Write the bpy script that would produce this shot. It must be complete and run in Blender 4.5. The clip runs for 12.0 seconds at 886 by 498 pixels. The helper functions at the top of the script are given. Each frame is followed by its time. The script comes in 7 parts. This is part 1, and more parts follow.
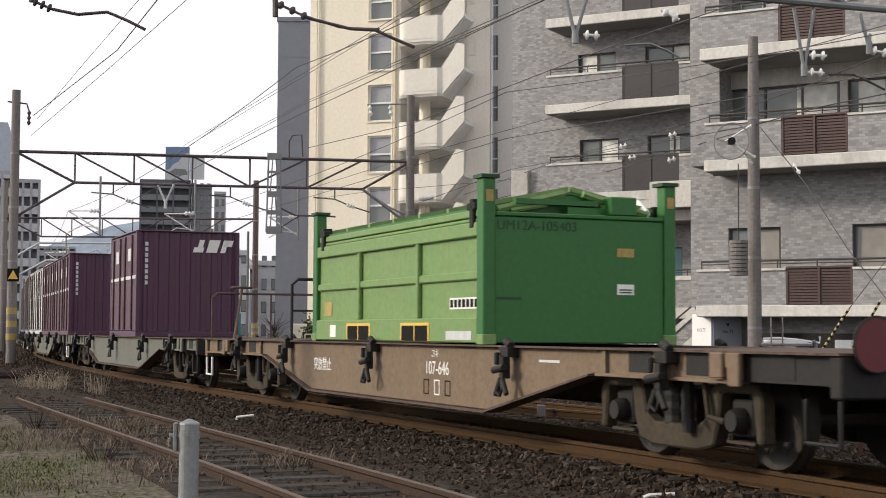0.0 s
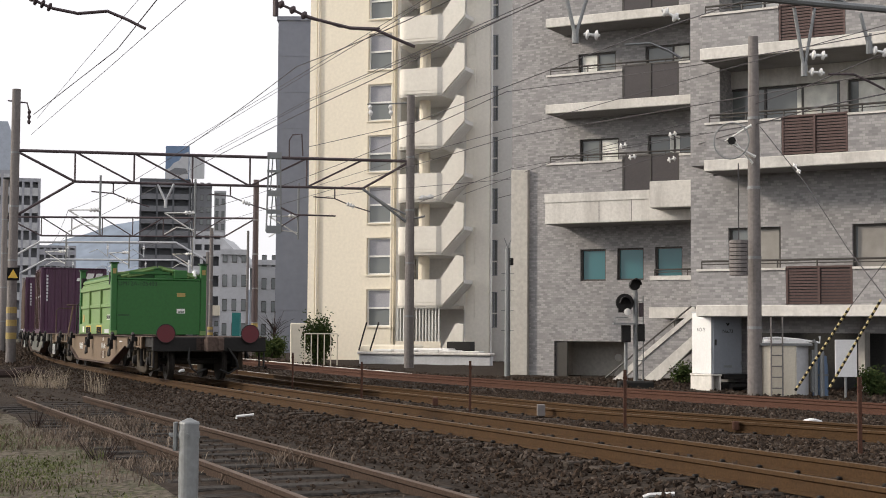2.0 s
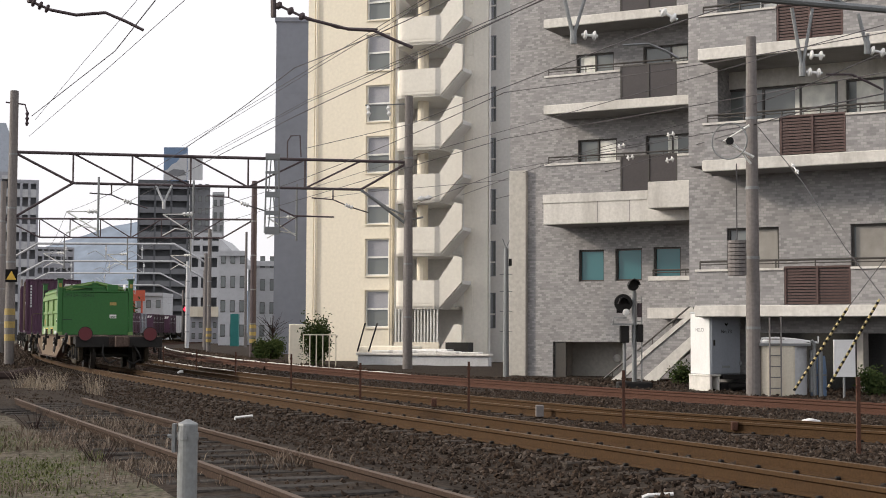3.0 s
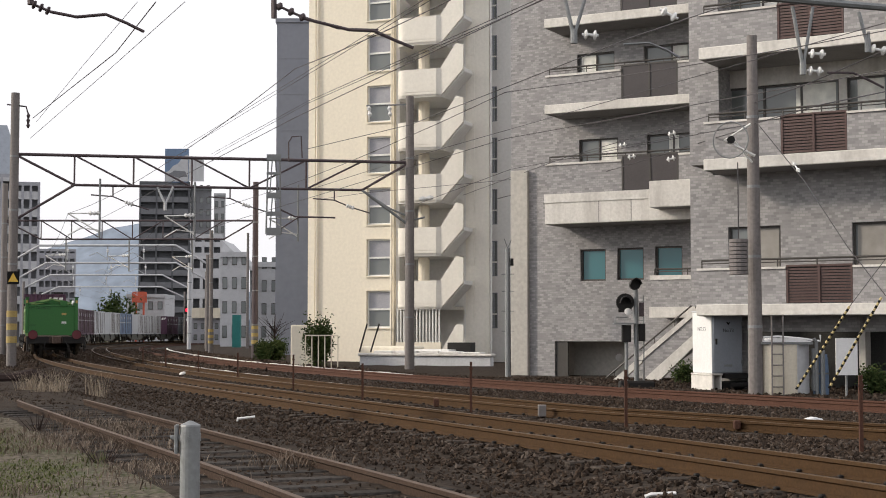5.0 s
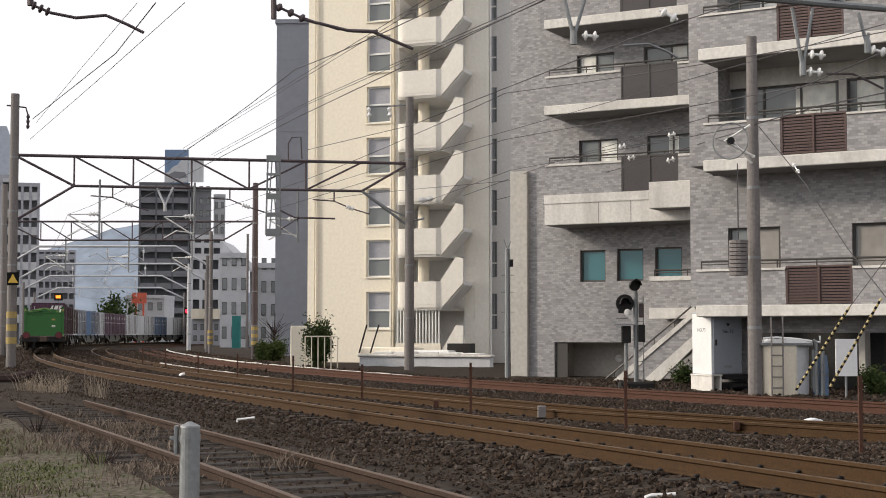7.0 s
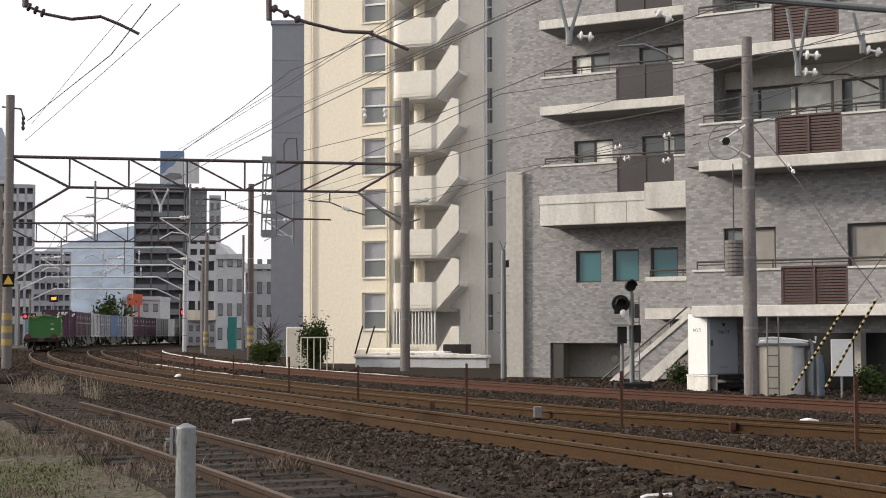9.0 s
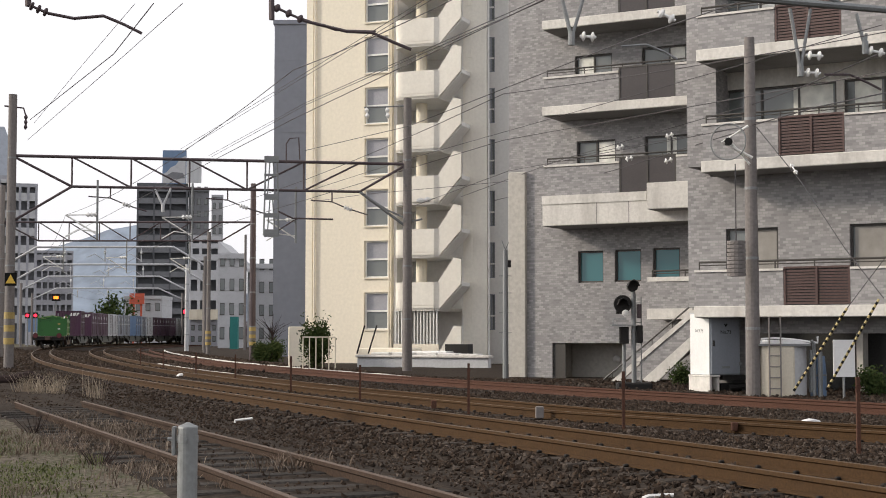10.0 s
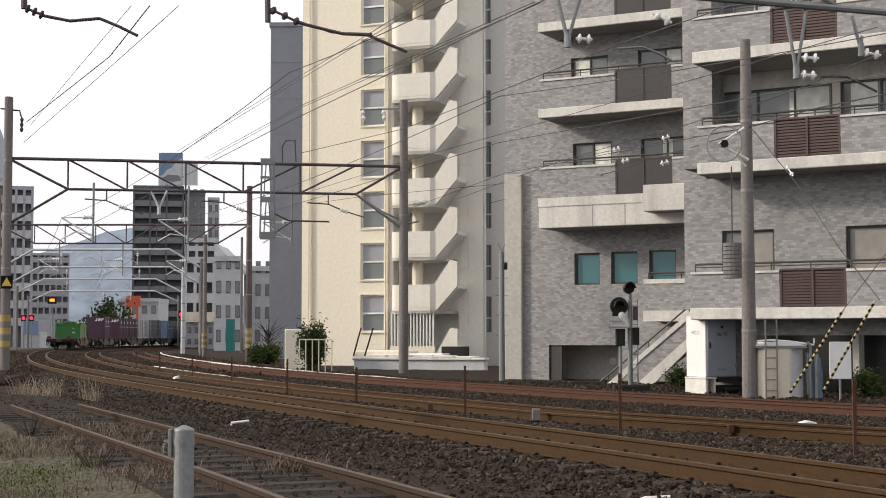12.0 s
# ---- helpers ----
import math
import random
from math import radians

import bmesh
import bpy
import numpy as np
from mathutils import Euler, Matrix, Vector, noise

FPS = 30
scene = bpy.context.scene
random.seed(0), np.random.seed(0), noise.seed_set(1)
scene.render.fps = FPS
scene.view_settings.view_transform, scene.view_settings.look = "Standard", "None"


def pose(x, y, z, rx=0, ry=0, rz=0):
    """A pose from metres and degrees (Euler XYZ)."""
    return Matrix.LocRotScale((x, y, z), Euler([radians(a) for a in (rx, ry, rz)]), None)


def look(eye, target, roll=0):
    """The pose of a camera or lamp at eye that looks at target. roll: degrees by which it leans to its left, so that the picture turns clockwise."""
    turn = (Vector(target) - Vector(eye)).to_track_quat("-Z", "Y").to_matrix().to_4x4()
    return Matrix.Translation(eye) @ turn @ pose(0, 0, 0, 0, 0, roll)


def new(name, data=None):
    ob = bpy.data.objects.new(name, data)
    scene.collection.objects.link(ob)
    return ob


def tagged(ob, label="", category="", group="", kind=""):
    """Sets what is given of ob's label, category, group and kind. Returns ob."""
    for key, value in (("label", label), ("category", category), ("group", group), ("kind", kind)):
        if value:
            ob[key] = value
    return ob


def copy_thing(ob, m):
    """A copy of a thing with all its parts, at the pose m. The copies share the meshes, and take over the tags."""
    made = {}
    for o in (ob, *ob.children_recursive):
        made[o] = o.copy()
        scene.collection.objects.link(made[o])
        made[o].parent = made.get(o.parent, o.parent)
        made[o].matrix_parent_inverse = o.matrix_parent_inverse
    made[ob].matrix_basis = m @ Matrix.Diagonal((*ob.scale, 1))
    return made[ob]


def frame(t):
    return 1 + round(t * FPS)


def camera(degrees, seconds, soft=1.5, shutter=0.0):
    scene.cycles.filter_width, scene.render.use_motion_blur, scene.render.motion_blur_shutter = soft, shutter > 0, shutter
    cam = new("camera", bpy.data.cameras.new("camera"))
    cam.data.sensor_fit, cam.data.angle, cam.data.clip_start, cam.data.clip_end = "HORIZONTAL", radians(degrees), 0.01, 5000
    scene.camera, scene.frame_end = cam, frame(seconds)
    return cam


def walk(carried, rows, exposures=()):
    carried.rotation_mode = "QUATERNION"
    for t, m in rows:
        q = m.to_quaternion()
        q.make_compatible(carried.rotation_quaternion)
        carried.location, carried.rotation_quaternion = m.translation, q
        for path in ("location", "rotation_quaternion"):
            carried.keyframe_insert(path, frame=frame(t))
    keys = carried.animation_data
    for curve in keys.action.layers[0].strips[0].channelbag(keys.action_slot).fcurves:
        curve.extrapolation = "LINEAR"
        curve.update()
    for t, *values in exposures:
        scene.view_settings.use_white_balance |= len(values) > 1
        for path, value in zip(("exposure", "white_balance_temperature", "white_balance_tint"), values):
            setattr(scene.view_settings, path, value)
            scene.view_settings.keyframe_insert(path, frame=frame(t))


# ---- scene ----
# ---------------------------------------------------------------- camera
EYE = (0.0, 0.0, 1.13)
cam = camera(33.35, 12.0, soft=0.95, shutter=0.1)
walk(cam, [
    (0, look(EYE, (-0.000, 49.920, 3.956), 0.320)),
    (0.5, look(EYE, (-0.279, 49.921, 3.926), 0.320)),
    (1, look(EYE, (-0.285, 49.921, 3.925), 0.345)),
    (1.5, look(EYE, (-0.114, 49.922, 3.922), 0.359)),
    (2, look(EYE, (0.000, 49.921, 3.937), 0.374)),
    (2.5, look(EYE, (0.000, 49.920, 3.956), 0.320)),
    (3, look(EYE, (0.055, 49.920, 3.965), 0.258)),
    (5, look(EYE, (0.002, 49.919, 3.970), -0.002)),
    (5.5, look(EYE, (-0.053, 49.919, 3.973), -0.030)),
    (6, look(EYE, (-0.025, 49.919, 3.983), -0.009)),
    (6.5, look(EYE, (0.005, 49.918, 3.992), -0.031)),
    (7, look(EYE, (0.011, 49.917, 4.002), 0.004)),
    (9, look(EYE, (0.154, 49.916, 4.031), -0.103)),
    (9.5, look(EYE, (0.108, 49.916, 4.029), -0.138)),
    (10, look(EYE, (0.082, 49.916, 4.026), 0.008)),
    (10.5, look(EYE, (0.172, 49.916, 4.027), 0.030)),
    (11, look(EYE, (0.177, 49.914, 4.059), -0.002)),
    (11.5, look(EYE, (0.190, 49.912, 4.082), -0.009)),
    (12, look(EYE, (0.206, 49.911, 4.104), -0.049)),
], exposures=[(0, 0.0, 6500, 10), (12, 0.0, 6500, 10)])

# ---------------------------------------------------------------- light
SUN_EL, SUN_AZ = 24.0, 270.0     # degrees; azimuth clockwise from +y
world = bpy.data.worlds.new("sky")
scene.world = world
world.use_nodes = True
wn, wl = world.node_tree.nodes, world.node_tree.links
sky = wn.new("ShaderNodeTexSky")
sky.sky_type = "NISHITA"
sky.sun_disc = False
sky.sun_elevation = radians(SUN_EL)
sky.sun_rotation = radians(SUN_AZ)
sky.air_density, sky.dust_density, sky.ozone_density = 1.0, 6.0, 1.0
hsv = wn.new("ShaderNodeHueSaturation")
hsv.inputs["Saturation"].default_value = 0.22
wl.new(sky.outputs[0], hsv.inputs["Color"])
veil = wn.new("ShaderNodeMix")
veil.data_type = "RGBA"
veil.inputs[0].default_value = 0.62
veil.inputs[7].default_value = (15.2, 15.0, 15.4, 1)
wl.new(hsv.outputs[0], veil.inputs[6])
wl.new(veil.outputs[2], wn["Background"].inputs["Color"])
wn["Background"].inputs["Strength"].default_value = 0.1
sun_data = bpy.data.lights.new("sun", "SUN")
sun_data.energy, sun_data.angle, sun_data.color = 2.9, radians(6), (1.0, 0.88, 0.72)
sun = new("sun", sun_data)
az, el = radians(SUN_AZ), radians(SUN_EL)
sun_from = Vector((math.sin(az) * math.cos(el), math.cos(az) * math.cos(el), math.sin(el)))
sun.matrix_basis = look(sun_from * 200, (0, 0, 0))

# ---------------------------------------------------------------- materials
def material(name, color, rough=0.7, metal=0.0, grain=20.0, vary=0.25, stain=1.2, stain_color=None, stain_amount=0.35, bump=0.15, spec=0.5, streak=False, object_vary=0.0):
    m = bpy.data.materials.new(name)
    m.use_nodes = True
    n, l = m.node_tree.nodes, m.node_tree.links
    b = n["Principled BSDF"]
    b.inputs["Roughness"].default_value = rough
    b.inputs["Metallic"].default_value = metal
    b.inputs["Specular IOR Level"].default_value = spec
    tc = n.new("ShaderNodeTexCoord")
    mp = n.new("ShaderNodeMapping")
    l.new(tc.outputs["Object"], mp.inputs[0])
    if streak:
        mp.inputs["Scale"].default_value = (1, 1, 0.12)
    fine, broad = n.new("ShaderNodeTexNoise"), n.new("ShaderNodeTexNoise")
    fine.inputs["Scale"].default_value, fine.inputs["Detail"].default_value = grain, 4
    broad.inputs["Scale"].default_value, broad.inputs["Detail"].default_value = stain, 6
    broad.inputs["Roughness"].default_value = 0.65
    l.new(tc.outputs["Object"], fine.inputs["Vector"])
    l.new(mp.outputs[0], broad.inputs["Vector"])
    dark = tuple(c * (1 - vary) for c in color)
    light = tuple(min(1, c * (1 + vary)) for c in color)
    r1 = n.new("ShaderNodeValToRGB")
    r1.color_ramp.elements[0].position, r1.color_ramp.elements[1].position = 0.3, 0.7
    r1.color_ramp.elements[0].color, r1.color_ramp.elements[1].color = (*dark, 1), (*light, 1)
    l.new(fine.outputs[0], r1.inputs[0])
    r2 = n.new("ShaderNodeValToRGB")
    r2.color_ramp.elements[0].position, r2.color_ramp.elements[1].position = 0.45, 0.72
    r2.color_ramp.elements[0].color, r2.color_ramp.elements[1].color = (0, 0, 0, 1), (stain_amount,) * 3 + (1,)
    l.new(broad.outputs[0], r2.inputs[0])
    mix = n.new("ShaderNodeMix")
    mix.data_type = "RGBA"
    l.new(r2.outputs[0], mix.inputs[0])
    l.new(r1.outputs[0], mix.inputs[6])
    mix.inputs[7].default_value = (*(stain_color or tuple(c * 0.5 for c in color)), 1)
    out = mix.outputs[2]
    if object_vary:
        oi = n.new("ShaderNodeObjectInfo")
        mr = n.new("ShaderNodeMapRange")
        mr.inputs[3].default_value, mr.inputs[4].default_value = 1 - object_vary, 1 + object_vary
        l.new(oi.outputs["Random"], mr.inputs[0])
        h = n.new("ShaderNodeHueSaturation")
        l.new(mr.outputs[0], h.inputs["Value"])
        l.new(out, h.inputs["Color"])
        out = h.outputs[0]
    l.new(out, b.inputs["Base Color"])
    if bump:
        bp = n.new("ShaderNodeBump")
        bp.inputs["Strength"].default_value, bp.inputs["Distance"].default_value = bump, 0.02
        l.new(fine.outputs[0], bp.inputs["Height"])
        l.new(bp.outputs[0], b.inputs["Normal"])
    return m


def island_material(name, colors, rough=0.9, grain=60.0):
    """Stones, stalks and leaves: each loose piece takes its own tone."""
    m = bpy.data.materials.new(name)
    m.use_nodes = True
    n, l = m.node_tree.nodes, m.node_tree.links
    b = n["Principled BSDF"]
    b.inputs["Roughness"].default_value = rough
    b.inputs["Specular IOR Level"].default_value = 0.06
    g = n.new("ShaderNodeNewGeometry")
    r = n.new("ShaderNodeValToRGB")
    while len(r.color_ramp.elements) < len(colors):
        r.color_ramp.elements.new(0.5)
    for i, c in enumerate(colors):
        r.color_ramp.elements[i].position = i / (len(colors) - 1)
        r.color_ramp.elements[i].color = (*c, 1)
    l.new(g.outputs["Random Per Island"], r.inputs[0])
    tc, nz = n.new("ShaderNodeTexCoord"), n.new("ShaderNodeTexNoise")
    nz.inputs["Scale"].default_value = grain
    l.new(tc.outputs["Object"], nz.inputs["Vector"])
    mr = n.new("ShaderNodeMapRange")
    mr.inputs[3].default_value, mr.inputs[4].default_value = 0.6, 1.4
    l.new(nz.outputs[0], mr.inputs[0])
    h = n.new("ShaderNodeHueSaturation")
    l.new(mr.outputs[0], h.inputs["Value"])
    l.new(r.outputs[0], h.inputs["Color"])
    l.new(h.outputs[0], b.inputs["Base Color"])
    return m


def tile_material(name, a, c, mortar, width=0.22, height=0.075, rough=0.85):
    """Small facing tiles in running bond, in the x-z plane of the wall."""
    m = bpy.data.materials.new(name)
    m.use_nodes = True
    n, l = m.node_tree.nodes, m.node_tree.links
    b = n["Principled BSDF"]
    b.inputs["Roughness"].default_value = rough
    tc = n.new("ShaderNodeTexCoord")
    sp, cb, ad = n.new("ShaderNodeSeparateXYZ"), n.new("ShaderNodeCombineXYZ"), n.new("ShaderNodeMath")
    l.new(tc.outputs["Object"], sp.inputs[0])
    l.new(sp.outputs[0], ad.inputs[0])
    l.new(sp.outputs[1], ad.inputs[1])
    l.new(ad.outputs[0], cb.inputs[0])
    l.new(sp.outputs[2], cb.inputs[1])
    br = n.new("ShaderNodeTexBrick")
    br.inputs["Scale"].default_value = 1
    br.inputs["Brick Width"].default_value, br.inputs["Row Height"].default_value = width, height
    br.inputs["Mortar Size"].default_value = 0.006
    br.inputs["Color1"].default_value, br.inputs["Color2"].default_value = (*a, 1), (*c, 1)
    br.inputs["Mortar"].default_value = (*mortar, 1)
    l.new(cb.outputs[0], br.inputs["Vector"])
    nz = n.new("ShaderNodeTexNoise")
    nz.inputs["Scale"].default_value, nz.inputs["Detail"].default_value = 0.35, 5
    l.new(tc.outputs["Object"], nz.inputs["Vector"])
    mr = n.new("ShaderNodeMapRange")
    mr.inputs[3].default_value, mr.inputs[4].default_value = 0.8, 1.2
    l.new(nz.outputs[0], mr.inputs[0])
    h = n.new("ShaderNodeHueSaturation")
    l.new(mr.outputs[0], h.inputs["Value"])
    l.new(br.outputs["Color"], h.inputs["Color"])
    l.new(h.outputs[0], b.inputs["Base Color"])
    bp = n.new("ShaderNodeBump")
    bp.inputs["Strength"].default_value, bp.inputs["Distance"].default_value = 0.4, 0.01
    l.new(br.outputs["Fac"], bp.inputs["Height"])
    bp.invert = True
    l.new(bp.outputs[0], b.inputs["Normal"])
    return m


def glass_material(name, color, rough=0.08):
    m = bpy.data.materials.new(name)
    m.use_nodes = True
    b = m.node_tree.nodes["Principled BSDF"]
    b.inputs["Base Color"].default_value = (*color, 1)
    b.inputs["Roughness"].default_value = rough
    b.inputs["Specular IOR Level"].default_value = 0.6
    return m


def glow_material(name, color, strength):
    m = bpy.data.materials.new(name)
    m.use_nodes = True
    b = m.node_tree.nodes["Principled BSDF"]
    b.inputs["Base Color"].default_value = (*color, 1)
    b.inputs["Emission Color"].default_value = (*color, 1)
    b.inputs["Emission Strength"].default_value = strength
    return m


M_TILE = tile_material("grey_facing_tile", (0.215, 0.210, 0.214), (0.365, 0.353, 0.354), (0.25, 0.246, 0.248), 0.16, 0.075)
M_CONCRETE = material("fair_concrete", (0.43, 0.41, 0.375), 0.85, grain=8, vary=0.12, stain=0.5, stain_color=(0.3, 0.29, 0.27), stain_amount=0.5, streak=True)
M_FASCIA = material("pale_concrete_band", (0.62, 0.60, 0.565), 0.85, grain=10, vary=0.1, stain=1.6, stain_color=(0.30, 0.28, 0.26), stain_amount=0.55, streak=True)
# Dark grey that paints shade under slabs and stair; also the concrete joints.
M_SOFFIT = material("soffit_shade_and_joint_grey", (0.25, 0.24, 0.235), 0.9, vary=0.08)
M_CREAM = material("cream_render", (0.76, 0.70, 0.58), 0.9, grain=6, vary=0.05, stain=0.25, stain_color=(0.66, 0.60, 0.50), stain_amount=0.4, streak=True)
# White render whose greyer tone also paints the tower wing's weaker light.
M_WHITEWALL = material("white_and_shaded_render", (0.70, 0.69, 0.67), 0.9, grain=6, vary=0.05, stain=0.3, stain_amount=0.2, streak=True)
M_SLATE = material("blue_grey_panel", (0.20, 0.215, 0.26), 0.7, grain=2, vary=0.06, stain=0.15, stain_amount=0.15)
M_FAR_DARK = material("far_dark_cladding", (0.10, 0.105, 0.115), 0.8, vary=0.1)
M_FAR_GREY = material("far_grey_cladding", (0.33, 0.335, 0.37), 0.8, vary=0.1)
M_FAR_WHITE = material("far_white_cladding", (0.46, 0.465, 0.485), 0.85, vary=0.08)
# Distance haze is mixed into these two base colours, pale and bluish.
M_FAR_BLUE = material("far_blue_cladding_painted_haze", (0.40, 0.44, 0.51), 0.85, vary=0.08)
M_HILL = material("wooded_hill_painted_haze", (0.185, 0.225, 0.285), 1.0, grain=0.03, vary=0.2, stain=0.01, stain_amount=0.3, bump=0)
M_FRAME = material("dark_window_frame", (0.05, 0.045, 0.04), 0.5, vary=0.1, bump=0)
M_LOUVRE = material("brown_louvre", (0.085, 0.05, 0.045), 0.6, vary=0.15)
M_PANEL = material("smoked_balcony_panel", (0.05, 0.042, 0.042), 0.35, vary=0.1, bump=0)
# Glass base colour is lifted to paint in pale sky reflections.
M_GLASS = glass_material("window_glass", (0.16, 0.175, 0.175))
M_GLASS_TEAL = glass_material("teal_window_glass", (0.05, 0.16, 0.18), 0.15)
M_CURTAIN = material("pale_curtain", (0.74, 0.74, 0.69), 0.9, grain=3, vary=0.2)
M_PARAPET = material("pale_cream_parapet", (0.72, 0.69, 0.625), 0.9, grain=6, vary=0.05, stain=0.5, stain_color=(0.55, 0.51, 0.45), stain_amount=0.4, streak=True)
M_BLIND = material("beige_blind", (0.27, 0.255, 0.235), 0.8, grain=3, vary=0.12)
M_FAR_BAND = material("far_slate_band", (0.17, 0.175, 0.19), 0.8, vary=0.1)
M_WINWHITE = material("white_window_rail", (0.75, 0.75, 0.72), 0.5, vary=0.05)
# Near-black stands in for the shade of rooms, car port and louvre gaps.
M_DARKROOM = material("interior_shade_black", (0.04, 0.04, 0.04), 0.9)
M_RAIL = material("rusted_rail_side", (0.0575, 0.0319, 0.0144), 0.8, 0.1, grain=40, vary=0.3, stain=4, stain_color=(0.036, 0.022, 0.013), spec=0.15)
M_RAILTOP = material("worn_rail_head", (0.0978, 0.0598, 0.0299), 0.5, 0.4, grain=30, vary=0.2, spec=0.25)
M_RUST = material("red_rust", (0.0782, 0.0391, 0.0276), 0.85, grain=50, vary=0.35, stain=5, spec=0.15)
M_SIDINGRAIL = material("dull_siding_rail", (0.05, 0.034, 0.026), 0.9, 0.0, grain=40, vary=0.3, stain=4, spec=0.1)
M_SIDINGTOP = material("dull_siding_rail_head", (0.115, 0.085, 0.068), 0.8, 0.1, grain=30, vary=0.25, stain=3, spec=0.2)
M_SLEEPER = material("grey_weathered_sleeper", (0.0560, 0.0462, 0.0392), 0.95, grain=25, vary=0.35, stain=3, object_vary=0.25, spec=0.08)
M_OLDWOOD = material("dark_tarred_sleeper", (0.0420, 0.0375, 0.0345), 0.95, grain=25, vary=0.4, stain=3, object_vary=0.3, spec=0.08)
M_BED = material("ballast_fines", (0.0360, 0.0284, 0.0230), 1.0, grain=14, vary=0.55, stain=1.0, stain_color=(0.056, 0.047, 0.041), bump=0.8, spec=0.05)
M_STONE = island_material("ballast_stone", [(0.016, 0.0122, 0.0102), (0.034, 0.0248, 0.0192), (0.052, 0.0392, 0.031), (0.044, 0.0295, 0.021), (0.10, 0.082, 0.070)])
M_EARTH = material("grey_brown_earth", (0.0936, 0.0806, 0.0650), 1.0, grain=16, vary=0.6, stain=1.6, stain_color=(0.06, 0.08, 0.035), stain_amount=0.75, bump=1.0, spec=0.05)
M_GRASS = island_material("green_grass_blade", [(0.065, 0.078, 0.028), (0.09, 0.105, 0.04), (0.12, 0.125, 0.058)])
M_DRY = island_material("dry_straw_stalk", [(0.095, 0.073, 0.058), (0.15, 0.12, 0.095), (0.115, 0.085, 0.068), (0.24, 0.2, 0.16)])
M_STRAW = island_material("pale_straw_plume", [(0.2, 0.16, 0.12), (0.3, 0.25, 0.19), (0.38, 0.32, 0.25)])
M_LEAF = island_material("shrub_leaf", [(0.02, 0.035, 0.012), (0.04, 0.06, 0.02), (0.07, 0.085, 0.03)])
M_TWIG = material("dark_twig", (0.03, 0.021, 0.02), 0.9, spec=0.1)
M_POLE = material("weathered_concrete_pole", (0.17, 0.155, 0.15), 0.9, grain=12, vary=0.15, stain=1.5, stain_amount=0.4, streak=True)
M_STEEL = material("galvanised_steel", (0.21, 0.22, 0.225), 0.5, 0.4, grain=30, vary=0.12, stain=3, stain_amount=0.2)
M_DARKSTEEL = material("dark_painted_steel", (0.075, 0.055, 0.06), 0.65, 0.2, grain=30, vary=0.25)
M_PALESTEEL = material("pale_galvanised_steel", (0.46, 0.47, 0.49), 0.6, 0.1, vary=0.08, bump=0)
M_WIRE = material("weathered_wire", (0.06, 0.055, 0.06), 0.6, 0.4, bump=0)
M_PORCELAIN = material("white_porcelain", (0.75, 0.75, 0.74), 0.25, vary=0.04, bump=0)
# Two greens for one container: dark for shaded ends, lighter worn for sunlit sides.
M_GREEN = material("container_green_darkened_for_shade", (0.016, 0.112, 0.018), 0.5, grain=14, vary=0.1, stain=1.4, stain_color=(0.02, 0.12, 0.02), stain_amount=0.4, bump=0.05, streak=True)
M_GREENLIT = material("worn_sunlit_green_paint", (0.135, 0.225, 0.07), 0.55, grain=14, vary=0.12, stain=1.8, stain_color=(0.08, 0.22, 0.05), stain_amount=0.4, bump=0.05, streak=True)
M_PURPLE = material("maroon_container_paint", (0.062, 0.018, 0.05), 0.5, grain=10, vary=0.12, stain=1.2, stain_color=(0.06, 0.03, 0.035), stain_amount=0.5, bump=0.05, streak=True)
M_CGREY = material("pale_grey_container_paint", (0.50, 0.51, 0.53), 0.55, grain=10, vary=0.08, stain=1.2, stain_amount=0.3, streak=True)
M_CBLUE = material("blue_container_paint", (0.13, 0.20, 0.32), 0.5, grain=10, vary=0.08, stain=1.2, stain_amount=0.3, streak=True)
M_CSLATE = material("slate_container_paint", (0.23, 0.25, 0.29), 0.55, grain=10, vary=0.08, stain=1.2, stain_amount=0.3, streak=True)
M_WAGON = material("dusty_brown_wagon_paint", (0.155, 0.114, 0.077), 0.75, grain=18, vary=0.15, stain=1.6, stain_color=(0.13, 0.085, 0.06), stain_amount=0.65, bump=0.1, streak=True, spec=0.25)
M_WAGONGREY = material("dusty_grey_wagon_paint", (0.12, 0.125, 0.11), 0.75, grain=18, vary=0.15, stain=1.6, stain_color=(0.12, 0.10, 0.08), stain_amount=0.65, bump=0.1, streak=True, spec=0.25)
M_DECK = material("rusted_deck", (0.085, 0.06, 0.05), 0.85, grain=20, vary=0.3, stain=2, spec=0.2)
# Bogie dust and underframe grime, both darkened further for shade beneath the wagons.
M_BOGIE = material("dusty_bogie_steel", (0.05, 0.040, 0.028), 0.85, grain=20, vary=0.25, stain=2.5, stain_color=(0.026, 0.02, 0.015), stain_amount=0.7, spec=0.2)
M_UNDER = material("grimy_shade_black_steel", (0.011, 0.0098, 0.0092), 0.75, 0.2, grain=20, vary=0.3)
M_WHEEL = material("dark_wheel_steel", (0.034, 0.03, 0.026), 0.6, 0.4, grain=20, vary=0.25)
M_REDDISC = material("red_reflector_enamel", (0.10, 0.006, 0.012), 0.4, vary=0.06, bump=0)
M_WHITE = material("white_marking_paint", (0.72, 0.72, 0.70), 0.6, vary=0.08, bump=0)
M_BLACK = material("black_marking_paint", (0.012, 0.012, 0.012), 0.9, bump=0, spec=0.1)
M_FADEDYELLOW = material("faded_yellow_paint", (0.34, 0.25, 0.08), 0.7, vary=0.15, bump=0)
M_PALEYELLOW = material("sun_bleached_yellow", (0.46, 0.37, 0.17), 0.7, vary=0.15, bump=0)
M_DARKGREEN = material("faded_dark_lettering", (0.008, 0.045, 0.012), 0.6, bump=0)
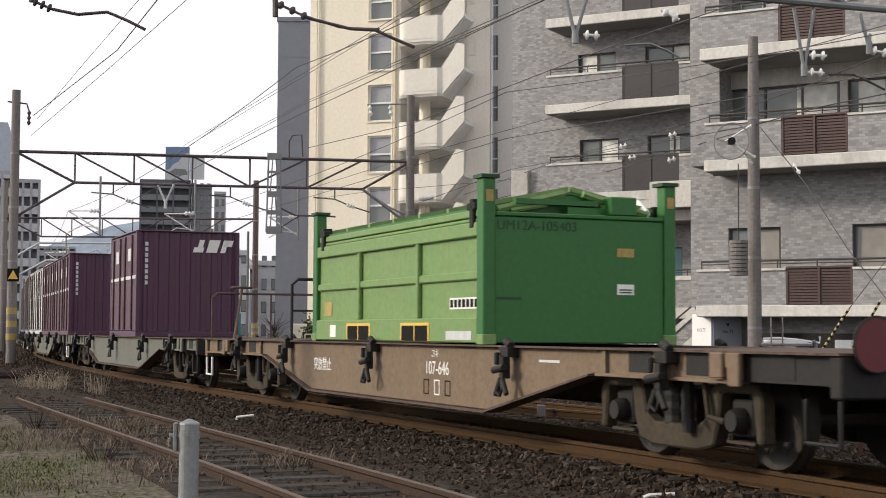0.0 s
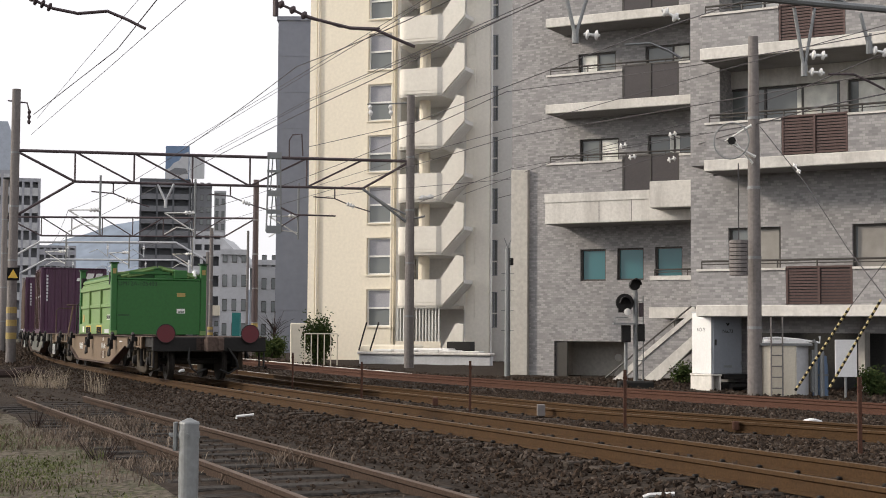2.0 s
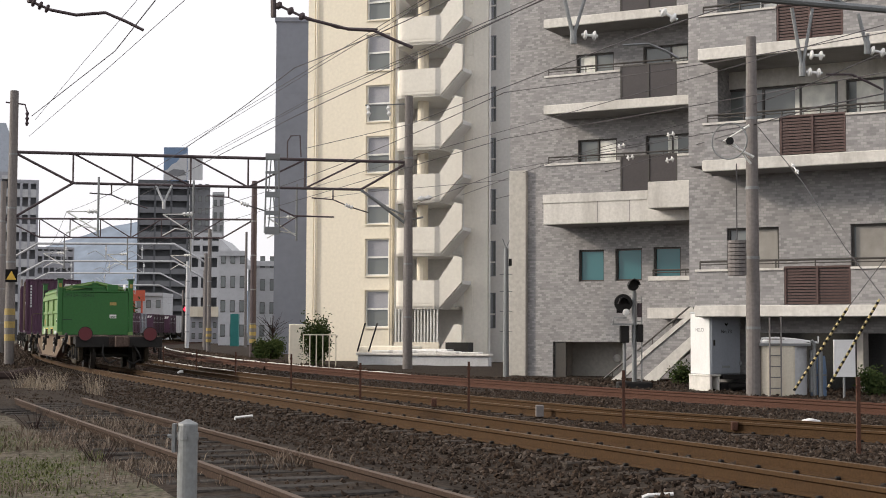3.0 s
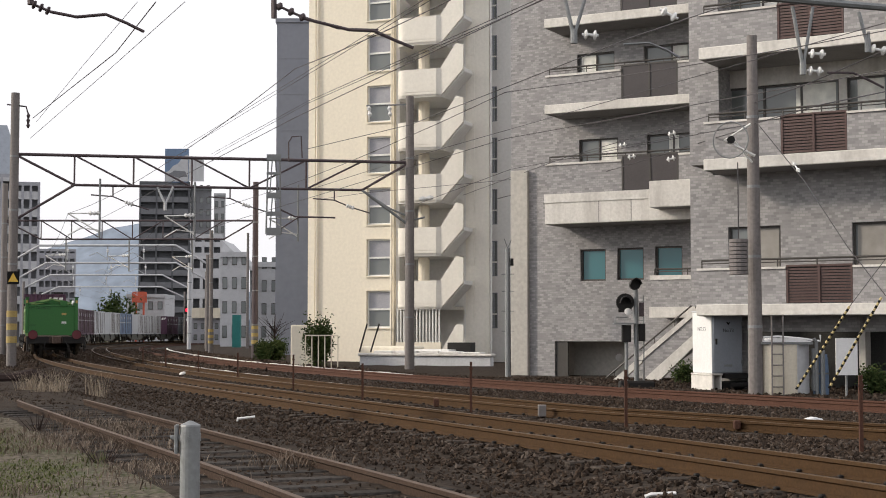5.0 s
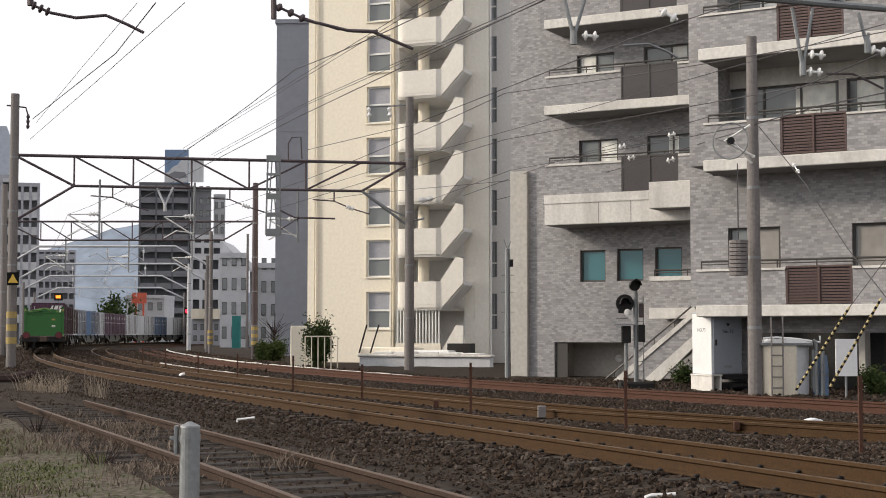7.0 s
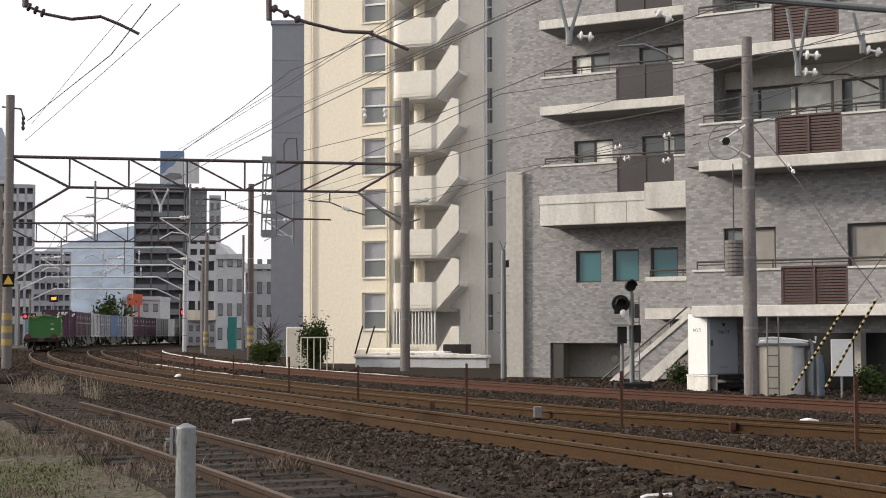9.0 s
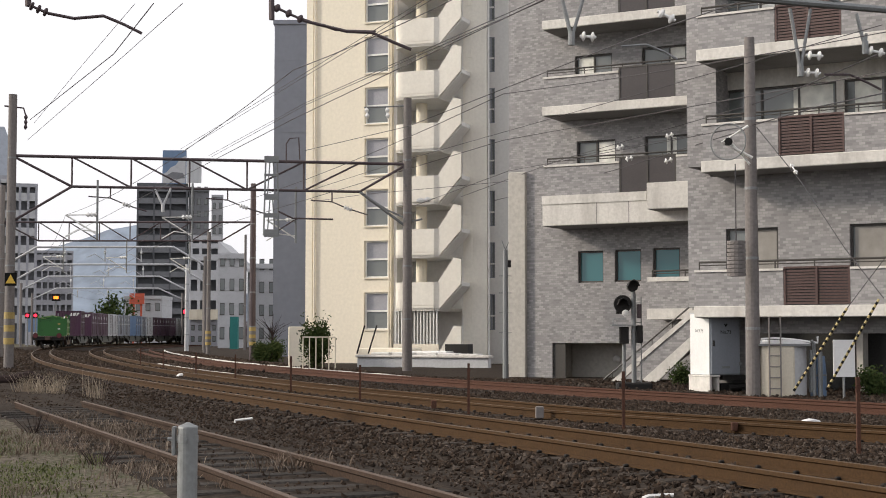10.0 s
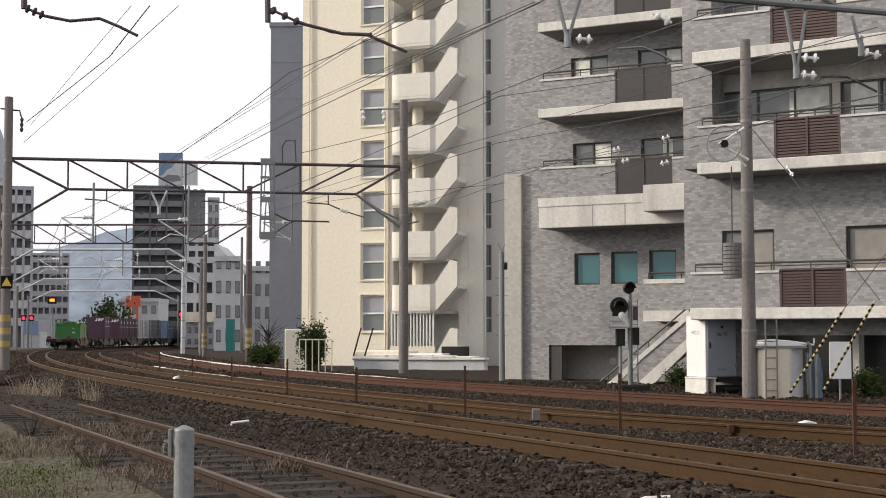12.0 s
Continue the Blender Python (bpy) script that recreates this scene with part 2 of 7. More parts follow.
M_YELLOW = material("yellow_marking_paint", (0.62, 0.40, 0.05), 0.6, vary=0.1, bump=0)
# Cabinet grey is darkened so that the front looks shaded.
M_CABINET = material("grey_enamel_darkened_for_shade", (0.23, 0.25, 0.285), 0.5, vary=0.05, stain=1, stain_amount=0.2)
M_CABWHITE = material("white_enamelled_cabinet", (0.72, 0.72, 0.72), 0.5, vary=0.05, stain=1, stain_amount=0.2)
M_TANK = material("cream_tank_paint", (0.60, 0.55, 0.45), 0.6, vary=0.08, stain=1.5, stain_color=(0.35, 0.26, 0.17), stain_amount=0.45, streak=True)
M_REDGLOW = glow_material("red_signal_lens", (1.0, 0.02, 0.05), 2.5)
M_AMBERGLOW = glow_material("amber_sign_lamp", (1.0, 0.25, 0.02), 2.0)
M_ORANGE = material("orange_red_hoarding", (0.55, 0.10, 0.05), 0.6, vary=0.1)
M_TEALNET = material("teal_netting", (0.02, 0.16, 0.15), 0.8, vary=0.2)

# ---------------------------------------------------------------- mesh helpers
class Shape:
    """Collects boxes, rods and plates into one mesh."""
    def __init__(self):
        self.v, self.f = [], []

    def add(self, verts, faces):
        k = len(self.v)
        self.v += [tuple(q) for q in verts]
        self.f += [tuple(i + k for i in face) for face in faces]
        return self

    def box(self, x0, x1, y0, y1, z0, z1):
        v = [(x, y, z) for z in (z0, z1) for y in (y0, y1) for x in (x0, x1)]
        return self.add(v, [(0, 2, 3, 1), (4, 5, 7, 6), (0, 1, 5, 4), (1, 3, 7, 5), (3, 2, 6, 7), (2, 0, 4, 6)])

    def plate(self, pts, axis, a0, a1):
        """A prism: the outline pts in the plane across axis ('x','y','z'), from a0 to a1."""
        n = len(pts)
        put = {"x": lambda p, a: (a, p[0], p[1]), "y": lambda p, a: (p[0], a, p[1]), "z": lambda p, a: (p[0], p[1], a)}[axis]
        v = [put(q, a0) for q in pts] + [put(q, a1) for q in pts]
        f = [tuple(range(n)), tuple(range(2 * n - 1, n - 1, -1))] + [(i, i + n, (i + 1) % n + n, (i + 1) % n) for i in range(n)]
        return self.add(v, f)

    def rod(self, a, b, r, seg=8, r2=None):
        a, b = Vector(a), Vector(b)
        d = (b - a).normalized()
        u = d.cross(Vector((0, 0, 1)) if abs(d.z) < 0.9 else Vector((1, 0, 0))).normalized()
        w = d.cross(u)
        r2 = r if r2 is None else r2
        v = []
        for p, rr in ((a, r), (b, r2)):
            v += [p + (u * math.cos(2 * math.pi * i / seg) + w * math.sin(2 * math.pi * i / seg)) * rr for i in range(seg)]
        f = [(i, (i + 1) % seg, (i + 1) % seg + seg, i + seg) for i in range(seg)]
        return self.add(v, f + [tuple(range(seg - 1, -1, -1)), tuple(range(seg, 2 * seg))])

    def path(self, pts, r, seg=6, closed=False):
        """One bent tube through pts; r is a radius, or one for each point."""
        pts = [Vector(q) for q in pts]
        n = len(pts)
        rr = [r] * n if isinstance(r, (int, float)) else r
        k = len(self.v)
        u = None
        for i, q in enumerate(pts):
            d = (pts[min(i + 1, n - 1)] - pts[max(i - 1, 0)]).normalized()
            if u is None:
                u = d.cross(Vector((0, 0, 1)) if abs(d.z) < 0.9 else Vector((1, 0, 0))).normalized()
            u = (u - d * u.dot(d)).normalized()
            w = d.cross(u)
            self.v += [tuple(q + (u * math.cos(2 * math.pi * j / seg) + w * math.sin(2 * math.pi * j / seg)) * rr[i]) for j in range(seg)]
        for i in range(n - 1):
            self.f += [(k + i * seg + j, k + i * seg + (j + 1) % seg, k + (i + 1) * seg + (j + 1) % seg, k + (i + 1) * seg + j) for j in range(seg)]
        self.f += [tuple(k + j for j in range(seg - 1, -1, -1)), tuple(k + (n - 1) * seg + j for j in range(seg))]
        return self

    def ring(self, centre, axis, big, small, seg=20):
        c, axis = Vector(centre), Vector(axis).normalized()
        u = axis.orthogonal().normalized()
        w = axis.cross(u)
        pts = [c + (u * math.cos(2 * math.pi * i / seg) + w * math.sin(2 * math.pi * i / seg)) * big for i in range(seg + 1)]
        return self.path(pts, small, 5)

    def disc_stack(self, a, b, radii, seg=10):
        """Turned piece from a to b whose radius runs through radii."""
        a, b = Vector(a), Vector(b)
        n = len(radii) - 1
        return self.path([a.lerp(b, i / n) for i in range(n + 1)], list(radii), seg)

    def mesh(self, name, mat, bevel=0.0, smooth=False, weld=False):
        me = bpy.data.meshes.new(name)
        me.from_pydata(self.v, [], self.f)
        bm = bmesh.new()
        bm.from_mesh(me)
        if weld:
            bmesh.ops.remove_doubles(bm, verts=bm.verts, dist=0.0005)
        bmesh.ops.recalc_face_normals(bm, faces=bm.faces)
        if bevel:
            edges = [e for e in bm.edges if len(e.link_faces) == 2 and e.calc_face_angle(0) > 0.6]
            bmesh.ops.bevel(bm, geom=edges, offset=bevel, segments=1, affect="EDGES", clamp_overlap=True)
        bm.to_mesh(me)
        bm.free()
        if smooth:
            me.polygons.foreach_set("use_smooth", [True] * len(me.polygons))
        me.materials.append(mat)
        return me


def thing(name, m=None, label="", category="", group="", kind=""):
    ob = new(name)
    ob.empty_display_size = 0.2
    if m is not None:
        ob.matrix_basis = m
    return tagged(ob, label, category, group, kind)


def part(name, shape, mat, parent=None, label="", bevel=0.0, smooth=False, m=None):
    ob = new(name, shape.mesh(name, mat, bevel, smooth) if isinstance(shape, Shape) else shape)
    if parent is not None:
        ob.parent = parent
    if m is not None:
        ob.matrix_basis = m
    return tagged(ob, label)


def solo(name, shape, mat, label, category, group="", kind="", bevel=0.0, smooth=False, m=None):
    return tagged(part(name, shape, mat, None, "", bevel, smooth, m), label, category, group, kind)


def lettering(text, size, m, mat, parent, name="lettering"):
    cu = bpy.data.curves.new(name, "FONT")
    cu.body, cu.size, cu.align_x, cu.align_y, cu.extrude = text, size, "CENTER", "CENTER", 0.002
    tmp = bpy.data.objects.new(name, cu)
    scene.collection.objects.link(tmp)
    bpy.context.view_layer.update()
    me = bpy.data.meshes.new_from_object(tmp.evaluated_get(bpy.context.evaluated_depsgraph_get()))
    bpy.data.objects.remove(tmp)
    me.materials.clear()
    me.materials.append(mat)
    return part(name, me, mat, parent, m=m)

# ---------------------------------------------------------------- the line of the railway
NODE_S = [-14, 0, 20, 40, 60, 80, 100, 120, 140, 165, 200, 240, 400]
NODE_T = [0.3249, 0.4042, 0.3862, 0.337, 0.29, 0.2642, 0.2383, 0.2072, 0.1266, 0.046, -0.0346, -0.1152, -0.44]
LINE_S = np.arange(-16, 400.01, 0.5)
LINE_T = np.interp(LINE_S, NODE_S, NODE_T)
LINE_T = np.convolve(np.pad(LINE_T, 2, mode="edge"), np.ones(5) / 5, "valid")
LINE_X, LINE_Y = np.cumsum(-np.sin(LINE_T) * 0.5), np.cumsum(np.cos(LINE_T) * 0.5)
LINE_X += 1.58 - LINE_X[32]
LINE_Y += 16.62 - LINE_Y[32]


def on_line(s, v=0.0, z=0.0):
    """The place v metres to the right of the near main track's middle, s metres along it."""
    x, y, t = (float(np.interp(s, LINE_S, q)) for q in (LINE_X, LINE_Y, LINE_T))
    return Vector((x + v * math.cos(t), y + v * math.sin(t), z))


def heading(s):
    return float(np.interp(s, LINE_S, LINE_T))


def offset_b(s):
    return float(np.interp(s, [-16, -6, 2.5, 8, 20, 400], [10.5, 8.0, 5.6, 4.35, 3.85, 3.85]))


def offset_c(s):
    return float(np.interp(s, [-16, -2, 8, 16, 30, 60, 400], [15.5, 13.0, 10.8, 9.7, 8.7, 7.8, 7.6]))


Z_B, Z_C = -0.17, -0.2
HEAD = [(-0.032, 0), (0.032, 0), (0.034, -0.03), (0.01, -0.045), (0.01, -0.12), (0.06, -0.14), (0.06, -0.153), (-0.06, -0.153), (-0.06, -0.14), (-0.01, -0.12), (-0.01, -0.045), (-0.034, -0.03)]


def rail_shapes(points):
    """Swept rail section: the web and foot, and the worn running surface."""
    web, top = Shape(), Shape()
    n = len(HEAD)
    tangents = [(points[min(i + 1, len(points) - 1)] - points[max(i - 1, 0)]).normalized() for i in range(len(points))]
    for p, t in zip(points, tangents):
        side = Vector((t.y, -t.x, 0)).normalized()
        web.v += [tuple(p + side * x + Vector((0, 0, z))) for x, z in HEAD]
        top.v += [tuple(p + side * x + Vector((0, 0, z))) for x, z in ((-0.026, 0.003), (0.026, 0.003), (0.026, -0.001), (-0.026, -0.001))]
    for i in range(len(points) - 1):
        for k in range(n):
            web.f.append((i * n + k, i * n + (k + 1) % n, (i + 1) * n + (k + 1) % n, (i + 1) * n + k))
        for k in range(4):
            top.f.append((i * 4 + k, i * 4 + (k + 1) % 4, (i + 1) * 4 + (k + 1) % 4, (i + 1) * 4 + k))
    return web, top


def railway_track(name, label, offset, z, s0, s1, sleeper_mat, rail_mat, top_mat, sleepers_to, lift=0.0, clips=True):
    track = thing(name, None, label, "railway track", kind="structure")
    ss = list(np.arange(s0, min(60, s1) + 0.01, 1.0)) + list(np.arange(63, s1, 3.0))
    for side in (-0.55, 0.55):
        web, top = rail_shapes([on_line(s, offset(s) + side, z) for s in ss])
        rail = part("rail", web, rail_mat, track)
        part("rail_head", top, top_mat, rail)
    me = Shape().box(-1.0, 1.0, -0.11, 0.11, -0.16, 0.0).mesh("sleeper", sleeper_mat, 0.015)
    clip = Shape()
    for x in (-0.63, -0.47, 0.47, 0.63):
        clip.box(x - 0.028, x + 0.028, -0.022, 0.022, 0.0, 0.03)
    clip_me = clip.mesh("rail_clips", M_UNDER, 0.01)
    rnd = random.Random(5)
    for s in np.arange(s0 + 0.3, sleepers_to, 0.62):
        p = on_line(s, offset(s), z - 0.153 + lift)
        m = Matrix.Translation(p) @ Matrix.Rotation(heading(s) + rnd.uniform(-0.02, 0.02), 4, "Z")
        ob = part("sleeper", me, sleeper_mat, track, m=m)
        if clips:
            part("rail_clips", clip_me, M_UNDER, ob)
    return track

# ---------------------------------------------------------------- ground
def bed_height(s, v):
    b, c = offset_b(s), offset_c(s)
    pts = sorted([(-30, -0.42), (-9, -0.3), (-6.5, -0.2), (-5.6, -0.11), (-3.0, -0.1), (-2.3, -0.26), (-1.6, -0.26), (-1.0, -0.175), (1.0, -0.175), (1.5, -0.24),
                  (max(1.7, b - 1.6), -0.32), (b - 1.0, Z_B - 0.17), (b + 1.0, Z_B - 0.17), (b + 1.6, Z_B - 0.22), (max(b + 1.8, c - 1.4), Z_C - 0.16), (c - 0.8, Z_C - 0.17), (c + 0.8, Z_C - 0.17), (c + 2.5, Z_C - 0.2), (40, -0.42)])
    h = float(np.interp(v, [q[0] for q in pts], [q[1] for q in pts]))
    if s < 60:
        h += 0.03 * noise.noise((s * 1.3, v * 1.3, 0)) + (0.05 * noise.noise((s * 0.5, v * 0.6, 7)) if v < -5 else 0)
    return h


ground = Shape().add([(-4000, -300, -0.55), (4000, -300, -0.55), (4000, 4500, -0.55), (-4000, 4500, -0.55)], [(0, 1, 2, 3)])
solo("ground", ground, M_EARTH, "grey-brown earth reaching to the horizon", "ground", kind="structure")

bed = Shape()
rows_s = list(np.arange(-16, 60, 0.5)) + list(np.arange(60, 400, 5.0))
rows_v = [-40, -25, -18, -14] + list(np.arange(-12, 17.01, 0.35)) + [19, 24, 32]
for s in rows_s:
    for v in rows_v:
        p = on_line(s, v)
        bed.v.append((p.x, p.y, bed_height(s, v)))
nv = len(rows_v)
edge = max(k for k in range(nv) if rows_v[k] < -5.3)
strip = lambda k0, k1: [(i * nv + k, i * nv + k + 1, (i + 1) * nv + k + 1, (i + 1) * nv + k) for i in range(len(rows_s) - 1) for k in range(k0, k1)]


def ground_strip(name, k0, k1, mat, label, category):
    sh = Shape()
    faces = strip(k0, k1)
    used = sorted({j for face in faces for j in face})
    back = {j: n for n, j in enumerate(used)}
    sh.v = [bed.v[j] for j in used]
    sh.f = [tuple(back[j] for j in face) for face in faces]
    solo(name, sh, mat, label, category, kind="structure", smooth=True)


ground_strip("ballast_bed", edge, nv - 1, M_BED, "brown stained ballast bed under the tracks", "ballast")
ground_strip("verge", 0, edge, M_EARTH, "grey earth verge with moss beside the siding", "verge")


def scatter_stones():
    rnd = np.random.default_rng(3)
    verts, faces = [], []
    unit = np.array([(1, 0, 0), (0, 1, 0), (-1, 0, 0), (0, -1, 0), (0, 0, 1), (0, 0, -1)], float)
    tri = np.array([(0, 1, 4), (1, 2, 4), (2, 3, 4), (3, 0, 4), (1, 0, 5), (2, 1, 5), (3, 2, 5), (0, 3, 5)])
    k = 0
    for s_lo, s_hi, per in ((-10, 6, 210), (6, 20, 120), (20, 45, 45)):
        n = int((s_hi - s_lo) * 17 * per)
        for s, v in zip(rnd.uniform(s_lo, s_hi, n), rnd.uniform(-4.6, 12.4, n)):
            p = on_line(s, v)
            if abs(p.x) > 0.325 * p.y + 0.6 or p.y < 8:
                continue
            b, c = offset_b(s), offset_c(s)
            if min(abs(abs(q) - 0.55) for q in (v, v - b, v - c, v + 4.25)) < 0.085:
                continue
            if v < -2.0 and rnd.random() > (0.75 if v > -3.1 else 0.3):
                continue
            r = rnd.uniform(0.014, 0.036) * (0.58 if v < -1.9 else 0.92) * (1.25 if rnd.random() < 0.12 else 1)
            a = rnd.uniform(-1, 1, (6, 3)) * 0.35 + unit
            a *= r * rnd.uniform(0.7, 1.3, 3)
            q, _ = np.linalg.qr(rnd.normal(size=(3, 3)))
            verts.append(a @ q + [p.x, p.y, bed_height(s, v) + r * 0.45])
            faces.append(tri + k)
            k += 6
    for s, v in zip(rnd.uniform(4, 42, 11000), rnd.uniform(8, 20, 11000)):
        p = on_line(s, v)
        c = offset_c(s)
        if abs(p.x) > 0.325 * p.y + 0.6 or v < c + 0.8 or p.x * 0.48 + p.y * 0.877 > 46.5:
            continue
        r = rnd.uniform(0.02, 0.055)
        a = (rnd.uniform(-1, 1, (6, 3)) * 0.35 + unit) * r * rnd.uniform(0.7, 1.3, 3)
        q, _ = np.linalg.qr(rnd.normal(size=(3, 3)))
        verts.append(a @ q + [p.x, p.y, bed_height(s, v) + r * 0.4])
        faces.append(tri + k)
        k += 6
    for s, v in zip(rnd.uniform(42, 120, 16000), rnd.uniform(-4, 12, 16000)):
        p = on_line(s, v)
        if min(abs(abs(q) - 0.55) for q in (v, v - 3.85, v - offset_c(s))) < 0.12:
            continue
        r = rnd.uniform(0.035, 0.085)
        a = (rnd.uniform(-1, 1, (6, 3)) * 0.35 + unit) * r * rnd.uniform(0.7, 1.3, 3)
        verts.append(a + [p.x, p.y, bed_height(s, v) + r * 0.35])
        faces.append(tri + k)
        k += 6
    me = bpy.data.meshes.new("ballast_stones")
    me.from_pydata(np.concatenate(verts).tolist(), [], np.concatenate(faces).tolist())
    me.materials.append(M_STONE)
    tagged(new("ballast_stones", me), "loose brown and grey ballast stones between the rails", "ballast", kind="stuff")


railway_track("near_main_track", "brown rusted main line track with clips on ballast", lambda s: 0.0, 0.0, -16, 400, M_SLEEPER, M_RAIL, M_RAILTOP, 60, 0.0)
railway_track("far_main_track", "brown rusted second main track curving away", offset_b, Z_B, -16, 400, M_SLEEPER, M_RAIL, M_RAILTOP, 50, 0.0)
railway_track("side_track", "red rusted side track beside the buildings", offset_c, Z_C, -16, 330, M_OLDWOOD, M_RUST, M_RUST, 40, 0.0, False)
railway_track("disused_siding", "disused rusty siding on dark timber sleepers", lambda s: -4.25, 0.0, -16, 11.5, M_OLDWOOD, M_SIDINGRAIL, M_SIDINGTOP, 11.5, 0.06, False)

# ---------------------------------------------------------------- grey apartment house
def window(parent, x0, x1, z0, z1, y, glass=None, mullions=1, rail=False, curtain=None, frame=None, t=0.06, cloth=None):
    """A framed window set into the wall plane at y (outward is -y)."""
    glass, frame = glass or M_GLASS, frame or M_FRAME
    fr = Shape()
    fr.box(x0, x0 + t, y - 0.03, y + 0.1, z0, z1).box(x1 - t, x1, y - 0.03, y + 0.1, z0, z1)
    fr.box(x0 + t, x1 - t, y - 0.03, y + 0.1, z0, z0 + t).box(x0 + t, x1 - t, y - 0.03, y + 0.1, z1 - t, z1)
    for i in range(mullions):
        xm = x0 + (x1 - x0) * (i + 1) / (mullions + 1)
        fr.box(xm - 0.03, xm + 0.03, y - 0.02, y + 0.08, z0 + t, z1 - t)
    w = part("window", fr, frame, parent)
    part("pane", Shape().box(x0 + t, x1 - t, y + 0.03, y + 0.05, z0 + t, z1 - t), glass, w)
    if curtain:
        c0, c1 = curtain
        part("curtain", Shape().box(x0 + t + (x1 - x0 - 2 * t) * c0, x0 + t + (x1 - x0 - 2 * t) * c1, y + 0.012, y + 0.028, z0 + t, z1 - t), cloth or M_CURTAIN, w)
    if rail:
        part("blind", Shape().box(x0 + t, x1 - t, y + 0.012, y + 0.028, (z0 + z1) / 2, z1 - t), M_FAR_GREY, w)
        part("window_rail", Shape().box(x0, x1, y - 0.05, y - 0.031, (z0 + z1) / 2 - 0.05, (z0 + z1) / 2 + 0.05), M_WINWHITE, w)
    return w


def wall_with_holes(parent, x0, x1, z0, z1, y0, y1, holes, mat, name="wall"):
    """A wall slab between y0 (outer) and y1 with rectangular openings that go through it."""
    xs = sorted({x0, x1, *[h[0] for h in holes], *[h[1] for h in holes]})
    zs = sorted({z0, z1, *[h[2] for h in holes], *[h[3] for h in holes]})
    xs, zs = [q for q in xs if x0 <= q <= x1], [q for q in zs if z0 <= q <= z1]
    nx, nz = len(xs), len(zs)
    solid = lambda i, k: 0 <= i < nx - 1 and 0 <= k < nz - 1 and not any(h[0] < (xs[i] + xs[i + 1]) / 2 < h[1] and h[2] < (zs[k] + zs[k + 1]) / 2 < h[3] for h in holes)
    sh = Shape()
    sh.v = [(x, y, z) for y in (y0, y1) for z in zs for x in xs]
    at = lambda i, k, s: s * nx * nz + k * nx + i
    for k in range(nz - 1):
        for i in range(nx - 1):
            if not solid(i, k):
                continue
            sh.f.append((at(i, k, 0), at(i + 1, k, 0), at(i + 1, k + 1, 0), at(i, k + 1, 0)))
            sh.f.append((at(i, k, 1), at(i, k + 1, 1), at(i + 1, k + 1, 1), at(i + 1, k, 1)))
            for di, dk, p, q in ((-1, 0, (i, k), (i, k + 1)), (1, 0, (i + 1, k), (i + 1, k + 1)), (0, -1, (i, k), (i + 1, k)), (0, 1, (i, k + 1), (i + 1, k + 1))):
                if not solid(i + di, k + dk):
                    sh.f.append((at(*p, 0), at(*q, 0), at(*q, 1), at(*p, 1)))
    used = sorted({j for face in sh.f for j in face})
    back = {j: n for n, j in enumerate(used)}
    sh.v = [sh.v[j] for j in used]
    sh.f = [tuple(back[j] for j in face) for face in sh.f]
    return part(name, sh, mat, parent)


def louvre_panel(parent, x0, x1, z0, z1, y, slats, mat):
    fr = Shape()
    fr.box(x0, x0 + 0.05, y, y + 0.06, z0, z1).box(x1 - 0.05, x1, y, y + 0.06, z0, z1).box((x0 + x1) / 2 - 0.03, (x0 + x1) / 2 + 0.03, y - 0.01, y + 0.06, z0, z1)
    fr.box(x0 + 0.05, x1 - 0.05, y, y + 0.06, z1 - 0.05, z1)
    pn = part("balcony_screen", fr, mat, parent)
    if slats:
        n = max(3, int((z1 - z0) / 0.075))
        h = (z1 - z0) / n
        for i in range(n):
            part("slat", Shape().box(x0 + 0.05, x1 - 0.05, y + 0.02, y + 0.05, z0 + i * h + 0.012, z0 + (i + 1) * h - 0.012), mat, pn)
        # black sheet paints the shade between the slats
        part("backing", Shape().box(x0 + 0.05, x1 - 0.05, y + 0.055, y + 0.07, z0, z1 - 0.05), M_DARKROOM, pn)
    else:
        part("panel", Shape().box(x0 + 0.05, x1 - 0.05, y + 0.02, y + 0.04, z0, z1 - 0.05), M_PANEL, pn)
    return pn


def railing(parent, x0, x1, z0, z1, y, posts=3):
    sh = Shape()
    sh.rod((x0, y, z1), (x1, y, z1), 0.03).rod((x0, y, (z0 + z1) / 2 + 0.02), (x1, y, (z0 + z1) / 2 + 0.02), 0.015)
    for i in range(posts):
        x = x0 + (x1 - x0) * i / (posts - 1)
        sh.rod((x, y, z0), (x, y, z1), 0.02)
    return part("railing", sh, M_FRAME, parent)


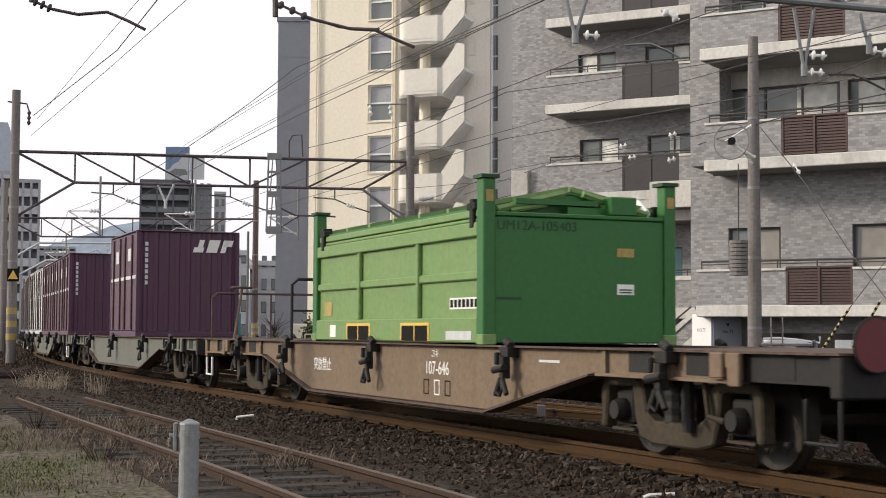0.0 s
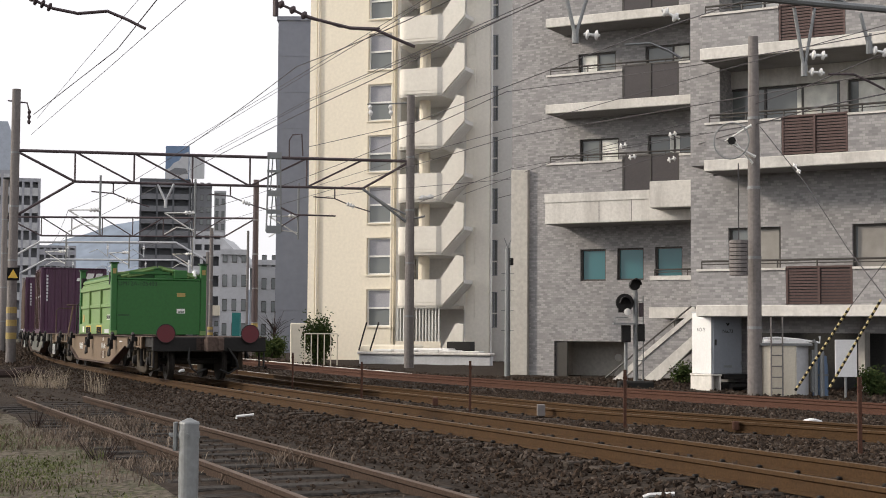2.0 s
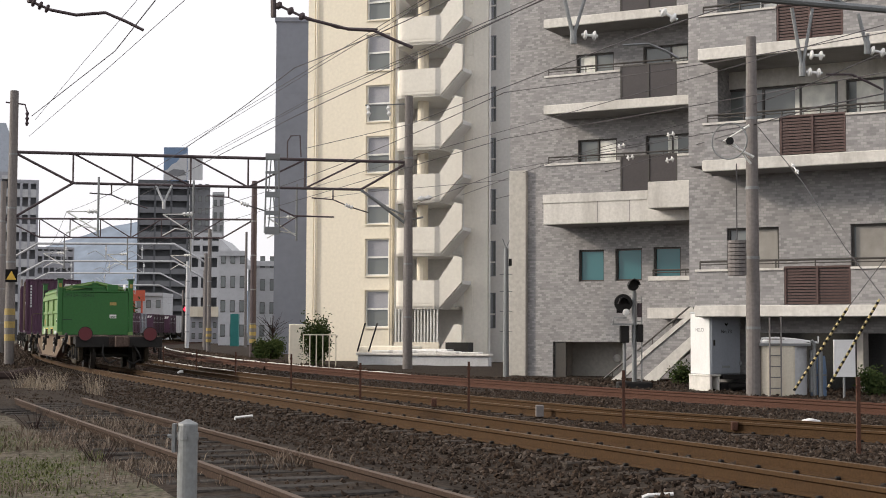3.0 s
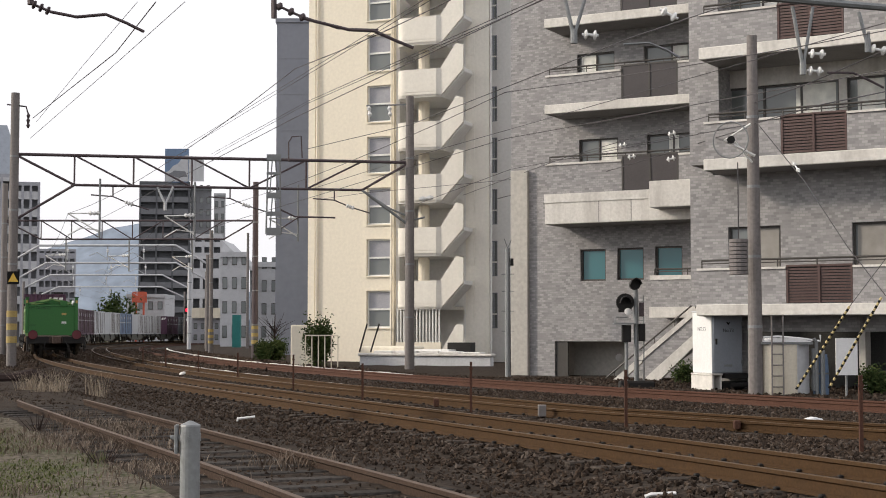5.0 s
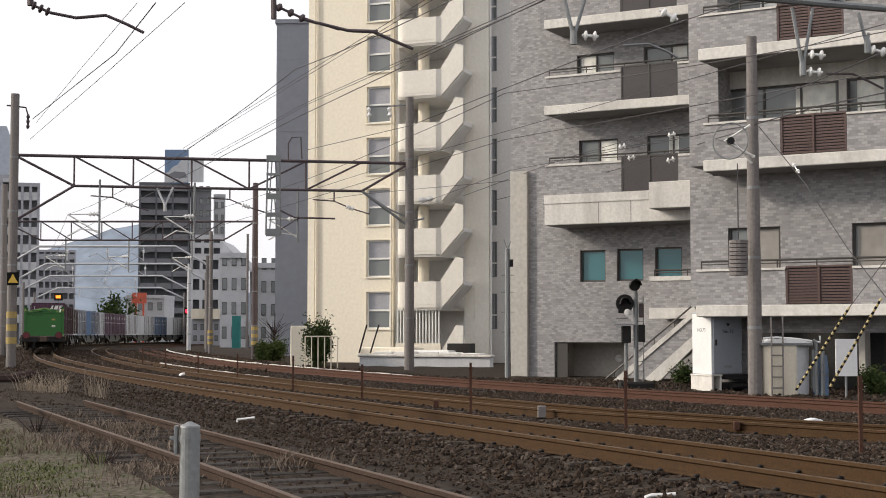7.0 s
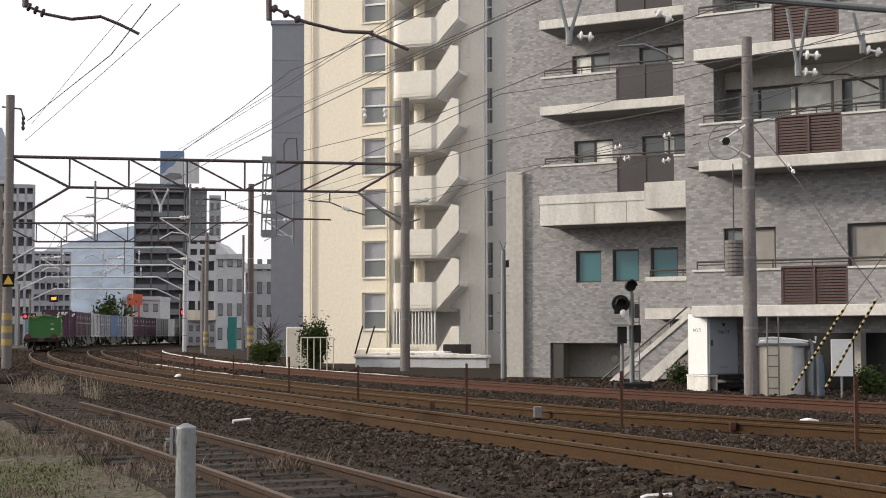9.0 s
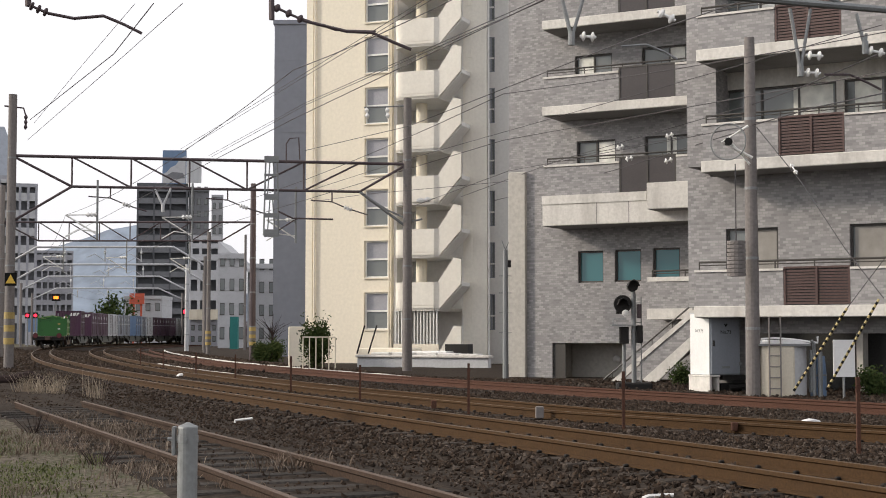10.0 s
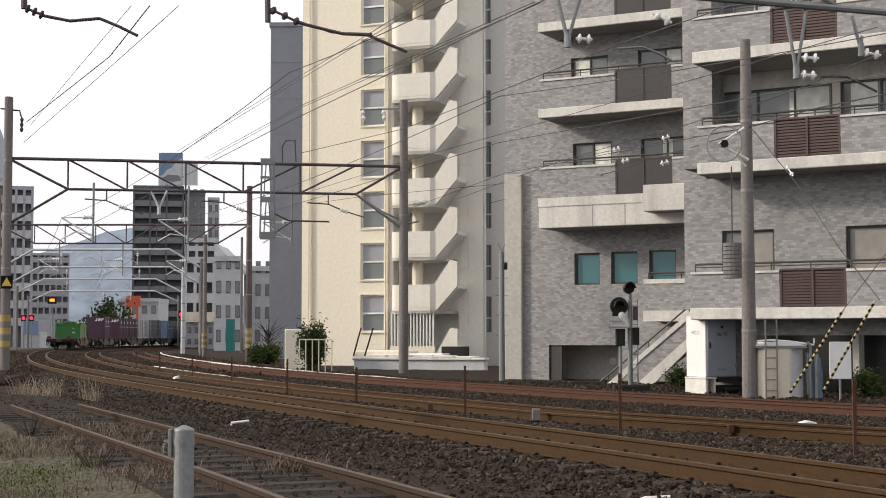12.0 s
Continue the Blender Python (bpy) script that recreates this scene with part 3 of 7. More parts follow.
def grey_house_back():
    h = thing("apartment_house", pose(2.51, 54.00, 0, 0, 0, -28.7), "grey tiled apartment house with stacked concrete balconies", "apartment house", group="grey apartment houses")
    F = -1.5                       # balcony fronts
    xl, xr, top, low = 0.0, 13.18, 17.5, -0.55
    wins = [(2.64, 4.08, 9.85, 11.14), (5.2, 7.18, 9.3, 11.2),
            (2.7, 4.19, 6.7299999999999995, 8.05), (5.28, 7.18, 6.239999999999999, 8.06),
            (2.79, 4.19, 13.27, 14.29),
            (2.73, 3.7, 2.98, 4.11), (4.13, 5.12, 2.99, 4.12), (5.55, 6.54, 3.01, 4.14)]
    door = (1.71, 4.42, low, 0.84)
    wall_with_holes(h, xl, xr, low, top, 0.0, 0.3, wins + [door], M_TILE)
    part("side_wall", Shape().box(xl, xl + 0.3, 0.3, 14, low, top), M_TILE, h)
    part("rear_wall", Shape().box(xl + 0.3, xr, 13.7, 14, low, top), M_TILE, h)
    part("roof", Shape().box(xl - 0.1, xr, -0.1, 14.1, top, top + 0.3), M_CONCRETE, h)
    # near-black sheet for the unlit depth of the rooms
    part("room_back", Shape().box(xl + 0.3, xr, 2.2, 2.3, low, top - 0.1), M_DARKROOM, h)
    for i, w in enumerate(wins):
        window(h, *w, 0.12, M_GLASS_TEAL if i >= 5 else M_GLASS, 0 if i >= 5 else 1, curtain=None if i >= 5 else [(0.05, 0.48), (0.5, 0.8), (0.55, 1.0), (0.4, 0.6), (0.1, 0.5)][i])
    # entrance recess
    rec = Shape().box(door[0], door[1], 1.6, 1.7, low, door[3]).box(door[0], door[0] + 0.05, 0.3, 1.6, low, door[3]).box(door[1] - 0.05, door[1], 0.3, 1.6, low, door[3]).box(door[0] + 0.05, door[1] - 0.05, 0.3, 1.6, door[3], door[3] + 0.1)
    part("entrance_recess", rec, M_CONCRETE, h, "bare concrete entrance recess")
    part("entrance_door", Shape().box(door[0] + 0.06, 2.2, 0.06, 0.12, low, door[3] - 0.02), M_FRAME, h, "dark steel door leaf")
    part("pilaster", Shape().box(0.05, 0.73, -0.18, -0.002, low, 7.05), M_CONCRETE, h, "pale fair-faced concrete pilaster", 0.02)
    # balconies: top of slab, bottom of slab
    x0, x1 = 2.03, 10.690000000000001
    xa, xb = 4.9, 6.95
    levels = [(12.2, 11.88), (9.14, 8.82), (5.98, 4.93)]
    caps = [13.15, 10.12, 7.0]
    for i, ((zt, zb), zc) in enumerate(zip(levels, caps)):
        sl = part("balcony", Shape().box(x0, x1, F, -0.002, zb, zt), M_FASCIA, h, "pale concrete balcony slab", 0.015)
        # thin added sheet, dark to imitate the shade under the slab
        part("soffit", Shape().box(x0 + 0.05, x1, F + 0.05, -0.004, zb - 0.012, zb - 0.002), M_SOFFIT, sl, "soffit sheet in dark grey standing for shade")
        part("parapet", Shape().plate([(x0 + 0.06, -0.002), (x0 + 0.06, F + 0.05), (xa, F + 0.05), (xa, F + 0.2), (x0 + 0.2, F + 0.2), (x0 + 0.2, -0.002)], "z", zt, zc), M_TILE, sl)
        part("parapet", Shape().box(xb, x1, F + 0.05, F + 0.2, zt, zc + 0.1), M_TILE, sl)
        part("coping", Shape().box(x0 + 0.02, xa, F + 0.01, F + 0.24, zc, zc + 0.07), M_FASCIA, sl)
        part("coping", Shape().box(xb, x1, F + 0.01, F + 0.24, zc + 0.1, zc + 0.17), M_FASCIA, sl)
        louvre_panel(sl, xa + 0.01, xb - 0.01, zt + 0.02, zc + 0.2, F + 0.05, False, M_FRAME)
        railing(sl, x0 + 0.15, x1, zc + 0.07, zc + 0.3, F + 0.12, 7)
    part("raised_upstand", Shape().box(6.25, x1, F - 0.9, F - 0.004, 5.29, 6.17), M_FASCIA, h, "projecting concrete upstand", 0.015)
    # same shade-coloured sheet below the upstand
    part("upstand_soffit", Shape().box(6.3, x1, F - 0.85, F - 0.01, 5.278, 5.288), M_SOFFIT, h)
    for xj in (4.07, 5.26):
        part("concrete_joint", Shape().box(xj - 0.012, xj + 0.012, F - 0.006, F - 0.001, levels[2][1] + 0.02, levels[2][0] - 0.02), M_SOFFIT, h)
    part("slab_step", Shape().box(x0 - 0.01, 5.91, F - 0.03, F - 0.004, 5.68, levels[2][0] + 0.005), M_FASCIA, h)
    # low terrace above the stairs
    t0, t1 = 5.95, 10.690000000000001
    part("terrace_wall", Shape().box(t0, t1, F, F + 0.2, 2.01, 2.92).box(t0, t0 + 0.2, F + 0.2, -0.002, 2.01, 2.92), M_TILE, h)
    part("terrace_slab", Shape().box(t0 - 0.05, t1, F - 0.05, -0.002, 1.65, 2.01).box(t0 - 0.03, t1, F - 0.03, F + 0.23, 2.92, 3.07), M_FASCIA, h)
    railing(h, t0 + 0.1, t1, 3.07, 3.28, F + 0.1, 5)
    # outer stair
    sx0, sz0, sx1, sz1 = 5.2, -0.58, 8.62, 1.92
    part("stair_string", Shape().plate([(6.2, -0.55), (6.62, -0.55), (8.62, 1.33), (8.62, 1.66), (6.33, -0.29)], "y", -3.0, -2.86), M_FASCIA, h, "pale sloping stair string")
    part("stair_parapet", Shape().plate([(6.2, -0.44), (6.33, -0.285), (8.62, 1.665), (8.62, 2.2), (7.69, 1.47), (6.2, 0.25)], "y", -2.98, -2.88), M_TILE, h, "tiled stair parapet")
    part("stair_coping", Shape().plate([(6.2, 0.255), (8.62, 2.205), (8.62, 2.4), (6.2, 0.44)], "y", -3.02, -2.84), M_FASCIA, h)
    part("lower_string", Shape().plate([(4.9, -0.62), (5.25, -0.62), (6.19, 0.18), (6.19, 0.42)], "y", -3.0, -2.86), M_FASCIA, h)
    # underside of the flight, in the shade-dark grey
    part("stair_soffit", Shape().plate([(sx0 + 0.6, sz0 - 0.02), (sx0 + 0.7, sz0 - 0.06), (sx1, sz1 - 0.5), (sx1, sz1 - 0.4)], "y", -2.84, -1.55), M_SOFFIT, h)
    n = 14
    for i in range(n):
        xa_, za_ = sx0 + 0.5 + (sx1 - sx0 - 0.5) * i / n, sz0 + (sz1 - sz0) * i / n
        part("stair_step", Shape().box(xa_, xa_ + (sx1 - sx0) / n, -2.84, -1.55, za_ - 0.16, za_ - 0.02), M_CONCRETE, h)
    part("stair_wall", Shape().plate([(sx0 + 0.3, sz0 + 0.55), (sx0 + 0.3, sz0 - 0.4), (sx1, sz1 - 0.2), (sx1, sz1 + 1.0)], "y", -1.54, -1.4), M_TILE, h)
    rl = Shape().path([(4.9, -2.93, -0.35), (7.6, -2.93, 1.8), (8.6, -2.93, 2.6)], 0.03)
    for x in (5.2, 5.9, 6.6, 7.3, 8.0):
        rl.rod((x, -2.93, -0.11 + (x - 5.2) * 0.797), (x, -2.93, -0.4 + (x - 5.2) * 0.797), 0.015, 6)
    part("stair_rail", rl, M_FRAME, h)
    part("wall_lamp", Shape().disc_stack((3.55, 1.6, 0.25), (3.55, 1.48, 0.25), [0.14, 0.14, 0.09, 0.03], 14), M_WHITEWALL, h, "round lamp in the entrance recess")
    return h


def grey_house_front():
    h = thing("apartment_house", pose(7.02, 40.00, 0, 0, 0, -31.5), "grey tiled apartment house with louvred balconies over a car port", "apartment house", group="grey apartment houses")
    W, Rr = 1.2, 2.1               # wall plane and window recess behind the balcony fronts
    xl, xr, top, low = -0.81, 11.6, 14.5, -0.55
    z3t, z3b = 1.9, 1.6
    z2t, z2b = 5.84, 5.53
    z1t, z1b = 8.9, 8.58
    xc = 0.06
    wins = [(0.3, 1.79, 2.77, 4.06), (3.74, 5.640000000000001, 2.72, 4.06)]
    wall_with_holes(h, xl, xr, z3t, z2b, W, W + 0.25, wins, M_TILE)
    for i, w in enumerate(wins):
        window(h, *w, W + 0.12, M_GLASS, 1 if i == 0 else 0, curtain=(0.52, 0.98) if i == 0 else (0.03, 0.97), cloth=M_BLIND)
    part("corner_pier", Shape().box(xl, xc, W, Rr + 0.2, z2t, top), M_TILE, h)
    part("side_wall", Shape().box(xl, xl + 0.25, Rr + 0.2, 12, z3t, top), M_TILE, h)
    upper = [(-0.04, 3.18, 6.3500000000000005, 8.08), (3.39, 5.59, 6.29, 8.09)]
    upper += [(a, b, c + z1t - z2t, d + z1t - z2t) for a, b, c, d in upper]
    wall_with_holes(h, xc, xr, z2t, top, Rr, Rr + 0.2, upper, M_FASCIA, "recessed_wall")
    for i, w in enumerate(upper):
        window(h, *w, Rr + 0.1, M_GLASS, 2 if i % 2 == 0 else 1, curtain=[(0.62, 0.98), (0.1, 0.45), (0.3, 0.7), (0.5, 0.9)][i])
    # room depth painted near-black in place of shade
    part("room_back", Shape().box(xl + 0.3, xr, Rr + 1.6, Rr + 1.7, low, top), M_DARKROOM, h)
    part("roof", Shape().box(xl, xr, 0, 12, top, top + 0.3), M_CONCRETE, h)
    x0, x1 = 0.0, xr
    for i, (zt, zb, zc, pa, pb, xs) in enumerate([(z1t, z1b, 9.79, 2.15, 3.94, -0.05), (z2t, z2b, 6.8, 2.21, 3.98, 0.06), (z3t, z3b, 2.82, 2.3, 4.07, -0.18)]):
        sl = part("balcony", Shape().box(xs, x1, 0, Rr - 0.002 if i < 2 else W - 0.002, zb, zt), M_FASCIA, h, "pale concrete balcony slab", 0.015)
        # added sheet whose dark colour stands for shade below the balcony
        part("soffit", Shape().box(xs + 0.05, x1, 0.05, (Rr if i < 2 else W) - 0.004, zb - 0.012, zb - 0.002), M_SOFFIT, sl, "soffit sheet in dark grey standing for shade")
        part("parapet", Shape().plate([(xs + 0.05, W - 0.002), (xs + 0.05, 0.05), (pa, 0.05), (pa, 0.2), (xs + 0.2, 0.2), (xs + 0.2, W - 0.002)], "z", zt, zc), M_TILE, sl)
        part("parapet", Shape().box(pb, x1, 0.05, 0.2, zt, zc), M_TILE, sl)
        part("coping", Shape().box(xs + 0.01, pa, 0.01, 0.24, zc, zc + 0.06), M_FASCIA, sl)
        part("coping", Shape().box(pb, x1, 0.01, 0.24, zc, zc + 0.06), M_FASCIA, sl)
        louvre_panel(sl, pa + 0.01, pb - 0.01, zt + 0.02, zc + 0.1, 0.05, True, M_LOUVRE)
        railing(sl, xs + 0.12, x1, zc + 0.06, zc + 0.27, 0.12, 12)
    # car port under the lowest slab
    part("carport_beam", Shape().box(1.03, xr, W, W + 0.3, 1.17, z3b), M_TILE, h)
    # car port wall and door are near-black to imitate the shade inside
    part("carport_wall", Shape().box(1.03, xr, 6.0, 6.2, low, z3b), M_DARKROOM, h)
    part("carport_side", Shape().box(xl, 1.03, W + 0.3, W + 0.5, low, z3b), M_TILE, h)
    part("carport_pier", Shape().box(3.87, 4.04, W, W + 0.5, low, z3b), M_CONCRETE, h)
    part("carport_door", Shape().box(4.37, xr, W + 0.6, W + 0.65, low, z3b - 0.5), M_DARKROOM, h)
    return h


# ---------------------------------------------------------------- cream tower with the open stair
def cream_tower():
    h = thing("tower_block", pose(-4.22, 80.00, 0, 0, 0, -22.0), "cream rendered tower block with an open rounded staircase", "tower block")
    x0, x1, top, low = -3.38, 10.4, 26.0, -0.55
    PIT = 2.7874999999999996
    zw = [1.45 + PIT * k for k in range(9)]
    wh = 1.98
    wins = [(0.13, 1.5, z - 0.03, z - 0.03 + wh) for z in zw]
    side = [(6.46, 6.9, 1.39 + PIT * k, 3.3 + PIT * k) for k in range(9)]
    xs0, xs1 = 1.7, 5.79
    wall_with_holes(h, x0, xs0, low, top, 0, 0.3, wins, M_CREAM)
    part("wall", Shape().box(xs1, 7.1, 0.15, 0.4, low, top), M_PARAPET, h, "pale wall beside the stair")
    # right wing is greyer than the cream front to stand for less sun
    part("return_wall", Shape().box(6.0, 6.19, 0.41, 2.2, low, top), M_WHITEWALL, h)
    wall_with_holes(h, 6.2, x1, low, top, 2.0, 2.3, side, M_WHITEWALL, "set_back_wall")
    part("downpipe", Shape().rod((7.16, 0.3, low), (7.16, 0.3, top), 0.05), M_WHITEWALL, h)
    part("downpipe", Shape().rod((1.6, -0.1, low), (1.6, -0.1, top), 0.05), M_CREAM, h)
    for k in range(9):
        part("stair_door", Shape().box(xs1 + 0.1, xs1 + 0.5, 0.1, 0.148, 1.9 + PIT * k, 3.9 + PIT * k), M_PARAPET, h)
    part("wall_band", Shape().box(x0 - 0.06, x0 + 0.35, -0.05, 0.002, low, top), M_CREAM, h)
    part("stair_back_wall", Shape().plate([(xs0, 0.3), (xs0, 2.8), (xs1, 2.8), (xs1, 0.45), (xs1 - 0.2, 0.45), (xs1 - 0.2, 2.6), (xs0 + 0.2, 2.6), (xs0 + 0.2, 0.3)], "z", low, top), M_WHITEWALL, h)
    part("side_wall", Shape().box(x0, x0 + 0.3, 0.3, 14, low, top), M_CREAM, h)
    part("rear_wall", Shape().box(x0 + 0.3, x1, 13.7, 14, low, top), M_CREAM, h)
    part("roof", Shape().box(x0, x1, 0, 14, top, top + 0.3), M_CREAM, h)
    for w in wins:
        window(h, *w, 0.12, M_GLASS, 0, rail=True, frame=M_WINWHITE, t=0.07)
    for w in side:
        v = window(h, *w, 2.05, M_GLASS, 1, t=0.04, frame=M_CABINET, curtain=(0.1, 0.62), cloth=M_FAR_WHITE)
        part("window_sash", Shape().box(w[0] + 0.04, w[1] - 0.04, 2.0, 2.06, w[2] + 0.72, w[2] + 0.8), M_WINWHITE, v)
    for k in range(9):
        part("window_surround", Shape().box(0.06, 1.55, -0.05, 0.0, zw[k] + wh - 0.02, zw[k] + wh + 0.05).box(0.04, 0.12, -0.07, 0.0, zw[k] - 0.03, zw[k] + wh - 0.021).box(0.06, 1.55, -0.08, 0.0, zw[k] - 0.1, zw[k] - 0.031), M_CREAM, h)
    part("downpipe", Shape().rod((x0 + 0.5, -0.08, low), (x0 + 0.5, -0.08, top), 0.06), M_CREAM, h)
    # landings: a parapet rounded at its outer corner, and the sloping parapet of the flight
    xm = 4.95
    zl0, zl1 = 2.39, 3.87
    xe = 6.2
    for k in range(-0, 7):
        a, b = zl0 + PIT * k, zl1 + PIT * k
        cx, r = 2.36 + 0.6, 0.6
        outline = [(2.36, 0.0)] + [(cx - r * math.cos(q), -1.4 + r - r * math.sin(q)) for q in np.linspace(0, math.pi / 2, 8)] + [(xm - 0.22, -1.4), (xm, -1.28), (xm, 0.0)]
        inner = [(x + 0.12 if x < cx else x - 0.12, y + 0.12) for x, y in outline]
        sh = Shape()
        for (p, q), (pi, qi) in zip(zip(outline, outline[1:]), zip(inner, inner[1:])):
            sh.plate([p, q, qi, pi], "z", a, b)
        ld = part("stair_landing", Shape().plate(outline + [(xm, 2.5), (xs0 + 0.2, 2.5)], "z", a - 0.02, a + 0.14), M_WHITEWALL, h)
        part("landing_parapet", sh.mesh("landing_parapet", M_PARAPET, weld=True), M_PARAPET, ld)
        part("parapet_band", Shape().add([(x * 1.0, y - 0.02, z) for z in (a + 0.12, a + 0.2) for x, y in outline], [(i, i + 1, i + 1 + len(outline), i + len(outline)) for i in range(len(outline) - 1)]), M_PARAPET, ld)
        part("parapet_band", Shape().add([(x * 1.0, y - 0.02, z) for z in (a + 0.28, a + 0.33) for x, y in outline], [(i, i + 1, i + 1 + len(outline), i + len(outline)) for i in range(len(outline) - 1)]), M_PARAPET, ld)
        rise = -1.27
        fl = Shape().plate([(xm - 0.05, a), (xm - 0.05, b), (xe - 0.4, b - rise), (xe, b - rise - 0.1), (xe, a - rise + 0.1)], "y", -1.28, -1.16)
        part("flight_parapet", fl, M_PARAPET, ld)
        part("flight_slab", Shape().plate([(xm, a), (xm, a + 0.2), (xe, a - rise + 0.2), (xe, a - rise)], "y", -1.15, 0.1), M_WHITEWALL, ld)
        part("stair_column", Shape().rod((3.38, 0.2, b), (3.38, 0.2, a + PIT), 0.3, 12), M_CREAM, ld)
    gz = zl0
    part("ground_flight", Shape().plate([(xm + 0.02, low), (xe, low), (xe, 1.55), (xe - 0.4, 1.6), (xm + 0.02, 0.2)], "y", -1.28, -1.16), M_PARAPET, h, "lowest stair parapet")
    part("ground_screen", Shape().box(2.4, xm, -1.3, -1.2, low, low + 1.2), M_CREAM, h)
    for i in range(14):
        x = 2.5 + i * (xm - 2.6) / 13
        part("screen_bar", Shape().box(x - 0.03, x + 0.03, -1.29, -1.21, low + 1.2, gz), M_WINWHITE, h)
    return h


# ---------------------------------------------------------------- far buildings
def block_house(name, label, x0, x1, y, depth, z1, mat, pitch, bays, first=4.0, recess=0.5, bands=True, group="distant buildings", band_mat=None, turn=0.0, core_mat=None):
    """A far block: storeys with recessed galleries or windows between bands."""
    h = thing(name, pose(x0, y, 0, 0, 0, turn), label, "building", group=group)
    w = x1 - x0
    z0 = -0.55
    part("core", Shape().box(0.05, w - 0.05, recess, depth, z0, z1), core_mat or (M_FAR_DARK if bands else mat), h)
    part("roof", Shape().box(0, w, 0, depth + 0.1, z1, z1 + 0.6), mat, h)
    n = int((z1 - first) / pitch)
    for k in range(n + 1):
        z = first + k * pitch
        if bands:
            part("balcony_front", Shape().box(0, w, 0, recess - 0.01, z, min(z + pitch * 0.46, z1)), band_mat or mat, h)
        else:
            for i in range(bays):
                bw = w / bays
                win = part("window", Shape().box(i * bw + bw * 0.25, i * bw + bw * 0.75, recess - 0.06, recess - 0.005, z, z + pitch * 0.5), M_FRAME, h)
                part("pane", Shape().box(i * bw + bw * 0.29, i * bw + bw * 0.71, recess - 0.08, recess - 0.062, z + 0.1, z + pitch * 0.5 - 0.1), M_GLASS, win)
    if bands:
        for i in range(bays + 1):
            x = i * (w - 0.4) / bays
            part("pier", Shape().box(x, x + 0.4, -0.05, recess - 0.02, z0, z1), mat, h)
    return h


def far_city():
    bt = thing("blue_grey_tower", pose(-11.9, 105, 0), "plain blue-grey windowless end wall of a tower", "tower block")
    bw, bz = 6.199999999999999, 23.37
    part("end_wall", Shape().box(0, bw, 0, 0.4, -0.55, bz), M_SLATE, bt)
    part("side_wall", Shape().box(0, 0.4, 0.4, 14, -0.55, bz), M_SLATE, bt)
    part("roof", Shape().box(-0.1, bw, -0.1, 14, bz, bz + 0.3), M_SLATE, bt)
    part("rear_body", Shape().box(0.4, bw, 0.4, 14, -0.55, bz - 0.2), M_SLATE, bt)
    for k in range(1, 9):
        part("panel_joint", Shape().box(0, bw, -0.02, 0.0, bz * k / 9, bz * k / 9 + 0.05), M_SLATE, bt)
    d = block_house("dark_office_block", "dark grey balconied office block behind the line", -67.99, -56.79, 330, 18, 34.55, M_FAR_DARK, 2.75, 3, 3.0, 1.6, band_mat=M_FAR_BAND, turn=9)
    block_house("dark_office_block", "dark grey side wing of an office block", -56.9, -52.3, 333, 16, 33.57, M_FAR_BAND, 2.75, 3, 3.0, 0.4, bands=False, turn=10)
    block_house("white_slab_block", "pale slab block behind an office block", -54.4, -51.6, 350, 10, 33.74, M_FAR_WHITE, 3, 2, 4, 0.4, bands=False, turn=9)
    hoard = thing("roof_billboard", pose(-62.52, 331, 0), "roof billboard with a blue and white landscape panel", "billboard")
    zb, zt = 34.65, 42.57
    part("board", Shape().box(0, 5.300000000000004, 0, 0.6, zb + 0.3, zt), M_CBLUE, hoard)
    part("white_panel", Shape().plate([(0.1, zb + 0.5), (5.2, zb + 0.5), (5.2, zb + 6.6), (4.1, zb + 6.2), (3.0, zb + 4.6), (1.8, zb + 4.0), (0.9, zb + 2.9), (0.1, zb + 2.6)], "y", -0.05, -0.005), M_FAR_WHITE, hoard)
    part("dark_panel", Shape().plate([(0.8, zb + 2.2), (2.2, zb + 3.0), (4.6, zb + 2.8), (5.1, zb + 1.6), (2.6, zb + 1.4)], "y", -0.07, -0.051), M_FAR_BAND, hoard)
    part("side_board", Shape().box(5.43, 8.71, 0, 0.5, zb + 0.6, zt - 2.2), M_CGREY, hoard)
    # left of the line
    block_house("pale_apartment_slab", "tall pale apartment slab with galleries", -75.81, -69.9, 238, 14, 26.4, M_FAR_GREY, 2.85, 4, 3, 1.2, turn=16, core_mat=M_FAR_BAND, band_mat=M_FAR_WHITE)
    block_house("grey_apartment_slab", "grey apartment slab with dark window bays", -70.0, -65.75, 240, 14, 25.21, M_FAR_GREY, 2.85, 3, 3, 1.0, turn=16, core_mat=M_FAR_BAND, band_mat=M_FAR_WHITE)
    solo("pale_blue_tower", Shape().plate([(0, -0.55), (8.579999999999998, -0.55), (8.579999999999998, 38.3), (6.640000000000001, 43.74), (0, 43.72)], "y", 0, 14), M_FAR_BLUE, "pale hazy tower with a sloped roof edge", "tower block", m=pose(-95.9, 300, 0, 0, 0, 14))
    block_house("low_grey_block", "long grey apartment block in haze", -104.2, -94.7, 380, 14, 22.23, M_FAR_GREY, 2.9, 6, 3, 1.0, band_mat=M_FAR_GREY, turn=14, core_mat=M_FAR_BAND)
    # right of the line: white houses stepping down
    block_house("white_house", "white rendered apartment house with a stepped roofline", -25.62, -22.38, 170, 14, 9.9, M_FAR_WHITE, 2.8, 3, 0.6, 0.3, bands=False, turn=8)
    block_house("white_house", "white rendered house beside the line", -23.56, -19.99, 180, 14, 9.2, M_FAR_WHITE, 2.8, 3, 0.6, 0.3, bands=False, turn=7)
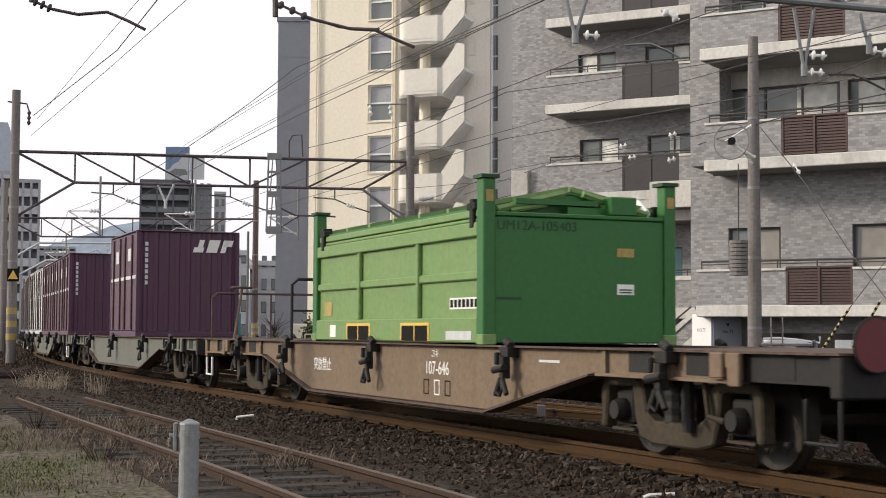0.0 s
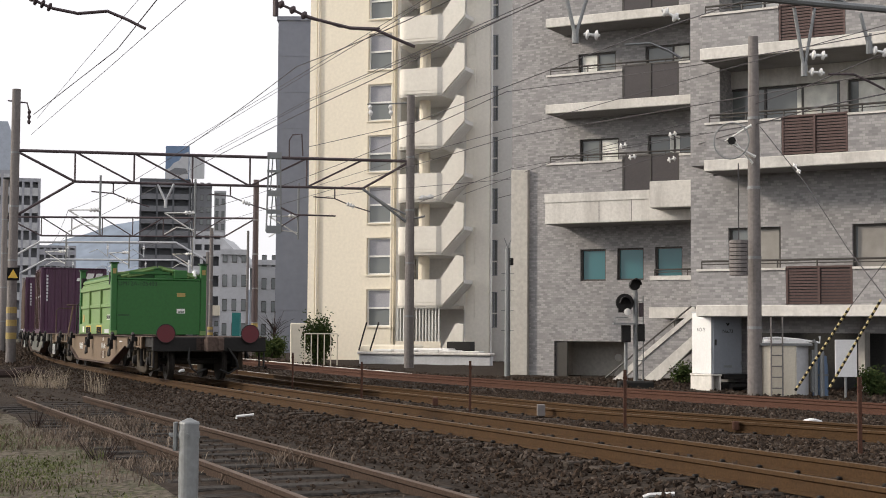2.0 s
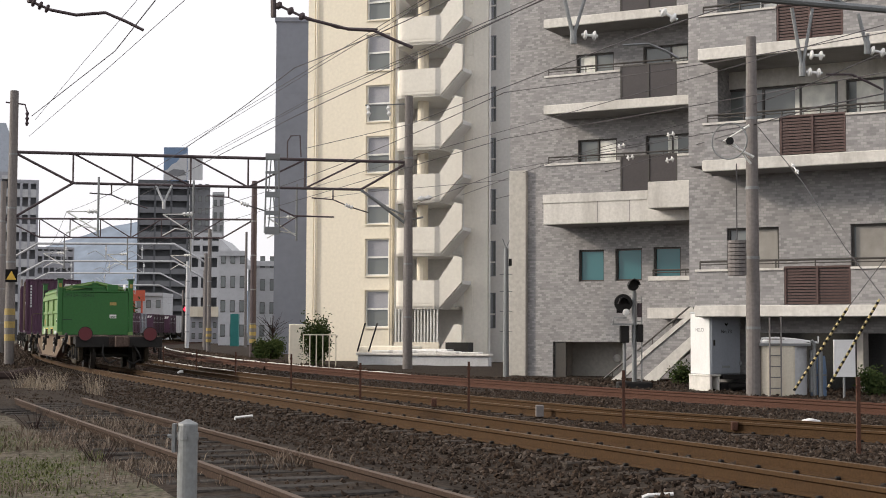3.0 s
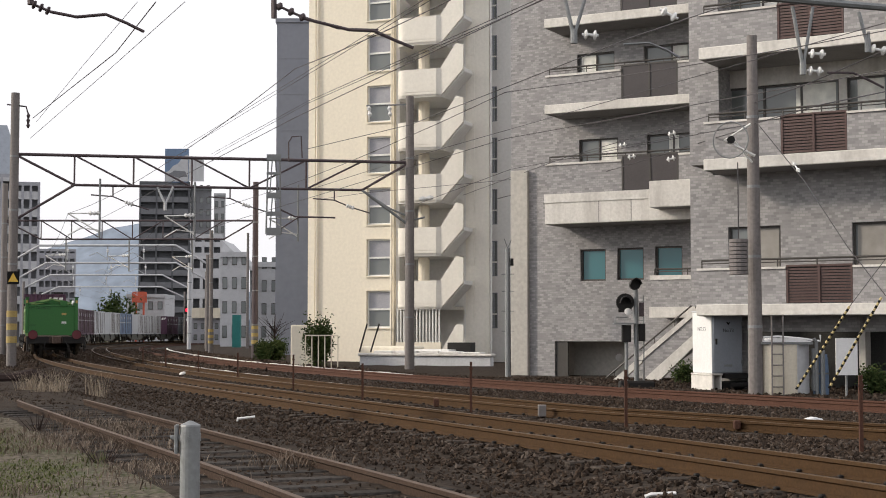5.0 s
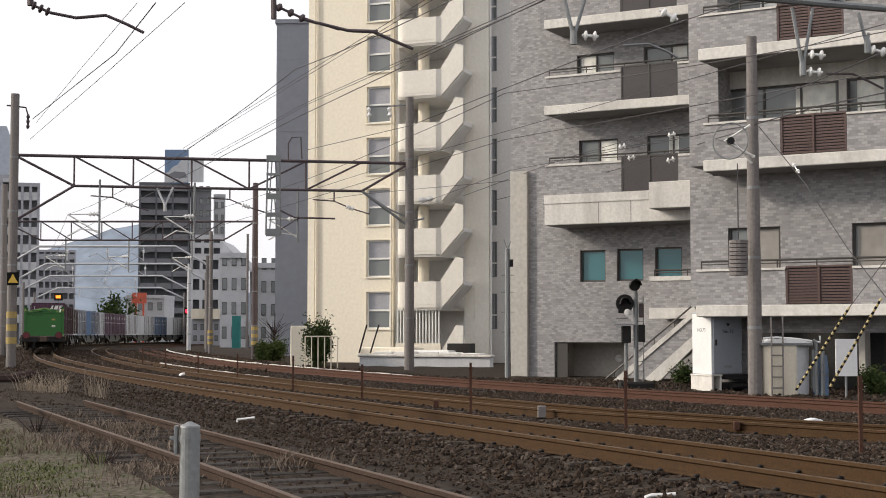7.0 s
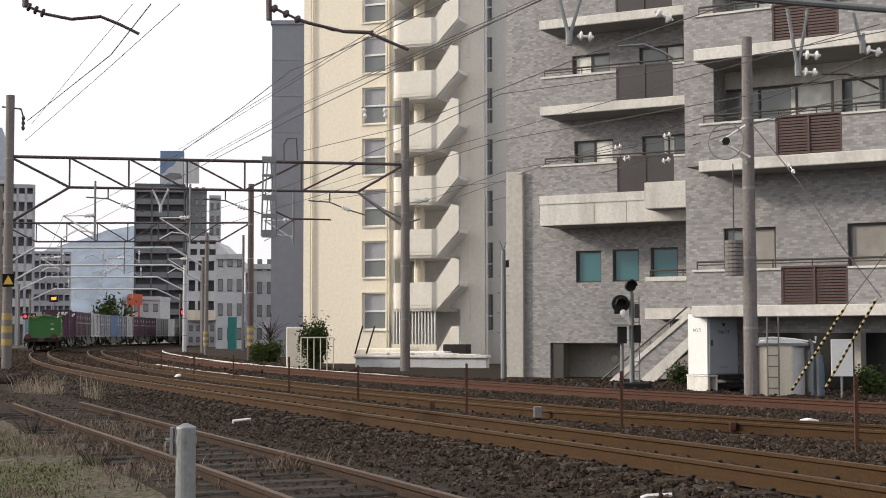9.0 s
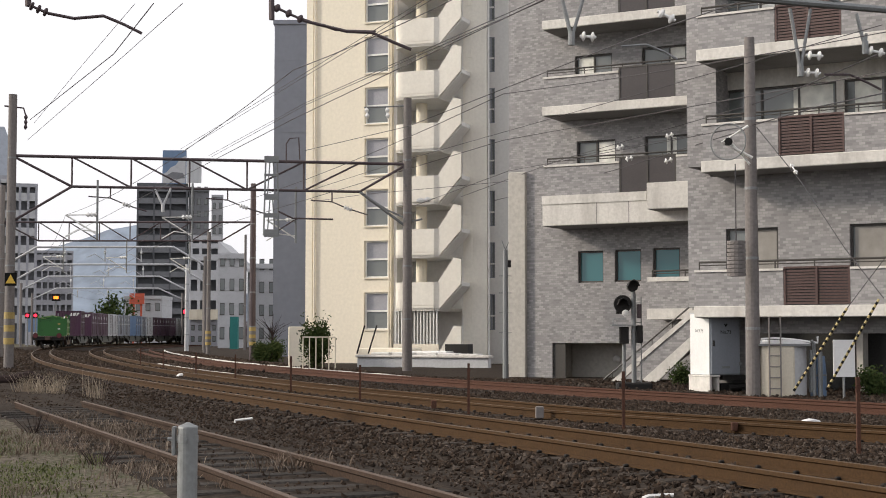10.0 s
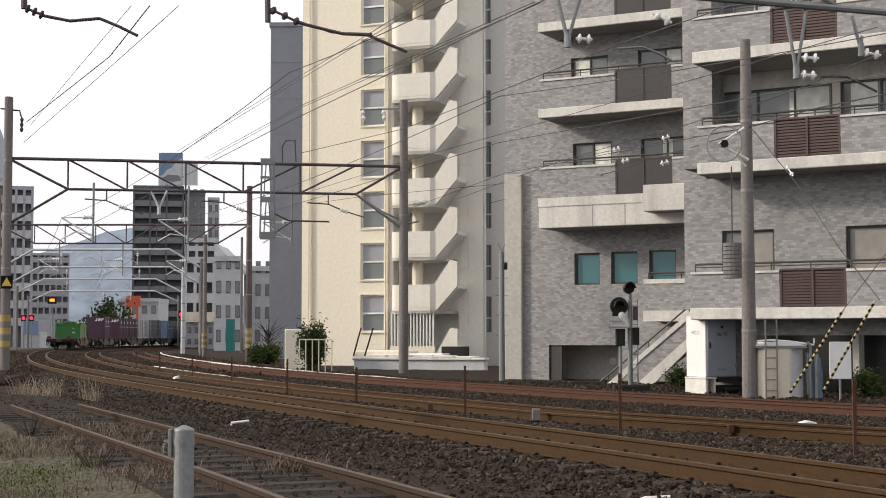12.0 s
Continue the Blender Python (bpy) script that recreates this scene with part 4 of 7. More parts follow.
    block_house("stepped_house", "pale stepped apartment house with galleries", -34.19, -29.99, 200, 12, 11.2, M_FAR_WHITE, 2.8, 3, 3, 1.0, turn=8)
    block_house("stepped_house", "cream stepped upper storeys behind the line", -36.51, -32.08, 215, 12, 15.0, M_FAR_WHITE, 1.6, 3, 10.5, 0.8, turn=8)
    solo("shop_sign", Shape().box(0, 3.7600000000000016, 0, 1.5, 3.14, 4.49), M_TANK, "ochre sign band over a shop front", "shop sign", m=pose(-33.45, 197, 0))
    block_house("low_shop", "dark low shop under an ochre sign", -33.52, -29.76, 197.4, 2, 3.15, M_FAR_GREY, 1.5, 4, 0.2, 0.4, bands=False)
    blue = thing("small_shop", pose(-60.29, 215, 0), "blue and white shop front beyond the crossing", "shop")
    part("wall", Shape().box(0, 4.100000000000001, 0, 6, -0.55, 3.77), M_FAR_GREY, blue)
    part("fascia", Shape().box(0.3, 2.4, -0.1, -0.002, 1.55, 3.52), M_CBLUE, blue)
    part("door", Shape().box(2.7, 3.8, -0.06, -0.002, -0.5, 1.96), M_FAR_WHITE, blue)
    solo("sloped_roof", Shape().plate([(0, 10.0), (0, 12.11), (3.280000000000001, 8.96), (3.280000000000001, 8.5)], "y", 0, 11), M_FAR_WHITE, "white sloped roof storey of a house", "roof", m=pose(-25.93, 172, 0))
    block_house("low_white_house", "low white house under an orange hoarding", -55.65, -48.91, 260, 10, 7.39, M_FAR_WHITE, 2.8, 4, 2.5, 0.3, bands=False)
    solo("orange_hoarding", Shape().box(0, 2.530000000000001, 0, 0.3, 6.4, 8.25).box(0.5, 0.8, 0.3, 0.6, -0.55, 7.56).box(1.8, 2.1, 0.3, 0.6, -0.55, 7.56), M_ORANGE, "orange-red hoarding above a low roof", "billboard", m=pose(-53.61, 255, 0))
    solo("teal_scaffold_net", Shape().box(0, 0.8499999999999979, 0, 1.0, -0.55, 3.09), M_TEALNET, "teal netting on a scaffold", "netting", m=pose(-22.77, 160, 0))
    hill = Shape()
    ridge = [(-1500, 120), (-1000, 140), (-818, 168), (-700, 205), (-620, 226), (-560, 230), (-500, 150), (-450, 90), (0, 50), (900, 40)]
    pts = []
    for x in np.arange(-1500, 901, 25):
        pts.append((float(x), float(np.interp(x, [q[0] for q in ridge], [q[1] for q in ridge])) * 1.0 + 6 * noise.noise((x * 0.02, 3, 1))))
    hill.v = [(x, 3000 - 300, -5) for x, z in pts] + [(x, 3000, z) for x, z in pts] + [(x, 3400, -5) for x, z in pts]
    n = len(pts)
    hill.f = [(r * n + i, r * n + i + 1, (r + 1) * n + i + 1, (r + 1) * n + i) for r in range(2) for i in range(n - 1)]
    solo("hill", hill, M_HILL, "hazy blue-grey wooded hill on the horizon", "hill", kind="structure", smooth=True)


grey_house_back()
grey_house_front()
cream_tower()
far_city()

# ---------------------------------------------------------------- the train
FRAME_HALF, BOGIE_AT, PITCH = 9.2, 6.64, 19.2
FRONT = 9.45


def flat_wagon(label, paint, tail=False, lettered=False):
    w = thing("flat_wagon", None, label, "railway wagon", group="container wagons of the train")
    for y in (1, -1):
        a, b = sorted((y * 1.2, y * 1.12))
        sill = Shape().plate([(-FRAME_HALF + 1.3, 0.98), (-FRAME_HALF + 1.3, 0.76), (-5.5, 0.76), (-3.1, 0.3), (3.1, 0.3), (5.5, 0.76), (FRONT - 1.3, 0.76), (FRONT - 1.3, 0.98)], "y", a, b)
        part("side_sill", sill, paint, w, "dusty fish-bellied side sill", 0.01)
        fl = Shape().box(-FRAME_HALF, FRONT, *sorted((y * 1.27, y * 1.12)), 0.981, 1.0)
        fl.plate([(-5.5, 0.755), (-3.1, 0.295), (3.1, 0.295), (5.5, 0.755), (5.5, 0.735), (3.12, 0.27), (-3.12, 0.27), (-5.5, 0.735)], "y", *sorted((y * 1.27, y * 1.05)))
        part("sill_flange", fl, M_DECK, w)
        for i in (-1, 1):
            rb = Shape().box(*sorted((i * 5.6, i * (FRONT - 0.15 if i > 0 else FRAME_HALF - 1.3))), *sorted((y * 1.25, y * 1.121)), 0.74, 0.77)
            for x in (5.75, 6.9, 7.9) if i < 0 else (5.75, 6.9, 7.9, 8.6):
                rb.box(i * x - 0.03, i * x + 0.03, *sorted((y * 1.24, y * 1.121)), 0.77, 0.98)
            part("sill_rib", rb, paint, w)
            for x0, x1 in ((6.15, 6.55), (7.1, 7.5), (8.25, 8.6)):
                # flat black plate on the solid sill imitates the shade of an opening
                part("sill_opening_shade", Shape().box(*sorted((i * x0, i * x1)), *sorted((y * 1.198, y * 1.206)), 0.79, 0.975), M_UNDER, w)
            part("clamp_block", Shape().box(*sorted((i * 7.6, i * 7.78)), *sorted((y * 1.31, y * 1.256)), 0.78, 0.985).box(*sorted((i * 7.84, i * 8.0)), *sorted((y * 1.3, y * 1.256)), 0.72, 0.985).box(*sorted((i * 7.78, i * 7.84)), *sorted((y * 1.28, y * 1.256)), 0.86, 0.985), paint, w, "", 0.01)
        # twist-lock gear hanging on the sill
        for x in (-6.9, -3.8, 0.32, 4.1, 6.9):
            g = Shape().box(x - 0.1, x + 0.1, *sorted((y * 1.34, y * 1.21)), 0.88, 0.985).box(x - 0.045, x + 0.045, *sorted((y * 1.37, y * 1.28)), 0.66, 0.88)
            g.rod((x - 0.02, y * 1.36, 0.66), (x - 0.16, y * 1.38, 0.5), 0.03, 6).rod((x + 0.02, y * 1.36, 0.66), (x + 0.1, y * 1.38, 0.48), 0.035, 6).rod((x - 0.1, y * 1.38, 0.78), (x + 0.16, y * 1.38, 0.74), 0.04, 6)
            g.rod((x - 0.1, y * 1.3, 1.0), (x + 0.02, y * 1.3, 1.05), 0.045, 8).rod((x + 0.1, y * 1.37, 0.93), (x + 0.1, y * 1.37, 0.8), 0.03, 8).path([(x - 0.02, y * 1.38, 0.64), (x - 0.08, y * 1.39, 0.55), (x - 0.02, y * 1.39, 0.48), (x + 0.06, y * 1.39, 0.52)], 0.018)
            part("lock_gear", g, M_UNDER, w, "", 0.012)
    dk = Shape().box(-FRAME_HALF, FRONT, -0.3, 0.3, 0.7, 0.96)
    for i in range(-8, 9):
        dk.box(i * 1.1 - 0.09, i * 1.1 + 0.09, -1.115, 1.115, 0.9, 0.979)
    part("centre_sill", dk, M_DECK, w)
    part("deck_plate", Shape().box(-FRAME_HALF + 0.1, -BOGIE_AT + 0.8, -1.11, 1.11, 0.981, 0.999).box(BOGIE_AT - 0.8, FRONT - 0.1, -1.11, 1.11, 0.981, 0.999), M_DECK, w)
    wheels = []
    wheel = Shape()
    for y in (-0.6, 0.6):
        o = 1 if y > 0 else -1
        wheel.disc_stack((0, y - 0.065 * o, 0), (0, y + 0.065 * o, 0), [0.43, 0.43, 0.405, 0.405], 24)
        wheel.rod((0, y + 0.065 * o, 0), (0, y + 0.09 * o, 0), 0.12, 12)
        for q in range(6):
            t = q * math.pi / 3
            wheel.rod((0.26 * math.cos(t), y + 0.066 * o, 0.26 * math.sin(t)), (0.26 * math.cos(t), y + 0.075 * o, 0.26 * math.sin(t)), 0.06, 6)
    wheel.rod((0, -0.98, 0), (0, 0.98, 0), 0.07, 10)
    wheel_me = wheel.mesh("wheelset", M_WHEEL)
    for i in (-1, 1):
        bg = part("bogie", Shape().box(-0.28, 0.28, -0.8, 0.8, 0.42, 0.68), M_BOGIE, w, "dusty cast steel bogie", 0.03, m=pose(i * BOGIE_AT, 0, 0))
        for y in (1, -1):
            a, b = sorted((y * 0.9, y * 1.04))
            half = [(1.30, 0.25), (1.30, 0.62), (1.20, 0.75), (0.70, 0.76), (0.54, 0.66), (0.47, 0.42), (0.34, 0.36)]
            low = [(0.36, 0.15), (0.60, 0.20), (0.68, 0.40), (0.72, 0.65), (1.16, 0.65), (1.22, 0.25)]
            fr = Shape().plate([(-q[0], q[1]) for q in half] + half[::-1] + low[::-1] + [(-q[0], q[1]) for q in low], "y", a, b)
            part("side_frame", fr, M_BOGIE, bg, "", 0.02)
            for x in (-0.95, 0.95):
                ab = part("axle_box", Shape().box(x - 0.15, x + 0.15, *sorted((y * 0.82, y * 0.98)), 0.30, 0.60), M_UNDER, bg, "", 0.02)
                part("bearing_cap", Shape().disc_stack((x, y * 0.98, 0.43), (x, y * 1.10, 0.43), [0.11, 0.11, 0.1, 0.085], 18), M_UNDER, ab)
                part("keeper_bar", Shape().box(x - 0.2, x + 0.2, *sorted((y * 0.94, y * 1.0)), 0.24, 0.265), M_BOGIE, ab)
            part("damper", Shape().rod((-0.3, y * 1.08, 0.36), (-0.3, y * 1.08, 0.78), 0.045, 10).rod((-0.3, y * 1.08, 0.3), (-0.3, y * 1.08, 0.4), 0.06, 10), M_UNDER, bg)
            part("brake_link", Shape().path([(-0.55, y * 1.08, 0.72), (-0.62, y * 1.09, 0.45), (-0.86, y * 1.09, 0.42)], 0.028), M_BOGIE, bg)
            for x in (-0.14, 0.14):
                part("spring", Shape().disc_stack((x, y * 0.93, 0.3), (x, y * 0.93, 0.66), [0.1, 0.11, 0.1, 0.11, 0.1, 0.11, 0.1], 10), M_UNDER, bg)
            part("brake_gear", Shape().path([(-1.4, y * 0.85, 0.26), (-0.5, y * 0.85, 0.22), (0.5, y * 0.85, 0.22), (1.4, y * 0.85, 0.26)], 0.03).box(-0.52, -0.42, *sorted((y * 0.5, y * 0.72)), 0.2, 0.55).box(0.42, 0.52, *sorted((y * 0.5, y * 0.72)), 0.2, 0.55), M_UNDER, bg)
        for x in (-0.95, 0.95):
            ws = part("wheelset", wheel_me, M_WHEEL, bg, m=pose(x, 0, 0.43))
            wheels.append((ws, x))
    for i in (-1, 1):
        e = FRONT if i > 0 else -FRAME_HALF
        # rear beam and tail sill ends are black to paint the shaded end
        part("end_beam", Shape().box(*sorted((e, e - i * 0.14)), -1.25, 1.25, 0.67, 0.98), M_UNDER if i < 0 else paint, w, "", 0.015)
        for y in (1, -1):
            part("sill_end", Shape().box(*sorted((e - i * 0.15, e - i * 1.3)), *sorted((y * 1.12, y * 1.2)), 0.76, 0.979), M_UNDER if tail and i < 0 else paint, w)
        cp = Shape().box(*sorted((e + i * 0.001, e + i * 0.35)), -0.14, 0.14, 0.68, 0.95).box(*sorted((e + i * 0.3, e + i * 0.5)), -0.19, 0.17, 0.68, 1.0).box(*sorted((e + i * 0.42, e + i * 0.56)), -0.19, -0.06, 0.7, 0.98)
        part("coupler", cp, M_DECK, w, "grimy cast knuckle coupler", 0.02)
        hs = Shape()
        hs.path([(e + i * 0.02, 0.45, 0.75), (e + i * 0.15, 0.5, 0.5), (e + i * 0.16, 0.42, 0.3), (e + i * 0.12, 0.3, 0.22), (e + i * 0.1, 0.1, 0.3)], 0.025)
        hs.path([(e + i * 0.02, -0.4, 0.75), (e + i * 0.15, -0.55, 0.5), (e + i * 0.16, -0.6, 0.32), (e + i * 0.1, -0.4, 0.2), (e + i * 0.1, -0.2, 0.28)], 0.025)
        part("brake_hose", hs, M_UNDER, w)
        for y in (1, -1):
            st = Shape().path([(e - i * 0.05, y * 1.22, 0.66), (e - i * 0.05, y * 1.22, 0.34), (e - i * 0.45, y * 1.22, 0.34), (e - i * 0.45, y * 1.22, 0.66)], 0.022)
            part("step_iron", st, M_WINWHITE if i > 0 else M_UNDER, w)
    hr = Shape().path([(FRONT - 0.1, 1.15, 1.0), (FRONT - 0.1, 1.15, 1.76), (FRONT - 0.1, 1.06, 1.84), (FRONT - 0.1, -1.1, 1.84), (FRONT - 0.1, -1.1, 1.0)], 0.022).rod((FRONT - 0.1, 0.02, 1.0), (FRONT - 0.1, 0.02, 1.83), 0.018)
    part("handrail", hr, M_DECK, w, "bent tubular handrail across the wagon end")
    part("brake_column", Shape().rod((FRONT - 0.32, 0.78, 1.0), (FRONT - 0.22, 0.62, 1.93), 0.026), M_WAGON, w)
    bw = part("brake_wheel", Shape().ring((FRONT - 0.22, 0.62, 1.95), (0, 0, 1), 0.2, 0.02), M_DECK, w)
    part("spoke", Shape().rod((FRONT - 0.42, 0.62, 1.95), (FRONT - 0.02, 0.62, 1.95), 0.014, 6).rod((FRONT - 0.22, 0.42, 1.95), (FRONT - 0.22, 0.82, 1.95), 0.014, 6), M_DECK, bw)
    if tail:
        hr = Shape().path([(4.4, 1.12, 1.0), (4.4, 1.12, 1.86), (4.4, 1.02, 1.95), (4.4, -1.02, 1.95), (4.4, -1.12, 1.86), (4.4, -1.12, 1.0)], 0.024).path([(4.4, 1.12, 1.46), (4.4, -1.12, 1.46)], 0.018)
        part("handrail", hr, M_UNDER, w, "dark bent tubular handrail before the container")
    if tail:
        for y in (0.98, -0.88):
            d = part("tail_disc", Shape().rod((-FRAME_HALF - 0.04, y, 1.06), (-FRAME_HALF - 0.06, y, 1.06), 0.195, 32), M_REDDISC, w, "round red enamelled tail disc")
            part("rim", Shape().ring((-FRAME_HALF - 0.05, y, 1.06), (1, 0, 0), 0.197, 0.014, 32), M_UNDER, d)
            part("disc_bracket", Shape().box(-FRAME_HALF - 0.04, -FRAME_HALF - 0.001, y - 0.03, y + 0.03, 0.85, 1.06), M_UNDER, d)
    if lettered:
        face = lambda x, z: Matrix.Translation((x, 1.204, z)) @ Euler((radians(90), 0, radians(180))).to_matrix().to_4x4()
        lettering("コキ", 0.12, face(-1.62, 0.88), M_WHITE, w)
        lettering("107-646", 0.22, face(-1.68, 0.71), M_WHITE, w)
        lettering("突放禁止", 0.2, face(2.6, 0.66), M_WHITE, w)
        for x in (-1.35, -1.68, -2.0):
            o = Shape().box(x - 0.08, x + 0.08, 1.201, 1.205, 0.40, 0.415).box(x - 0.08, x + 0.08, 1.201, 1.205, 0.565, 0.58).box(x - 0.08, x - 0.065, 1.201, 1.205, 0.415, 0.565).box(x + 0.065, x + 0.08, 1.201, 1.205, 0.415, 0.565)
            part("marking_frame", o, M_BLACK if x != -1.68 else M_WHITE, w)
        part("marking_bar", Shape().box(-4.8, -4.35, 1.201, 1.204, 0.84, 0.865), M_CGREY, w)
    return w, wheels


def green_container():
    L, W, H, B = 3.029, 1.225, 1.875, 1.42
    c = thing("open_top_container", None, "green open-top container with corner posts and a folded lid", "container")
    z0 = 0.02
    for y in (1, -1):
        a, b = sorted((y * (W - 0.06), y * (W - 0.12)))
        # long sides take the lighter green that stands for sun on them
        part("side_wall", Shape().box(-L + 0.18, L - 0.18, a, b, 0.3, 1.2), M_GREENLIT, c, "", 0.0)
        part("bottom_rail", Shape().box(-L + 0.18, L - 0.18, *sorted((y * W, y * (W - 0.14))), z0, 0.3), M_GREENLIT, c, "", 0.012)
        part("top_rail", Shape().box(-L + 0.18, L - 0.18, *sorted((y * (W - 0.005), y * (W - 0.14))), 1.2, 1.36), M_GREENLIT, c, "", 0.012)
        part("waist_rail", Shape().box(-L + 0.18, L - 0.18, *sorted((y * (W - 0.02), y * (W - 0.061))), 0.72, 0.82), M_GREENLIT, c, "", 0.015)
        part("lid_edge", Shape().box(-L + 0.22, L - 0.22, *sorted((y * (W - 0.03), y * (W - 0.1))), 1.42, 1.5).rod((-L + 0.25, y * (W - 0.05), 1.385), (L - 0.25, y * (W - 0.05), 1.385), 0.025), M_GREENLIT, c, "", 0.01)
        for x in (-L / 3 - 0.05, L / 3 + 0.05):
            part("rib", Shape().box(x - 0.045, x + 0.045, *sorted((y * W, y * (W - 0.062))), 0.3, 1.2), M_GREENLIT, c, "", 0.012)
        for x in (-1.02, 1.02):
            q = part("fork_pocket", Shape().box(x - 0.47, x + 0.47, *sorted((y * (W + 0.003), y * (W + 0.006))), z0 + 0.01, 0.25), M_YELLOW, c, "fork pockets in a yellow frame, mouths painted black as shade")
            for dx in (-0.22, 0.22):
                # pocket hollow is a flat plate, its shade painted black
                part("pocket_mouth_shade", Shape().box(x + dx - 0.2, x + dx + 0.2, *sorted((y * (W + 0.006), y * (W + 0.01))), z0 + 0.012, 0.215), M_BLACK, q)
        for x in (-L + 0.32, L - 0.45):
            part("lid_hinge", Shape().box(x - 0.05, x + 0.05, *sorted((y * (W + 0.01), y * (W - 0.13))), 1.3, 1.62).box(x - 0.1, x + 0.12, *sorted((y * (W + 0.01), y * (W - 0.1))), 1.5, 1.58), M_UNDER, c, "", 0.01)
    for x in (-L, L):
        i = 1 if x > 0 else -1
        for y in (1, -1):
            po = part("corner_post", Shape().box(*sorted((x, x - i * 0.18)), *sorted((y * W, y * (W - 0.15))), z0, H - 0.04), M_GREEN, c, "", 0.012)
            part("post_cap", Shape().box(*sorted((x + i * 0.02, x - i * 0.22)), *sorted((y * (W + 0.03), y * (W - 0.19))), H - 0.04, H), M_DARKGREEN, po)
            part("corner_casting", Shape().box(*sorted((x + i * 0.006, x - i * 0.178)), *sorted((y * (W + 0.006), y * (W - 0.162))), 0.0, 0.12), M_GREENLIT, po, "", 0.01)
            part("post_label", Shape().box(*sorted((x + i * 0.003, x + i * 0.006)), *sorted((y * (W - 0.03), y * (W - 0.12))), H - 0.3, H - 0.17), M_FADEDYELLOW, po)
        # end walls take the green darkened for their shade
        part("end_wall", Shape().box(*sorted((x - i * 0.03, x - i * 0.1)), -W + 0.15, W - 0.15, z0, B), M_GREEN, c, "plain green end wall, darker green for shade", 0.01)
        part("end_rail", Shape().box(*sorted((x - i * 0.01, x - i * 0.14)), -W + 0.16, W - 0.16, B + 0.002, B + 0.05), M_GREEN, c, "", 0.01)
        part("end_bracket", Shape().box(*sorted((x - i * 0.02, x - i * 0.25)), -0.72, -0.38, B + 0.052, B + 0.27), M_GREEN, c, "", 0.015)
        part("gas_strut", Shape().rod((x - i * 0.2, -0.95, B + 0.1), (x - i * 0.5, -1.0, B + 0.25), 0.05), M_WINWHITE, c)
    part("floor", Shape().box(-L + 0.1, L - 0.1, -W + 0.14, W - 0.14, 0.06, 0.2), M_UNDER, c)
    for y in (1, -1):
        lid = Shape().plate([(y * (W - 0.06), B + 0.08), (0.0, B + 0.3), (0.0, B + 0.33), (y * (W - 0.06), B + 0.11)], "x", -L + 0.3, L - 0.3)
        ld = part("lid_leaf", lid, M_GREEN, c, "sloping green lid leaf")
        for x in np.linspace(-L + 0.34, L - 0.34, 7):
            part("lid_bar", Shape().plate([(y * (W - 0.1), B + 0.115), (0.02 * y, B + 0.332), (0.02 * y, B + 0.39), (y * (W - 0.1), B + 0.165)], "x", x - 0.035, x + 0.035), M_GREENLIT, ld)
    for x in (-L + 0.32, L - 0.32):
        part("lid_gable", Shape().plate([(-W + 0.1, B - 0.1), (W - 0.1, B - 0.1), (W - 0.1, B + 0.08), (0, B + 0.29), (-W + 0.1, B + 0.08)], "x", x - 0.02, x + 0.02), M_GREEN, c)
    for i in (-1, 1):
        part("lid_strut", Shape().rod((-L + 0.22, i * 0.95, B + 0.09), (-L + 0.22, i * 0.12, B + 0.3), 0.045, 6).rod((-L + 0.2, i * 0.8, B + 0.08), (-L + 0.2, i * 0.35, B + 0.16), 0.03, 6), M_GREENLIT, c)
    part("lid_arm", Shape().box(-L + 0.16, -L + 0.26, -0.55, 0.1, B + 0.06, B + 0.14).box(-L + 0.16, -L + 0.26, -0.3, 0.75, B + 0.16, B + 0.22), M_GREEN, c)
    face = lambda y, z: Matrix.Translation((-L + 0.026, y, z)) @ Euler((radians(90), 0, radians(-90))).to_matrix().to_4x4()
    lettering("UM12A-105403", 0.155, face(0.55, B - 0.1), M_DARKGREEN, c)
    part("notice_plate", Shape().box(-L + 0.022, -L + 0.028, -0.68, -0.46, 1.0, 1.1), M_FADEDYELLOW, c)
    n = part("notice_plate", Shape().box(-L + 0.022, -L + 0.028, -0.68, -0.46, 0.57, 0.69), M_WHITE, c)
    part("notice_text", Shape().box(-L + 0.018, -L + 0.0215, -0.65, -0.49, 0.62, 0.635).box(-L + 0.018, -L + 0.0215, -0.65, -0.49, 0.59, 0.605), M_DARKGREEN, n)
    part("faded_text", Shape().box(-L + 0.024, -L + 0.029, 0.75, 1.05, 0.5, 0.53), M_DARKGREEN, c)
    f2 = W - 0.058
    p = part("name_plate", Shape().box(-2.82, -1.98, f2, f2 + 0.006, 0.4, 0.53), M_WHITE, c)
    for i in range(7):
        part("name_bar", Shape().box(-2.77 + i * 0.115, -2.69 + i * 0.115, f2 + 0.006, f2 + 0.009, 0.42, 0.51), M_BLACK, p)
    part("notice_plate", Shape().box(-2.72, -2.0, W + 0.001, W + 0.005, 0.05, 0.15), M_CGREY, c)
    part("warning_plate", Shape().box(2.3, 2.62, f2, f2 + 0.006, 0.36, 0.56), M_FADEDYELLOW, c)
    part("data_plate", Shape().box(1.95, 2.2, W + 0.001, W + 0.005, 0.06, 0.23), M_WHITE, c)
    return c


